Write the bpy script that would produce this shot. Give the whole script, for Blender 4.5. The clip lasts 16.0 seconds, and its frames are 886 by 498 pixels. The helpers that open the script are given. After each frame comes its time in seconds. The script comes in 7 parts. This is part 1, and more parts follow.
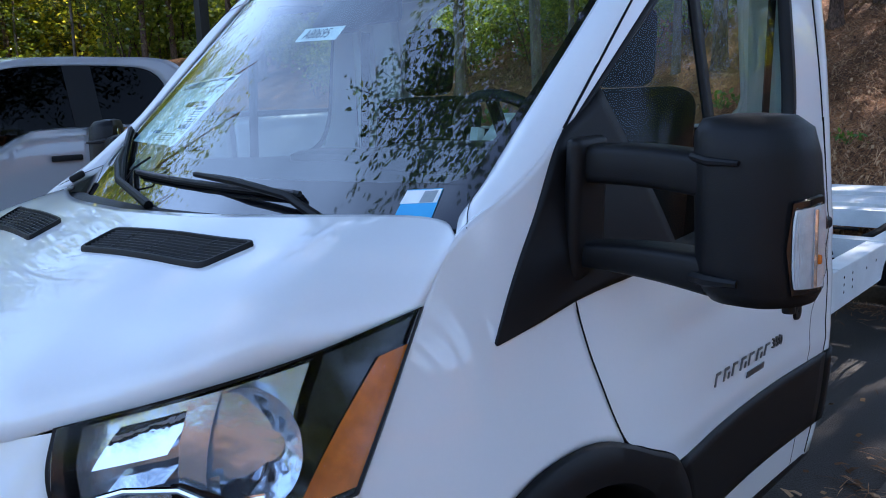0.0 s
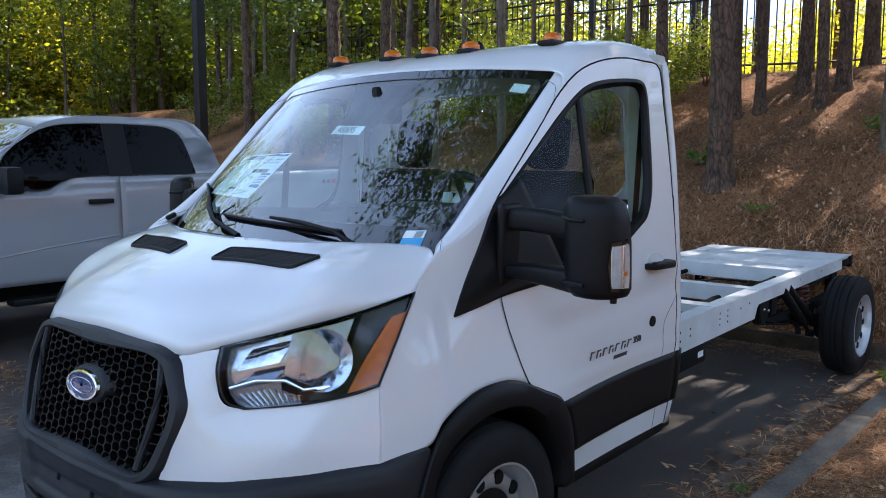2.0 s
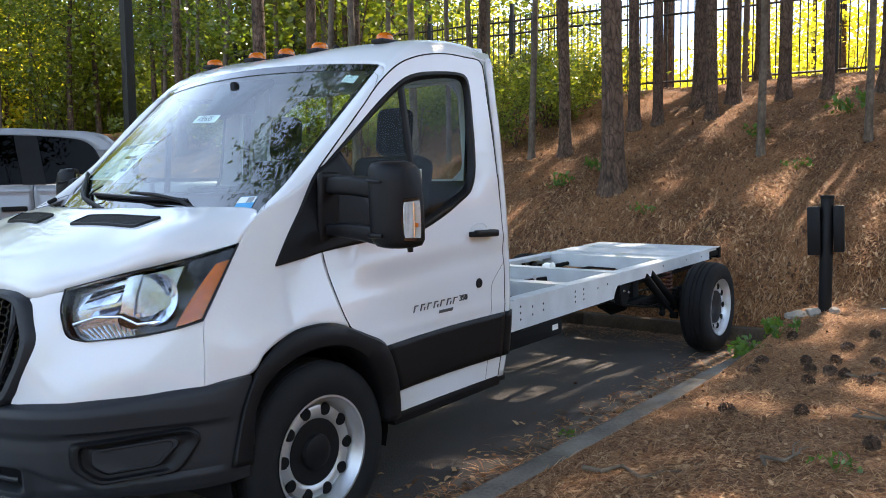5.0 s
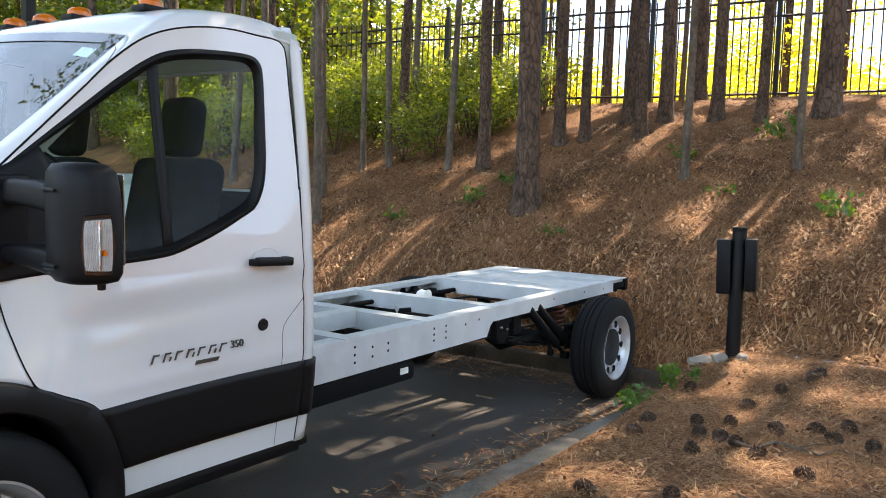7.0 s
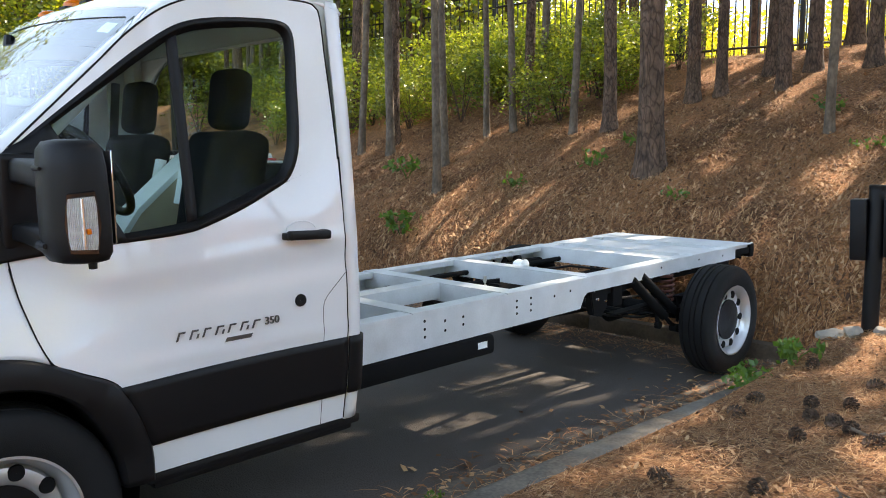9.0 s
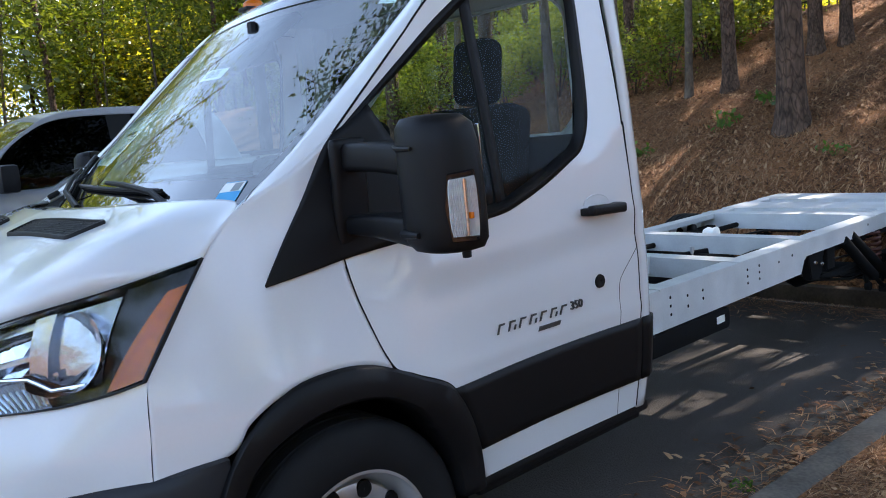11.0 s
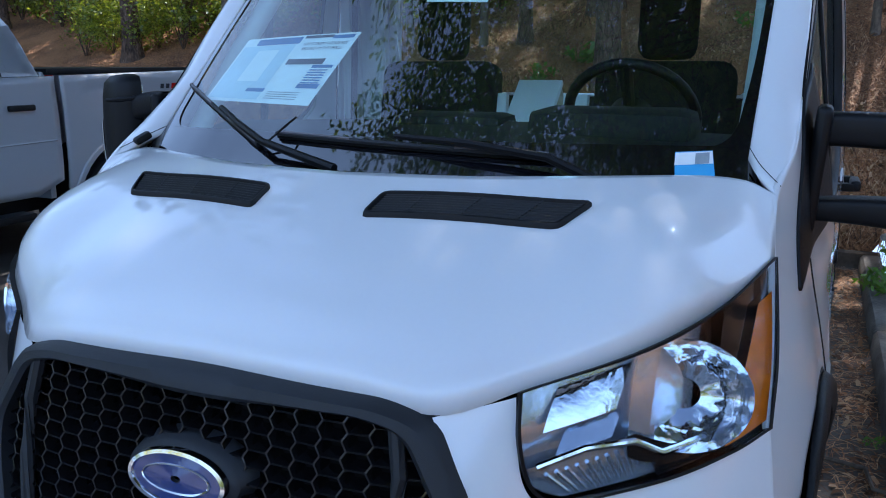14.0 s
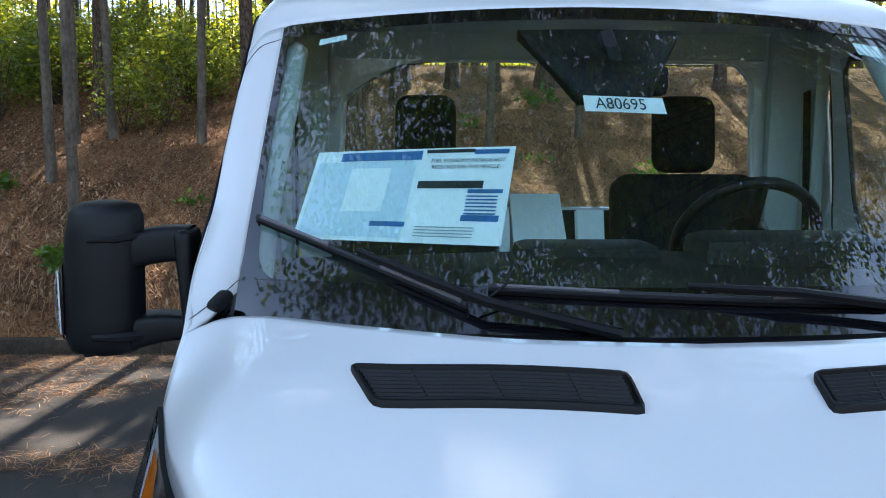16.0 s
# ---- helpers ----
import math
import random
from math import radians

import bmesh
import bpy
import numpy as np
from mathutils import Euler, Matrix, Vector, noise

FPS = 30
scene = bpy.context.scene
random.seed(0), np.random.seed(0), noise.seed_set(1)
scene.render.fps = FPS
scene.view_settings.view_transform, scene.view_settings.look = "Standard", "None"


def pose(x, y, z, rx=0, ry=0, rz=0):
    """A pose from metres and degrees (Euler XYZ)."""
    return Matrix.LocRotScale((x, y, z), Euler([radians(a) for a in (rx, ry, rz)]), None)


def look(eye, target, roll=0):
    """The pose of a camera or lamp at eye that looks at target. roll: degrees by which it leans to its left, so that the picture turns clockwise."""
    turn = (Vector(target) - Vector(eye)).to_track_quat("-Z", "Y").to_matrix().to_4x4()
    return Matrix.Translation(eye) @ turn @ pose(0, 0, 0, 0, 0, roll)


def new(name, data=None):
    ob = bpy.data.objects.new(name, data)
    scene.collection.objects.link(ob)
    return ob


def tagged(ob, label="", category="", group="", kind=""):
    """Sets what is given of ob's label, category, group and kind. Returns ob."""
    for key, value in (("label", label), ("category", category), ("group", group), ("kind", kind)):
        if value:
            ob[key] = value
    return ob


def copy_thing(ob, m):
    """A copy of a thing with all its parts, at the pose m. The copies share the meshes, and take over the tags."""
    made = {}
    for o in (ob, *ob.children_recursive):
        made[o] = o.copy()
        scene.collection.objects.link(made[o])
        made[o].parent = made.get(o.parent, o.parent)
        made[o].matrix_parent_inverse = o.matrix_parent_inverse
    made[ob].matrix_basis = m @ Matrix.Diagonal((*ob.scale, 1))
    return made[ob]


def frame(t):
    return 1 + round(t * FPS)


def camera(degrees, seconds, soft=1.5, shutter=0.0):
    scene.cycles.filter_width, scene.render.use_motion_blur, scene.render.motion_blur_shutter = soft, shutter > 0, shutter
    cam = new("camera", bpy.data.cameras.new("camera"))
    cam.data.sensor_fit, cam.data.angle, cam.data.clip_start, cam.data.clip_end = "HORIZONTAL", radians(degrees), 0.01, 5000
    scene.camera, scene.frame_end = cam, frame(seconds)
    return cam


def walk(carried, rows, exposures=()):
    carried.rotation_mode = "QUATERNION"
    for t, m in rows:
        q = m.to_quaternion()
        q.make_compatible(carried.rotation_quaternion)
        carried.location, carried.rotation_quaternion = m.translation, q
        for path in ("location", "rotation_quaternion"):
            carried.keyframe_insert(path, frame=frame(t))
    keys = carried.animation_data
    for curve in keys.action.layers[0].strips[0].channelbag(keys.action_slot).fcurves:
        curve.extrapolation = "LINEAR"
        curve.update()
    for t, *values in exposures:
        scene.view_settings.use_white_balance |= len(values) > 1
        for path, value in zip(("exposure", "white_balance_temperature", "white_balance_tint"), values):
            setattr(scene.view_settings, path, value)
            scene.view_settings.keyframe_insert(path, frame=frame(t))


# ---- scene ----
cam = camera(56.0, 16.0, soft=1.0)
EXPO = [(0, 1.02, 5800, 17), (1.0, 1.08, 6350, 16), (2.0, 1.04, 6550, 17), (2.5, 1.25, 6750, 16), (3.5, 1.34, 6950, 16), (5, 1.46, 7200, 16), (8, 1.70, 7800, 14),
        (9, 1.74, 7650, 14), (10, 1.32, 6950, 16), (12.5, 1.10, 6350, 16), (13.5, 0.85, 5900, 16), (14.5, 0.85, 5700, 14), (15.5, 1.25, 6350, 13), (16, 1.28, 6500, 12)]
PATH = [
    (0, (1.831, -1.274, 1.558), (0.485, 0.163, 1.207), -2.2),
    (0.5, (1.979, -1.565, 1.675), (0.727, -0.027, 1.416), -0.7),
    (1, (2.095, -1.842, 1.731), (0.865, -0.276, 1.544), 0.6),
    (1.5, (2.344, -2.012, 1.676), (1.061, -0.489, 1.488), 1.1),
    (2, (2.619, -2.195, 1.639), (1.319, -0.691, 1.418), 0.1),
    (2.5, (2.841, -2.41, 1.559), (1.532, -0.917, 1.319), -0.0),
    (3, (3.076, -2.473, 1.537), (1.723, -1.011, 1.364), 0.2),
    (3.5, (3.262, -2.434, 1.512), (1.888, -0.99, 1.356), 0.5),
    (4, (3.312, -2.438, 1.468), (1.975, -0.958, 1.32), -0.3),
    (4.5, (3.327, -2.387, 1.462), (2.055, -0.852, 1.305), -1.2),
    (5, (3.342, -2.267, 1.431), (2.122, -0.69, 1.273), -0.7),
    (5.2, (3.308, -2.16, 1.416), (2.123, -0.555, 1.268), -0.5),
    (7.3, (3.378, -1.013, 1.473), (2.234, 0.622, 1.334), 2.4),
    (7.5, (3.393, -0.922, 1.472), (2.242, 0.705, 1.305), 2.6),
    (8, (3.475, -0.784, 1.481), (2.229, 0.769, 1.296), 1.9),
    (8.5, (3.577, -0.706, 1.489), (2.253, 0.783, 1.316), 1.1),
    (9, (3.546, -0.716, 1.473), (2.125, 0.674, 1.251), 0.1),
    (9.5, (3.328, -0.85, 1.462), (1.779, 0.393, 1.225), 0.0),
    (10, (3.106, -1.006, 1.466), (1.512, 0.178, 1.222), -0.2),
    (10.2, (3.019, -1.024, 1.455), (1.413, 0.136, 1.185), -0.5),
    (12.3, (2.172, -1.685, 1.442), (1.058, -0.055, 1.12), -9.2),
    (12.5, (2.01, -1.785, 1.532), (0.938, -0.14, 1.156), -7.0),
    (13, (1.646, -2.04, 1.577), (0.666, -0.348, 1.157), -5.9),
    (13.5, (1.296, -2.023, 1.539), (0.38, -0.303, 1.087), -2.4),
    (14, (0.924, -1.935, 1.575), (0.126, -0.155, 1.135), -0.1),
    (14.5, (0.531, -1.914, 1.601), (-0.024, -0.018, 1.283), 0.6),
    (15, (0.217, -1.831, 1.588), (-0.233, 0.099, 1.322), 1.1),
    (15.5, (-0.161, -1.752, 1.647), (-0.404, 0.212, 1.36), 1.5),
    (16, (-0.437, -1.657, 1.636), (-0.39, 0.33, 1.41), 0.2),
]
walk(cam, [(t, look(*p)) for t, *p in PATH], EXPO)

# ---- sky and sun ----
world = bpy.data.worlds.new("sky")
scene.world = world
world.use_nodes = True
wn = world.node_tree.nodes
sky = wn.new("ShaderNodeTexSky")
sky.sky_type = "NISHITA"
sky.sun_disc = False
SUN_EL, SUN_AZ = 50.0, 4.0          # degrees; azimuth clockwise from +y
sky.sun_elevation, sky.sun_rotation = radians(SUN_EL), radians(SUN_AZ)
sky.dust_density, sky.air_density = 1.0, 1.0
wn["Background"].inputs[1].default_value = 0.10
wl = world.node_tree.links
coord, puffs, cover, mixed = wn.new("ShaderNodeTexCoord"), wn.new("ShaderNodeTexNoise"), wn.new("ShaderNodeValToRGB"), wn.new("ShaderNodeMix")
puffs.inputs["Scale"].default_value, puffs.inputs["Detail"].default_value, puffs.inputs["Roughness"].default_value = 1.7, 5, 0.5
cover.color_ramp.elements[0].position, cover.color_ramp.elements[1].position = 0.36, 0.72
mixed.data_type = "RGBA"
mixed.inputs["B"].default_value = (5.4, 8.0, 12.0, 1)      # sunlit white cloud
height, thick = wn.new("ShaderNodeSeparateXYZ"), wn.new("ShaderNodeMath")      # the clouds close up towards the horizon
thick.operation = "MULTIPLY_ADD"
thick.inputs[1].default_value = -0.9
lift = wn.new("ShaderNodeMath")
lift.inputs[1].default_value = 0.64
wl.new(coord.outputs["Generated"], puffs.inputs["Vector"]), wl.new(coord.outputs["Generated"], height.inputs[0])
wl.new(puffs.outputs["Fac"], lift.inputs[0]), wl.new(height.outputs[2], thick.inputs[0]), wl.new(lift.outputs[0], thick.inputs[2]), wl.new(thick.outputs[0], cover.inputs[0])
wl.new(cover.outputs[0], mixed.inputs["Factor"]), wl.new(sky.outputs[0], mixed.inputs["A"])
wl.new(mixed.outputs["Result"], wn["Background"].inputs[0])
sun = new("sun", bpy.data.lights.new("sun", "SUN"))
sun.data.energy, sun.data.angle, sun.data.color = 5.0, radians(0.5), (1.0, 0.93, 0.82)
SUN_DIR = Vector((math.sin(radians(SUN_AZ)) * math.cos(radians(SUN_EL)), math.cos(radians(SUN_AZ)) * math.cos(radians(SUN_EL)), math.sin(radians(SUN_EL))))
sun.matrix_world = look((0, 0, 0), -SUN_DIR)


# ---- materials ----
def material(name, color, rough=0.5, metal=0.0, vary=0.15, scale=3.0, fine=0.0, fine_scale=120.0, coat=0.0, second=None, spec=0.5, bump_dist=0.004, grain=0.35):
    """A surface with a large and a small variation of its colour, and a fine relief."""
    m = bpy.data.materials.new(name)
    m.use_nodes = True
    n, l = m.node_tree.nodes, m.node_tree.links
    p = n["Principled BSDF"]
    p.inputs["Roughness"].default_value, p.inputs["Metallic"].default_value = rough, metal
    p.inputs["Coat Weight"].default_value, p.inputs["Coat Roughness"].default_value, p.inputs["Coat IOR"].default_value = coat, 0.02, 1.65
    p.inputs["Specular IOR Level"].default_value = spec
    tc = n.new("ShaderNodeTexCoord")
    big, small = n.new("ShaderNodeTexNoise"), n.new("ShaderNodeTexNoise")
    big.inputs["Scale"].default_value, big.inputs["Detail"].default_value = scale, 6
    small.inputs["Scale"].default_value, small.inputs["Detail"].default_value = fine_scale, 3
    l.new(tc.outputs["Object"], big.inputs["Vector"]), l.new(tc.outputs["Object"], small.inputs["Vector"])
    add = n.new("ShaderNodeMath")
    add.operation = "MULTIPLY_ADD"
    add.inputs[1].default_value = grain
    shift = n.new("ShaderNodeMath")
    shift.inputs[1].default_value = 0.5 * (0.35 - grain)
    l.new(big.outputs["Fac"], shift.inputs[0])
    l.new(small.outputs["Fac"], add.inputs[0]), l.new(shift.outputs[0], add.inputs[2])
    ramp = n.new("ShaderNodeValToRGB")
    c2 = second or tuple(c * (1 - vary) for c in color)
    ramp.color_ramp.elements[0].position, ramp.color_ramp.elements[1].position = 0.42, 0.88
    ramp.color_ramp.elements[0].color, ramp.color_ramp.elements[1].color = (*c2, 1), (*color, 1)
    l.new(add.outputs[0], ramp.inputs[0]), l.new(ramp.outputs[0], p.inputs["Base Color"])
    if fine:
        b = n.new("ShaderNodeBump")
        b.inputs["Strength"].default_value, b.inputs["Distance"].default_value = fine, bump_dist
        l.new(small.outputs["Fac"], b.inputs["Height"]), l.new(b.outputs[0], p.inputs["Normal"])
    return m


def pane(name, tint, gloss=1.0, ior=1.5):
    """A thin sheet of glass: it lets light through, tinted, and mirrors by Fresnel."""
    m = bpy.data.materials.new(name)
    m.use_nodes = True
    n, l = m.node_tree.nodes, m.node_tree.links
    n.remove(n["Principled BSDF"])
    tr, gl, mix, fr, power, share = (n.new("ShaderNode" + k) for k in ("BsdfTransparent", "BsdfGlossy", "MixShader", "LayerWeight", "Math", "Math"))
    tr.inputs[0].default_value = (*tint, 1)
    gl.inputs["Roughness"].default_value = 0.0
    gl.inputs[0].default_value = (gloss, gloss, gloss, 1)
    fr.inputs[0].default_value = 0.5                    # the same from both faces: r0 + (1 - r0) * (1 - cos)^5
    r0 = ((ior - 1) / (ior + 1))**2
    power.operation, share.operation = "POWER", "MULTIPLY_ADD"
    power.inputs[1].default_value, share.inputs[1].default_value, share.inputs[2].default_value = 5.0, 1 - r0, r0
    l.new(fr.outputs["Facing"], power.inputs[0]), l.new(power.outputs[0], share.inputs[0])
    l.new(share.outputs[0], mix.inputs[0]), l.new(tr.outputs[0], mix.inputs[1]), l.new(gl.outputs[0], mix.inputs[2])
    l.new(mix.outputs[0], n["Material Output"].inputs[0])
    return m


def leaf(name, color, second, glow=0.5):
    """Leaves that the sun shines through, each of a tone of its own."""
    m = bpy.data.materials.new(name)
    m.use_nodes = True
    n, l = m.node_tree.nodes, m.node_tree.links
    n.remove(n["Principled BSDF"])
    geo, ramp = n.new("ShaderNodeNewGeometry"), n.new("ShaderNodeValToRGB")
    d, t, g, mix, mix2 = (n.new("ShaderNode" + k) for k in ("BsdfDiffuse", "BsdfTranslucent", "BsdfGlossy", "MixShader", "MixShader"))
    ramp.color_ramp.elements[0].color, ramp.color_ramp.elements[1].color = (*second, 1), (*color, 1)
    l.new(geo.outputs["Random Per Island"], ramp.inputs[0])
    bright = n.new("ShaderNodeMix")
    bright.data_type, bright.blend_type = "RGBA", "MULTIPLY"
    bright.inputs["Factor"].default_value = 1.0
    bright.inputs["B"].default_value = (2.2, 2.0, 0.9, 1)
    l.new(ramp.outputs[0], bright.inputs["A"])
    l.new(ramp.outputs[0], d.inputs[0]), l.new(bright.outputs["Result"], t.inputs[0])
    mix.inputs[0].default_value, mix2.inputs[0].default_value = glow, 0.06
    g.inputs["Roughness"].default_value = 0.35
    l.new(d.outputs[0], mix.inputs[1]), l.new(t.outputs[0], mix.inputs[2])
    l.new(mix.outputs[0], mix2.inputs[1]), l.new(g.outputs[0], mix2.inputs[2])
    l.new(mix2.outputs[0], n["Material Output"].inputs[0])
    return m


WHITE = material("white_paint", (0.80, 0.81, 0.82), 0.32, vary=0.03, scale=1.5, coat=1.0, spec=0.08)
# the pickups' white greyed: the shade they stand in is put into the colour
PICKUP_SHADED = material("pickup_shaded_paint", (0.36, 0.375, 0.40), 0.32, vary=0.04, scale=1.5, coat=1.0, spec=0.08)
RAIL_WHITE = material("rail_paint", (0.74, 0.775, 0.79), 0.42, vary=0.22, scale=6.0, fine=0.1)
BUMPER = material("bumper_plastic", (0.019, 0.021, 0.025), 0.5, spec=0.4, vary=0.2, fine=0.25, fine_scale=700)
BLACK = material("black_plastic", (0.007, 0.007, 0.008), 0.48, spec=0.25, vary=0.2, fine=0.15, fine_scale=600)
BAND_BLACK = material("glass_edge_black", (0.006, 0.006, 0.008), 0.05, vary=0.1, coat=1.0, spec=1.0)
GLOSS_BLACK = material("gloss_black", (0.008, 0.008, 0.009), 0.08, vary=0.1)
STRIP_GREY = material("wiper_strip", (0.16, 0.15, 0.16), 0.5, vary=0.2, fine=0.1)
MATT_BLACK = material("matt_black", (0.006, 0.006, 0.0065), 0.85, spec=0.2, vary=0.2)
RUBBER = material("tyre_rubber", (0.010, 0.010, 0.0105), 0.8, spec=0.3, vary=0.3, scale=8, fine=0.3, fine_scale=300)
STEEL = material("wheel_steel", (0.62, 0.63, 0.64), 0.38, metal=0.75, vary=0.12, scale=8)
CHROME = material("chrome", (0.88, 0.88, 0.9), 0.06, metal=1.0, vary=0.03)
SATIN = material("satin_bezel", (0.66, 0.73, 0.82), 0.18, metal=0.75, vary=0.10, fine=0.35, fine_scale=30, bump_dist=0.005)
REFLECTOR = material("lamp_reflector", (0.84, 0.90, 0.98), 0.06, metal=0.95, vary=0.02, fine=0.35, fine_scale=22, bump_dist=0.006)
FROST = material("indicator_lens", (0.72, 0.73, 0.74), 0.22, metal=0.35, vary=0.25, scale=40)
SIDE_AMBER = material("side_marker_lens", (0.70, 0.16, 0.006), 0.25, vary=0.3, scale=40, coat=0.1)
AMBER = material("amber_lens", (0.80, 0.17, 0.003), 0.25, vary=0.25, scale=30, coat=0.25)
RED = material("red_lens", (0.5, 0.01, 0.01), 0.15, vary=0.2, scale=20, coat=0.8)
BLUE = material("badge_blue", (0.008, 0.03, 0.16), 0.15, vary=0.1, coat=1.0)
CLEAR = pane("clear_lens", (0.95, 0.97, 0.98), 1.0, 1.25)
SCREEN = pane("windscreen_glass", (0.82, 0.98, 0.96), 1.0, 2.6)
SIDE_GLASS = pane("side_glass", (0.70, 0.78, 0.74), 0.8, 1.25)
BACK_GLASS = pane("back_glass", (0.92, 0.97, 0.95), 0.8, 1.3)
DARK_GLASS = pane("privacy_glass", (0.03, 0.033, 0.036), 0.45, 1.32)
SEAT = material("seat_cloth", (0.014, 0.0145, 0.016), 0.95, spec=0.1, vary=0.25, scale=20)
DASH = material("dash_plastic", (0.013, 0.0135, 0.015), 0.65, spec=0.3, vary=0.2, fine=0.2, fine_scale=500)
TRIM = material("cab_trim", (0.54, 0.60, 0.57), 0.6, vary=0.15, fine=0.1)
CARD = material("cardboard", (0.55, 0.47, 0.33), 0.8, vary=0.15, scale=10)
PAPER = material("paper", (0.92, 0.96, 0.95), 0.7, vary=0.06, scale=30)
PAPER_BLUE = material("paper_blue", (0.03, 0.16, 0.38), 0.7, vary=0.1, scale=30)
PAPER_SKY = material("paper_sky_blue", (0.08, 0.45, 0.80), 0.7, vary=0.06, scale=30)
INK = material("ink", (0.02, 0.025, 0.03), 0.7, vary=0.1)
PAPER_PALE = material("paper_pale_blue", (0.66, 0.80, 0.86), 0.7, vary=0.1, scale=40)
INK_GREY = material("grey_ink", (0.35, 0.40, 0.42), 0.7, vary=0.2, scale=40)
BADGE = material("badge_silver", (0.14, 0.145, 0.15), 0.3, metal=0.8, vary=0.1)
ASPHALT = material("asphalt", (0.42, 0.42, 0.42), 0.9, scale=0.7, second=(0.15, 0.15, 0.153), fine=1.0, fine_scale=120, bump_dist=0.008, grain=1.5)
CONCRETE = material("concrete", (0.19, 0.168, 0.138), 0.9, scale=3.5, second=(0.060, 0.050, 0.040), fine=0.5, fine_scale=60, grain=0.5)
GUTTER = material("gutter_concrete", (0.15, 0.125, 0.10), 0.92, scale=2.5, second=(0.055, 0.044, 0.034), fine=0.5, fine_scale=60, grain=0.6)
SOILED = material("soiled_concrete", (0.10, 0.072, 0.048), 0.95, scale=3.5, second=(0.04, 0.026, 0.017), fine=0.6, fine_scale=50, grain=0.6)
STRAW = material("pine_straw", (0.42, 0.190, 0.076), 0.95, scale=1.3, second=(0.085, 0.036, 0.015), fine=1.0, fine_scale=48, bump_dist=0.035, grain=1.3)
NEEDLE = material("pine_needles", (0.40, 0.20, 0.09), 0.85, scale=2.0, second=(0.16, 0.075, 0.035))
BARK = material("bark", (0.20, 0.125, 0.085), 0.95, scale=9, second=(0.060, 0.038, 0.026), fine=1.0, fine_scale=34, bump_dist=0.03, grain=0.8)
PALE_BARK = material("pale_bark", (0.19, 0.145, 0.105), 0.9, scale=6, second=(0.065, 0.048, 0.035), fine=0.6, fine_scale=30, bump_dist=0.01, grain=0.7)
for mat, stretch in ((BARK, (1.0, 1.0, 0.42)), (PALE_BARK, (1.0, 1.0, 0.5))):     # furrows run up the trunk
    nt = mat.node_tree
    mp = nt.nodes.new("ShaderNodeMapping")
    mp.inputs["Scale"].default_value = stretch
    tcn = next(q for q in nt.nodes if q.type == "TEX_COORD")
    for q in [q for q in nt.nodes if q.type == "TEX_NOISE"]:
        nt.links.new(mp.outputs[0], q.inputs["Vector"])
    nt.links.new(tcn.outputs["Object"], mp.inputs[0])


def furrowed(mat, size, depth):
    """Dark furrows between upright plates of bark."""
    n, l = mat.node_tree.nodes, mat.node_tree.links
    p = n["Principled BSDF"]
    old = p.inputs["Base Color"].links[0].from_socket
    tc, mp, wob, ad, vo, rp, mx, bp = (n.new("ShaderNode" + k) for k in ("TexCoord", "Mapping", "TexNoise", "VectorMath", "TexVoronoi", "ValToRGB", "Mix", "Bump"))
    mp.inputs["Scale"].default_value = (1.0, 1.0, 0.36)
    wob.inputs["Scale"].default_value = 6.0
    ad.operation = "MULTIPLY_ADD"
    ad.inputs[1].default_value = (0.16, 0.16, 0.16)
    vo.feature = "DISTANCE_TO_EDGE"
    vo.inputs["Scale"].default_value = size
    rp.color_ramp.elements[0].position, rp.color_ramp.elements[1].position = 0.01, 0.13
    rp.color_ramp.elements[0].color = (0.50, 0.47, 0.45, 1)
    mx.data_type, mx.blend_type = "RGBA", "MULTIPLY"
    mx.inputs["Factor"].default_value = 1.0
    bp.inputs["Strength"].default_value, bp.inputs["Distance"].default_value = 1.0, depth
    l.new(tc.outputs["Object"], mp.inputs[0]), l.new(mp.outputs[0], wob.inputs["Vector"]), l.new(wob.outputs["Color"], ad.inputs[0]), l.new(mp.outputs[0], ad.inputs[2])
    l.new(ad.outputs[0], vo.inputs["Vector"]), l.new(vo.outputs["Distance"], rp.inputs[0])
    l.new(old, mx.inputs["A"]), l.new(rp.outputs[0], mx.inputs["B"]), l.new(mx.outputs["Result"], p.inputs["Base Color"])
    l.new(rp.outputs[0], bp.inputs["Height"]), l.new(p.inputs["Normal"].links[0].from_socket, bp.inputs["Normal"]), l.new(bp.outputs[0], p.inputs["Normal"])


furrowed(BARK, 22.0, 0.012)


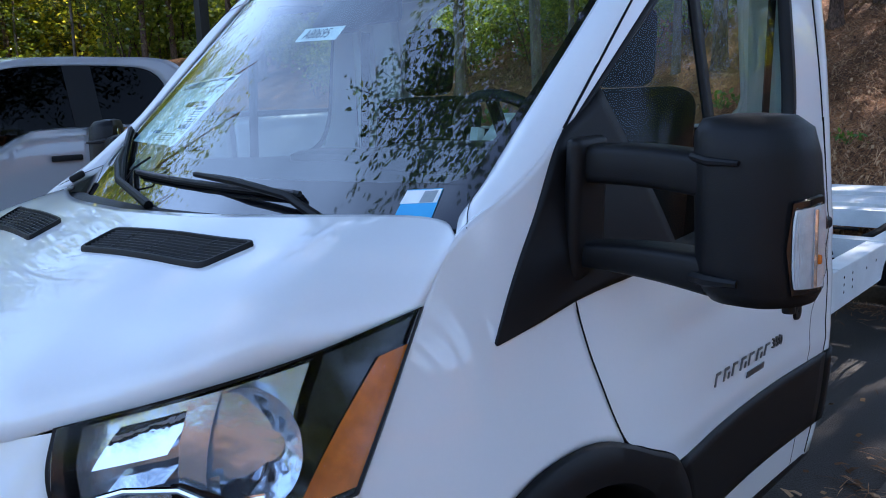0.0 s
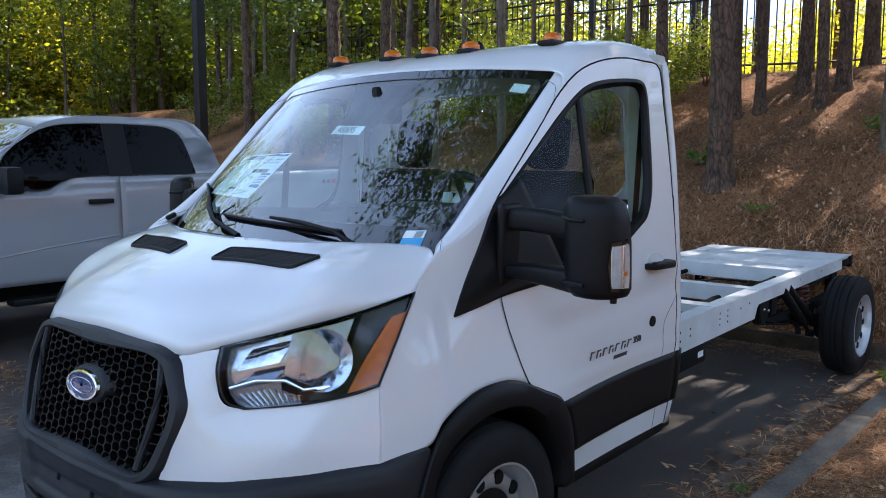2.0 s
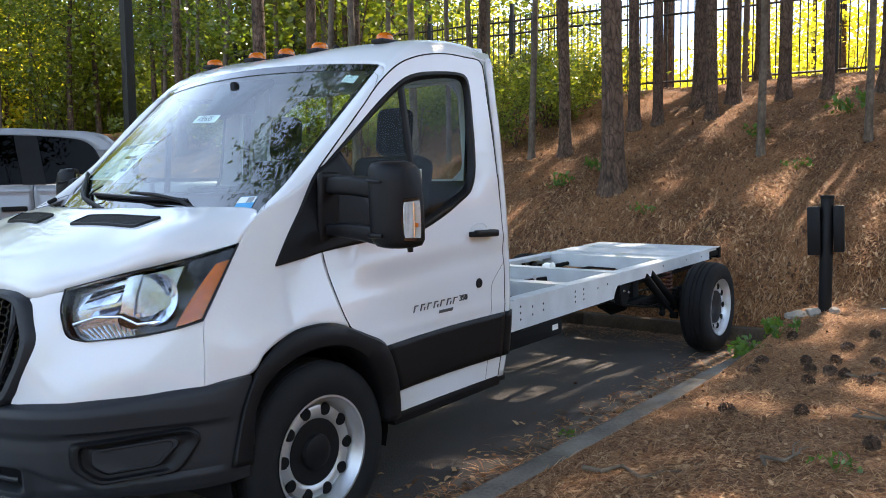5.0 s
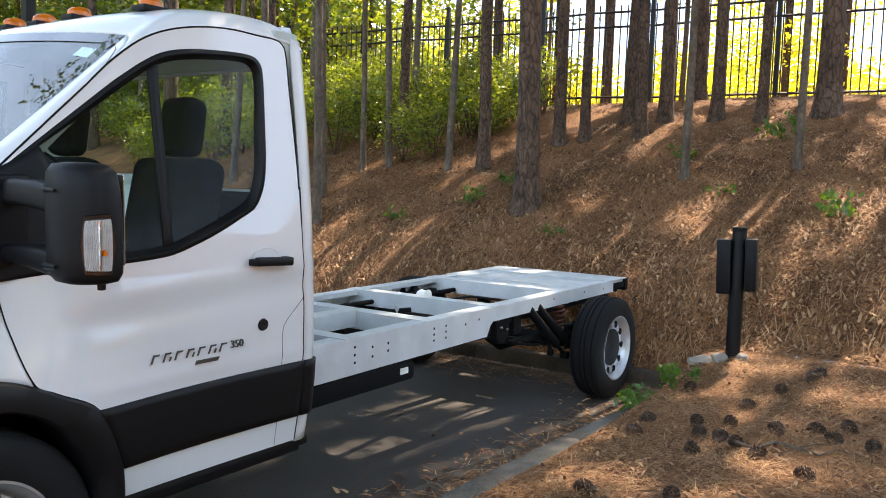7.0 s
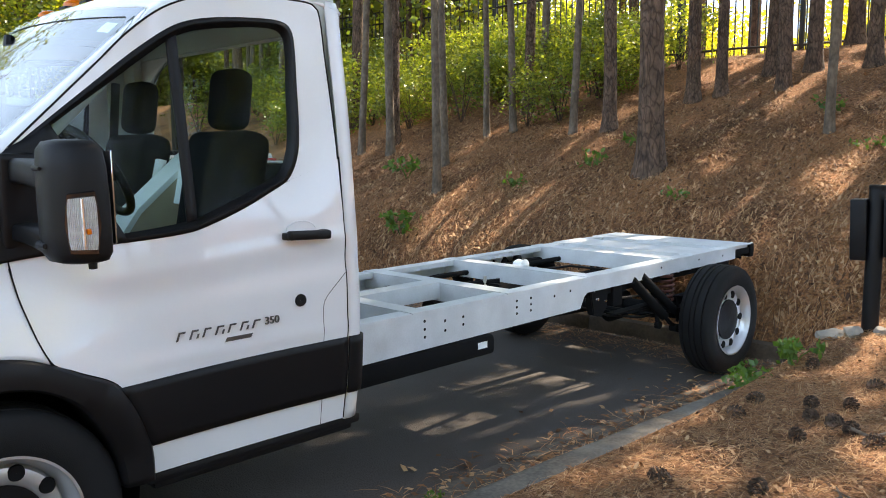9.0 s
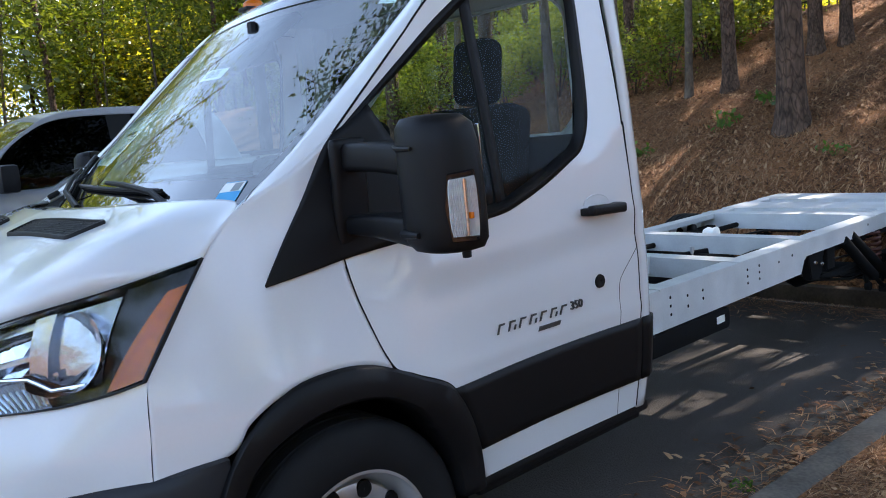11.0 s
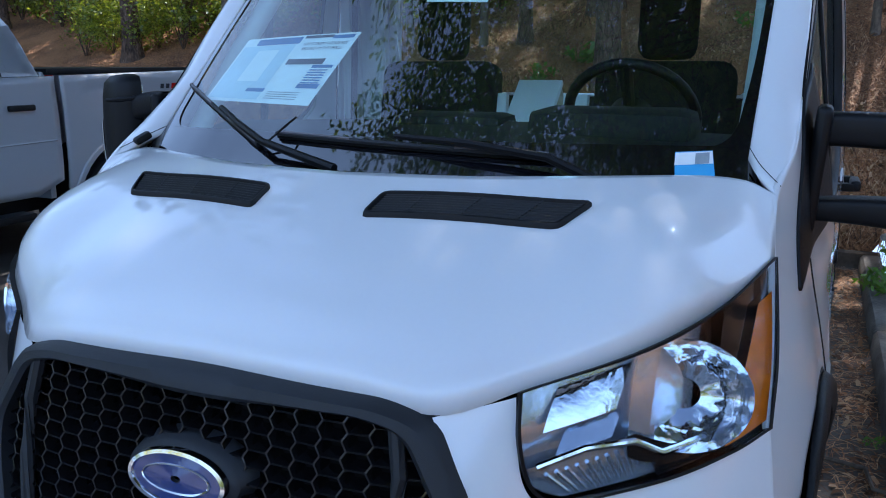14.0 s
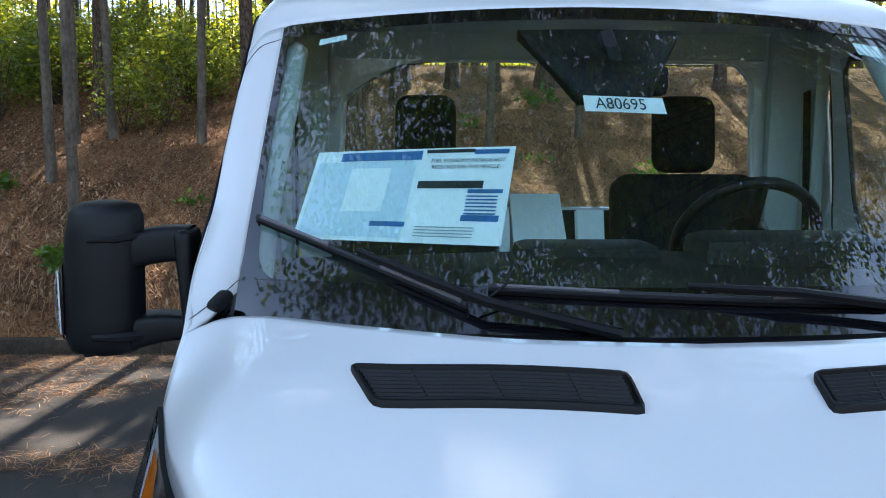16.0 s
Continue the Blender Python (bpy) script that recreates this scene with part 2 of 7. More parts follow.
def film_over(mat, color, x0, x1, share):
    """A brown film of trodden litter, thickest towards the bank, in ragged patches."""
    n, l = mat.node_tree.nodes, mat.node_tree.links
    p = n["Principled BSDF"]
    old = p.inputs["Base Color"].links[0].from_socket
    tc, xyz, ns, mr, ad, rp, mx = (n.new("ShaderNode" + k) for k in ("TexCoord", "SeparateXYZ", "TexNoise", "MapRange", "Math", "ValToRGB", "Mix"))
    ns.inputs["Scale"].default_value, ns.inputs["Detail"].default_value, ns.inputs["Roughness"].default_value = 1.1, 8, 0.65
    mr.inputs["From Min"].default_value, mr.inputs["From Max"].default_value = x0, x1
    ad.operation = "MULTIPLY_ADD"
    ad.inputs[1].default_value = 0.62
    rp.color_ramp.elements[0].position, rp.color_ramp.elements[1].position = 0.44, 0.72
    rp.color_ramp.elements[1].color = (share, share, share, 1)
    mx.data_type = "RGBA"
    mx.inputs["B"].default_value = (*color, 1)
    l.new(tc.outputs["Object"], xyz.inputs[0]), l.new(tc.outputs["Object"], ns.inputs["Vector"]), l.new(xyz.outputs[1], mr.inputs["Value"])
    l.new(mr.outputs[0], ad.inputs[0]), l.new(ns.outputs["Fac"], ad.inputs[2]), l.new(ad.outputs[0], rp.inputs[0])
    l.new(rp.outputs[0], mx.inputs["Factor"]), l.new(old, mx.inputs["A"]), l.new(mx.outputs["Result"], p.inputs["Base Color"])


film_over(ASPHALT, (0.052, 0.041, 0.033), -1.0, 1.6, 0.94)
IRON = material("fence_iron", (0.012, 0.012, 0.012), 0.55, vary=0.2)
LEAF = leaf("leaves", (0.12, 0.17, 0.025), (0.045, 0.085, 0.012), 0.55)
# brightened and yellowed in the leaf colour itself, to stand in for strong sun
LEAF_SUNLIT = leaf("sunlit_leaves", (0.50, 0.46, 0.06), (0.22, 0.27, 0.03), 0.70)
LEAF_DARK = leaf("oak_leaves", (0.045, 0.075, 0.02), (0.02, 0.04, 0.01), 0.35)
LEAF_OAK = leaf("canopy_leaves", (0.10, 0.15, 0.035), (0.03, 0.06, 0.015), 0.5)
LEAF_MID = leaf("wood_leaves", (0.20, 0.24, 0.035), (0.05, 0.09, 0.013), 0.55)
HERB = leaf("herb_leaves", (0.10, 0.20, 0.03), (0.05, 0.12, 0.02), 0.4)


# ---- shapes ----
def spl(*pts):
    """A smooth curve through points, by its share of the chord length."""
    P = [np.array(p, float) for p in pts]
    d = np.cumsum([0] + [np.linalg.norm(b - a) for a, b in zip(P, P[1:])])
    d = d / d[-1]

    def at(t):
        t = min(max(t, 0.0), 1.0)
        i = min(max(int(np.searchsorted(d, t, side="right")) - 1, 0), len(P) - 2)
        h = d[i + 1] - d[i]
        s = (t - d[i]) / h
        m0 = (P[i + 1] - P[i - 1]) / (d[i + 1] - d[i - 1]) if i else (P[1] - P[0]) / (d[1] - d[0])
        m1 = (P[i + 2] - P[i]) / (d[i + 2] - d[i]) if i < len(P) - 2 else (P[-1] - P[-2]) / (d[-1] - d[-2])
        return (2 * s**3 - 3 * s**2 + 1) * P[i] + (s**3 - 2 * s**2 + s) * h * m0 + (3 * s**2 - 2 * s**3) * P[i + 1] + (s**3 - s**2) * h * m1
    return at


def poly(*pts):
    """The straight line through points, by its share of the length."""
    P = [np.array(p, float) for p in pts]
    d = np.cumsum([0] + [np.linalg.norm(b - a) for a, b in zip(P, P[1:])])
    d = d / d[-1]
    return lambda t: np.array([np.interp(t, d, [p[k] for p in P]) for k in range(len(P[0]))])


def coons(b, t, l, r, nu, nv):
    """The sheet between four curves (bottom, top, left, right) as rows of points."""
    c00, c10, c01, c11 = b(0), b(1), t(0), t(1)
    rows = []
    for j in range(nv + 1):
        v = j / nv
        row = []
        for i in range(nu + 1):
            u = i / nu
            row.append((1 - v) * b(u) + v * t(u) + (1 - u) * l(v) + u * r(v) - (1 - u) * (1 - v) * c00 - u * (1 - v) * c10 - (1 - u) * v * c01 - u * v * c11)
        rows.append(row)
    return rows


def sheet(rows, keep=None, out=None, closed=False):
    """A mesh of quads from rows of points; out: a way towards which it faces on the whole."""
    bm = bmesh.new()
    vs = [[bm.verts.new(p) for p in row] for row in rows]
    n = len(vs[0])
    for j in range(len(vs) - 1):
        for i in range(n if closed else n - 1):
            k = (i + 1) % n
            q = [vs[j][i], vs[j][k], vs[j + 1][k], vs[j + 1][i]]
            if keep is None or keep(sum((v.co for v in q), Vector()) / 4):
                bm.faces.new(q)
    bmesh.ops.delete(bm, geom=[v for v in bm.verts if not v.link_faces], context="VERTS")
    bmesh.ops.remove_doubles(bm, verts=bm.verts, dist=1e-5)
    bm.normal_update()
    if out is not None and sum((f.normal * f.calc_area() for f in bm.faces), Vector()).dot(Vector(out)) < 0:
        bmesh.ops.reverse_faces(bm, faces=bm.faces)
    return bm


def box(size, at=(0, 0, 0), bevel=0.0, turn=(0, 0, 0), segments=2):
    bm = bmesh.new()
    bmesh.ops.create_cube(bm, size=1, matrix=pose(*at, *turn) @ Matrix.Diagonal((*size, 1)))
    if bevel:
        bmesh.ops.bevel(bm, geom=bm.edges[:], offset=bevel, segments=segments, affect="EDGES", profile=0.6)
    return bm


def tube(path, radius, sides=8, taper=None, cap=True):
    """A round bar along points."""
    P = [Vector(p) for p in path]
    bm = bmesh.new()
    rings = []
    up = Vector((0.13, 0.21, 0.97))
    for i, p in enumerate(P):
        d = (P[min(i + 1, len(P) - 1)] - P[max(i - 1, 0)]).normalized()
        a = d.cross(up)
        if a.length < 0.05:
            a = d.cross(Vector((1, 0, 0)))
        a.normalize()
        b = d.cross(a)
        r = radius * (taper[i] if taper else 1)
        rings.append([bm.verts.new(p + r * (math.cos(2 * math.pi * k / sides) * a + math.sin(2 * math.pi * k / sides) * b)) for k in range(sides)])
    for r0, r1 in zip(rings, rings[1:]):
        for k in range(sides):
            bm.faces.new((r0[k], r0[(k + 1) % sides], r1[(k + 1) % sides], r1[k]))
    if cap:
        bm.faces.new(rings[0][::-1]), bm.faces.new(rings[-1])
    bmesh.ops.recalc_face_normals(bm, faces=bm.faces)
    return bm


def lathe(profile, steps=48, axis="X", at=(0, 0, 0)):
    """A body turned from (along, radius) points about an axis."""
    rows = []
    for a, r in profile:
        row = []
        for k in range(steps):
            c, s = math.cos(2 * math.pi * k / steps) * r, math.sin(2 * math.pi * k / steps) * r
            q = {"X": (a, c, s), "Y": (c, a, s), "Z": (c, s, a)}[axis]
            row.append(Vector(q) + Vector(at))
        rows.append(row)
    bm = sheet(rows, closed=True)
    bmesh.ops.recalc_face_normals(bm, faces=bm.faces)
    return bm


def prism(outline, depth, axis="Y", at=0.0, bevel=0.0):
    """A flat plate with the outline of 2D points, depth thick along an axis from at."""
    bm = bmesh.new()
    def q(p, d):
        return {"X": (d, p[0], p[1]), "Y": (p[0], d, p[1]), "Z": (p[0], p[1], d)}[axis]
    a = [bm.verts.new(q(p, at)) for p in outline]
    b = [bm.verts.new(q(p, at + depth)) for p in outline]
    bm.faces.new(a), bm.faces.new(b)
    for i in range(len(a)):
        k = (i + 1) % len(a)
        bm.faces.new((a[i], a[k], b[k], b[i]))
    bmesh.ops.recalc_face_normals(bm, faces=bm.faces)
    if bevel:
        bmesh.ops.bevel(bm, geom=bm.edges[:], offset=bevel, segments=2, affect="EDGES")
    return bm


def join(*bms):
    """One bmesh of several."""
    out = bmesh.new()
    for b in bms:
        me = bpy.data.meshes.new("tmp")
        b.to_mesh(me)
        out.from_mesh(me)
        bpy.data.meshes.remove(me)
        b.free()
    return out


def flipped(bm):
    """The mirror image in x = 0, as a new bmesh."""
    me = bpy.data.meshes.new("tmp")
    bm.to_mesh(me)
    out = bmesh.new()
    out.from_mesh(me)
    bpy.data.meshes.remove(me)
    for v in out.verts:
        v.co.x = -v.co.x
    bmesh.ops.reverse_faces(out, faces=out.faces)
    return out


def part(name, bm, mat, parent=None, label="", solid=0.0, smooth=True, sharp=40.0):
    """Links a bmesh as one mesh object under a thing or a part."""
    me = bpy.data.meshes.new(name)
    bm.to_mesh(me)
    bm.free()
    me.materials.append(mat)
    if smooth:
        me.shade_smooth()
        me.set_sharp_from_angle(angle=radians(sharp))
    ob = new(name, me)
    ob.parent = parent
    if solid:
        s = ob.modifiers.new("thickness", "SOLIDIFY")
        s.thickness, s.offset = solid, -1
    return tagged(ob, label)


def both(name, bm, mat, parent, label="", solid=0.0, sharp=40.0):
    """The part and its mirror image on the other side."""
    m = flipped(bm)
    return part(name, bm, mat, parent, label, solid, True, sharp), part(name, m, mat, parent, label, solid, True, sharp)


def thing(name, label, category, m=None, group="", kind=""):
    ob = tagged(new(name), label, category, group, kind)
    if m is not None:
        ob.matrix_basis = m
    return ob

# ---- the chassis cab truck, in its own frame: x to its left side, y to the rear, z up, under the front axle ----
RAKE = 1.4
truck = thing("chassis_cab_truck", "white chassis cab truck with bare rear frame, parked on asphalt", "truck", pose(0, 0, 0.352, RAKE, 0, 0) @ pose(0, 0, -0.352))

# the half width of the body side over (y, z)
SIDE = [(-.469, .967, .891), (-.279, 1.224, .870), (-.182, 1.324, .861), (.124, 1.493, .886), (-.15, 1.13, .915), (.12, 1.139, .935), (.55, .84, .995), (1.0, .84, 1.003),
        (1.03, .95, 1.010), (1.17, 1.18, 1.012), (.35, .74, 1.008), (1.335, .74, 1.018), (.456, .516, .985), (1.335, .515, .995), (.46, .41, .962), (1.32, .41, .972),
        (1.335, 1.2, 1.012), (1.335, 1.6, .986), (1.335, 1.95, .945), (1.1, 1.93, .930), (1.06, 1.39, .985), (.52, 1.87, .880), (.3, 1.3, .946), (.66, 1.2, .985),
        (-.50, .705, .915), (-.30, .77, .955), (-.13, .87, .970), (.1, .87, .982), (.9, 2.0, .912), (-.02, 1.405, .884), (.3, 1.665, .883)]
_P = np.array(SIDE)


def _tps(d2):
    return 0.5 * d2 * np.log(d2 + 1e-12)


_n = len(_P)
_A = np.zeros((_n + 3, _n + 3))
_A[:_n, :_n] = _tps(((_P[:, None, :2] - _P[None, :, :2])**2).sum(-1)) + 2e-4 * np.eye(_n)
_A[:_n, _n], _A[:_n, _n + 1:] = 1, _P[:, :2]
_A[_n:, :_n] = _A[:_n, _n:].T
_C = np.linalg.solve(_A, np.concatenate([_P[:, 2], np.zeros(3)]))


def side_x(y, z):
    d2 = ((_P[:, :2] - np.array((y, z)))**2).sum(-1)
    k = min(1.0, max(0.0, (y - .15) / .35))                # the scalloped flank of the door
    k = k * k * (3 - 2 * k) * min(1.0, max(0.0, (1.34 - y) / .08))
    flank = -.0065 * math.exp(-((z - 1.015 - .05 * (y - .6)) / .045)**2) + .0035 * math.exp(-((z - 1.10 - .05 * (y - .6)) / .03)**2) + .004 * math.exp(-((z - .79) / .03)**2)
    return float(_tps(d2) @ _C[:_n] + _C[_n] + _C[_n + 1] * y + _C[_n + 2] * z) + flank * k


def on_side(rows, proud=0.0):
    return [[Vector((side_x(p[0], p[1]) + proud, p[0], p[1])) for p in row] for row in rows]


# front wing, from the headlamp to the door
ARCH_OUT = [(-.304, .762), (-.26, .815), (-.15, .868), (-.02, .885), (.085, .873), (.16, .848)]
wing = coons(spl((-.50, .705), (-.40, .735), *ARCH_OUT), spl((-.469, .967), (-.375, 1.10), (-.279, 1.224), (-.182, 1.324), (-.02, 1.405), (.115, 1.488)),
             poly((-.50, .705), (-.469, .967)), spl((.16, .848), (.104, 1.02), (.083, 1.16), (.09, 1.35), (.115, 1.488)), 44, 30)
both("front_wing", sheet(on_side(wing), out=(1, 0, 0)), WHITE, truck, solid=0.012)

# nose between grille, headlamp and bumper
HL_TOP = [(.536, -.772, 1.096), (.70, -.645, 1.145), (.80, -.48, 1.180), (.87, -.279, 1.224)]
HL_BOT = [(.615, -.757, .914), (.75, -.635, .925), (.84, -.535, .945), (.891, -.469, .967)]
LAMP_IN = [(.615, -.757, .914), (.575, -.783, .930), (.556, -.797, .965), (.543, -.797, 1.03), (.536, -.778, 1.090)]
END = [(side_x(y, z), y - .003, z) for y, z in ((-.50, .705), (-.485, .836), (-.469, .967))]
nose_in = coons(poly((.492, -.905, .86), (.615, -.757, .914)), poly((.425, -.846, 1.066), (.536, -.778, 1.090)), spl((.492, -.905, .86), (.495, -.875, .94), (.425, -.846, 1.066)), spl(*LAMP_IN), 16, 24)
nose_low = coons(spl((.44, -.945, .715), (.62, -.84, .705), (.78, -.67, .700), END[0]), poly((.492, -.905, .86), (.615, -.757, .914), *HL_BOT[1:]),
                 poly((.44, -.945, .715), (.492, -.905, .86)), poly(*END), 60, 18)
NOSE = np.array([(.44, .715, -.945), (.62, .705, -.84), (.78, .700, -.67), (.913, .705, -.503), (.492, .86, -.905), (.495, .94, -.875), (.425, 1.066, -.846), (.536, 1.09, -.778), (.548, 1.0, -.800), (.60, .915, -.772),
                 (.75, .925, -.638), (.84, .945, -.538), (.891, .967, -.469), (.905, .836, -.488), (.62, .80, -.815), (.78, .81, -.665)])
_dn = ((NOSE[:, None, :2] - NOSE[None, :, :2])**2).sum(-1)
_An = np.zeros((len(NOSE) + 3, len(NOSE) + 3))
_An[:-3, :-3] = _tps(_dn) + 2e-4 * np.eye(len(NOSE))
_An[:-3, -3], _An[:-3, -2:] = 1, NOSE[:, :2]
_An[-3:, :-3] = _An[:-3, -3:].T
_Cn = np.linalg.solve(_An, np.concatenate([NOSE[:, 2], np.zeros(3)]))


def nose_y(x, z):
    d2 = ((NOSE[:, :2] - np.array((x, z)))**2).sum(-1)
    return float(_tps(d2) @ _Cn[:-3] + _Cn[-3] + _Cn[-2] * x + _Cn[-1] * z)


nose_rows = [[[Vector((p[0], nose_y(p[0], p[2]), p[2])) for p in r] for r in rows] for rows in (nose_in, nose_low)]
skin = join(sheet(nose_rows[0], out=(.5, -1, 0)), sheet(nose_rows[1], out=(.5, -1, 0)))
bmesh.ops.remove_doubles(skin, verts=skin.verts, dist=.0004)
for ob in both("nose_panel", skin, WHITE, truck, sharp=180):
    normals = []
    for v in ob.data.vertices:
        x, z = abs(v.co.x), v.co.z
        gx, gz = (nose_y(x + .002, z) - nose_y(x - .002, z)) / .004, (nose_y(x, z + .002) - nose_y(x, z - .002)) / .004
        normals.append(Vector((gx * (1 if v.co.x > 0 else -1), -1, gz)).normalized())
    ob.data.normals_split_custom_set_from_vertices(normals)

# bonnet
FRONT = spl((0, -.862, 1.090), (.25, -.860, 1.084), (.431, -.846, 1.070), (.49, -.81, 1.080), *HL_TOP)
REAR = spl((0, -.365, 1.352), (.3, -.335, 1.354), (.55, -.25, 1.356), (.72, -.16, 1.352), (.80, -.14, 1.343), (.861, -.182, 1.324))
def swell(u):
    """How steeply the bonnet rises behind its front edge."""
    k = min(1.0, max(0.0, (u - 0.45) / 0.35))
    e = min(1.0, max(0.0, (u - 0.74) / 0.26))
    return 0.60 - 0.20 * k * k * (3 - 2 * k) + 0.42 * e * e * (3 - 2 * e)


rows = []
for j in range(31):
    v = j / 30
    row = []
    for i in range(-48, 49):
        u = abs(i) / 48
        f, r = FRONT(u), REAR(u)
        a = swell(u)
        g = v**a
        p = f + (r - f) * v
        p[2] = f[2] + (r[2] - f[2]) * g
        row.append(Vector((p[0] if i >= 0 else -p[0], p[1], p[2])))
    rows.append(row)
bonnet = part("bonnet", sheet(rows, out=(0, -.4, 1)), WHITE, truck, solid=0.012)


def bonnet_z(x, y):
    """The bonnet's height at (x, y), by going along its lines."""
    lo, hi = 0.0, 1.0
    for _ in range(22):
        u = (lo + hi) / 2
        f, r = FRONT(u), REAR(u)
        v = (y - f[1]) / (r[1] - f[1])
        if f[0] + (r[0] - f[0]) * v < abs(x):
            lo = u
        else:
            hi = u
    v = min(max(v, 0), 1)
    a = swell(u)
    return f[2] + (r[2] - f[2]) * v**a


# bonnet vents
def vent():
    """The left vent, with frame and slats, on the bonnet."""
    c = [(.130, -.528), (.508, -.476), (.550, -.384), (.136, -.446)]
    raw = poly(*c, c[0])

    def ring(q):
        """The outline with rounded corners."""
        return sum(np.array(raw((q + .0032 * k) % 1.0)) for k in range(-4, 5)) / 9

    def at(s, shrink, lift):
        p = np.array(ring(s % 1.0))
        m = np.array((.331, -.4585))
        k = np.linalg.solve(np.array([(.396, .057), (.024, .087)]).T, p - m)       # along and across the vent
        p = m + np.array((.396, .057)) * k[0] * (1 + (shrink - 1) * .32) + np.array((.024, .087)) * k[1] * (1 + (shrink - 1) * 1.35)
        return Vector((p[0], p[1], bonnet_z(p[0], p[1]) + lift))
    N = 72
    rows = [[at(i / N, k, h) for i in range(N)] for k, h in ((1.03, -.002), (1.02, .007), (.99, .010), (.925, .010), (.91, .006), (.90, .001))]
    frame_bm = sheet(rows, closed=True, out=(0, 0, 1))
    base = sheet([[at(i / N, k, .0025) for i in range(N)] for k in (.91, .7, .5, .25, .1)], closed=True, out=(0, 0, 1))
    slats = []
    for k in range(8):
        v = .08 + .84 * (k + 0.5) / 8
        a = np.array(c[0]) * (1 - v) + np.array(c[3]) * v
        b = np.array(c[1]) * (1 - v) + np.array(c[2]) * v
        d = b - a
        pts = [a + d * s for s in np.linspace(.03, .97, 8)]
        r = [[Vector((p[0], p[1] + o, bonnet_z(p[0], p[1]) + h)) for p in pts] for o, h in ((-.0015, .0025), (-.0011, .0074), (.0011, .0074), (.0015, .0025))]
        slats.append(sheet(r, out=(0, -1, 1)))
    for u in (.22, .5, .78):
        r = [[Vector((q[0] + o, q[1], bonnet_z(q[0], q[1]) + h)) for q in (np.array(c[0]) * (1 - u) * (1 - w) + np.array(c[1]) * u * (1 - w) + np.array(c[2]) * u * w + np.array(c[3]) * (1 - u) * w for w in np.linspace(.06, .94, 6))] for o, h in ((-.0015, .002), (-.001, .0066), (.001, .0066), (.0015, .002))]
        slats.append(sheet(r, out=(0, 0, 1)))
    return frame_bm, base, slats


f_, b_, s_ = vent()
for side in (0, 1):
    fb, bb = (f_, b_) if side else (flipped(f_), flipped(b_))
    v_ = part("bonnet_vent", fb, BLACK, truck, "black plastic bonnet vent with slats")
    part("vent_bed", bb, MATT_BLACK, v_)
    for q in s_:
        part("slat", q if side else flipped(q), BUMPER, v_)

# A pillars, windscreen, roof
def screen_y(x, z):
    return -.199 + 1.15 * (z - 1.36) + .22 * x * x


P_OUT = [(side_x(y, z), y, z) for y, z in ((-.182, 1.324), (-.02, 1.405), (.115, 1.488), (.30, 1.665), (.521, 1.867))]
pillar = coons(spl((.792, -.045, 1.375), (.795, .07, 1.478), (.798, .275, 1.655), (.80, .612, 1.951)), spl(*P_OUT),
               spl((.792, -.045, 1.375), (.817, -.118, 1.352), P_OUT[0]), spl((.80, .612, 1.951), (.848, .585, 1.928), P_OUT[-1]), 30, 12)
pillar = [[p + np.array((.45, -.5, .55)) * .008 * math.sin(math.pi * j / 12) * min(1, i / 7, (30 - i) / 5) for i, p in enumerate(r)] for j, r in enumerate(pillar)]
both("windscreen_pillar", sheet([[Vector(p) for p in r] for r in pillar], out=(.6, -1, .5)), WHITE, truck, solid=0.015)
def screen_at(x, z):
    """A place on the glass; its upper edge droops towards the sides."""
    zz = z - .04 * (z - 1.32) / .672 * (x / .8)**2
    return Vector((x, screen_y(x, zz), zz))


rows = [[screen_at(x, 1.32 + k * .672) for x in np.linspace(-.815, .815, 41)] for k in np.linspace(0, 1, 25)]
glass = part("windscreen", sheet(rows, out=(0, -1, .6)), SCREEN, truck, "curved laminated windscreen, mirroring the sky")
glass.visible_shadow = False


def on_screen(x, z, off=0.004):
    """A place on the windscreen, off metres in front of the glass."""
    return screen_at(x, z) + Vector((0, -off * .65, off * .76))


# black band round the glass
band_l = coons(poly((.815, 1.33), (.815, 1.99)), spl((.760, 1.40), (.778, 1.60), (.780, 1.92)), poly((.815, 1.33), (.760, 1.40)), poly((.815, 1.99), (.780, 1.92)), 24, 3)
both("glass_band", sheet([[on_screen(p[0], p[1], .003) for p in r] for r in band_l], out=(0, -1, 1)), BAND_BLACK, glass)
rows = [[on_screen(x, z, .003) for x in np.linspace(-.80, .80, 41)] for z in (1.955, 1.975, 1.99)]
part("glass_band", sheet(rows, out=(0, -1, 1)), BAND_BLACK, glass)
rows = [[on_screen(x, z, .003) for x in np.linspace(-.80, .80, 41)] for z in (1.32, 1.36, 1.40)]
part("glass_band", sheet(rows, out=(0, -1, 1)), BAND_BLACK, glass)
for cz, sz in ((1.398, 1), (1.957, -1)):               # its rounded inner corners
    cx, r = (.764 if sz > 0 else .782), .055
    arc = [(cx - r + r * math.cos(a), cz + sz * (r - r * math.sin(a))) for a in np.linspace(0, math.pi / 2, 9)]
    both("glass_band", sheet([[on_screen(cx * (1 - k) + x * k, cz * (1 - k) + z * k, .0034) for x, z in arc] for k in (0, .5, 1)], out=(0, -1, 1)), BAND_BLACK, glass)


# cowl below the glass
rows = []
for i in range(41):
    x = -.84 + 1.68 * i / 40
    r = REAR(min(1, abs(x) / .80 * .90))
    rows.append([Vector((x, r[1] - .02, r[2] - .022)), Vector((x, r[1] + .06, r[2] - .030)), Vector((x, screen_y(x, 1.34) + .02, 1.335))])
part("cowl", sheet(rows, out=(0, 0, 1)), BLACK, truck, solid=0.01)

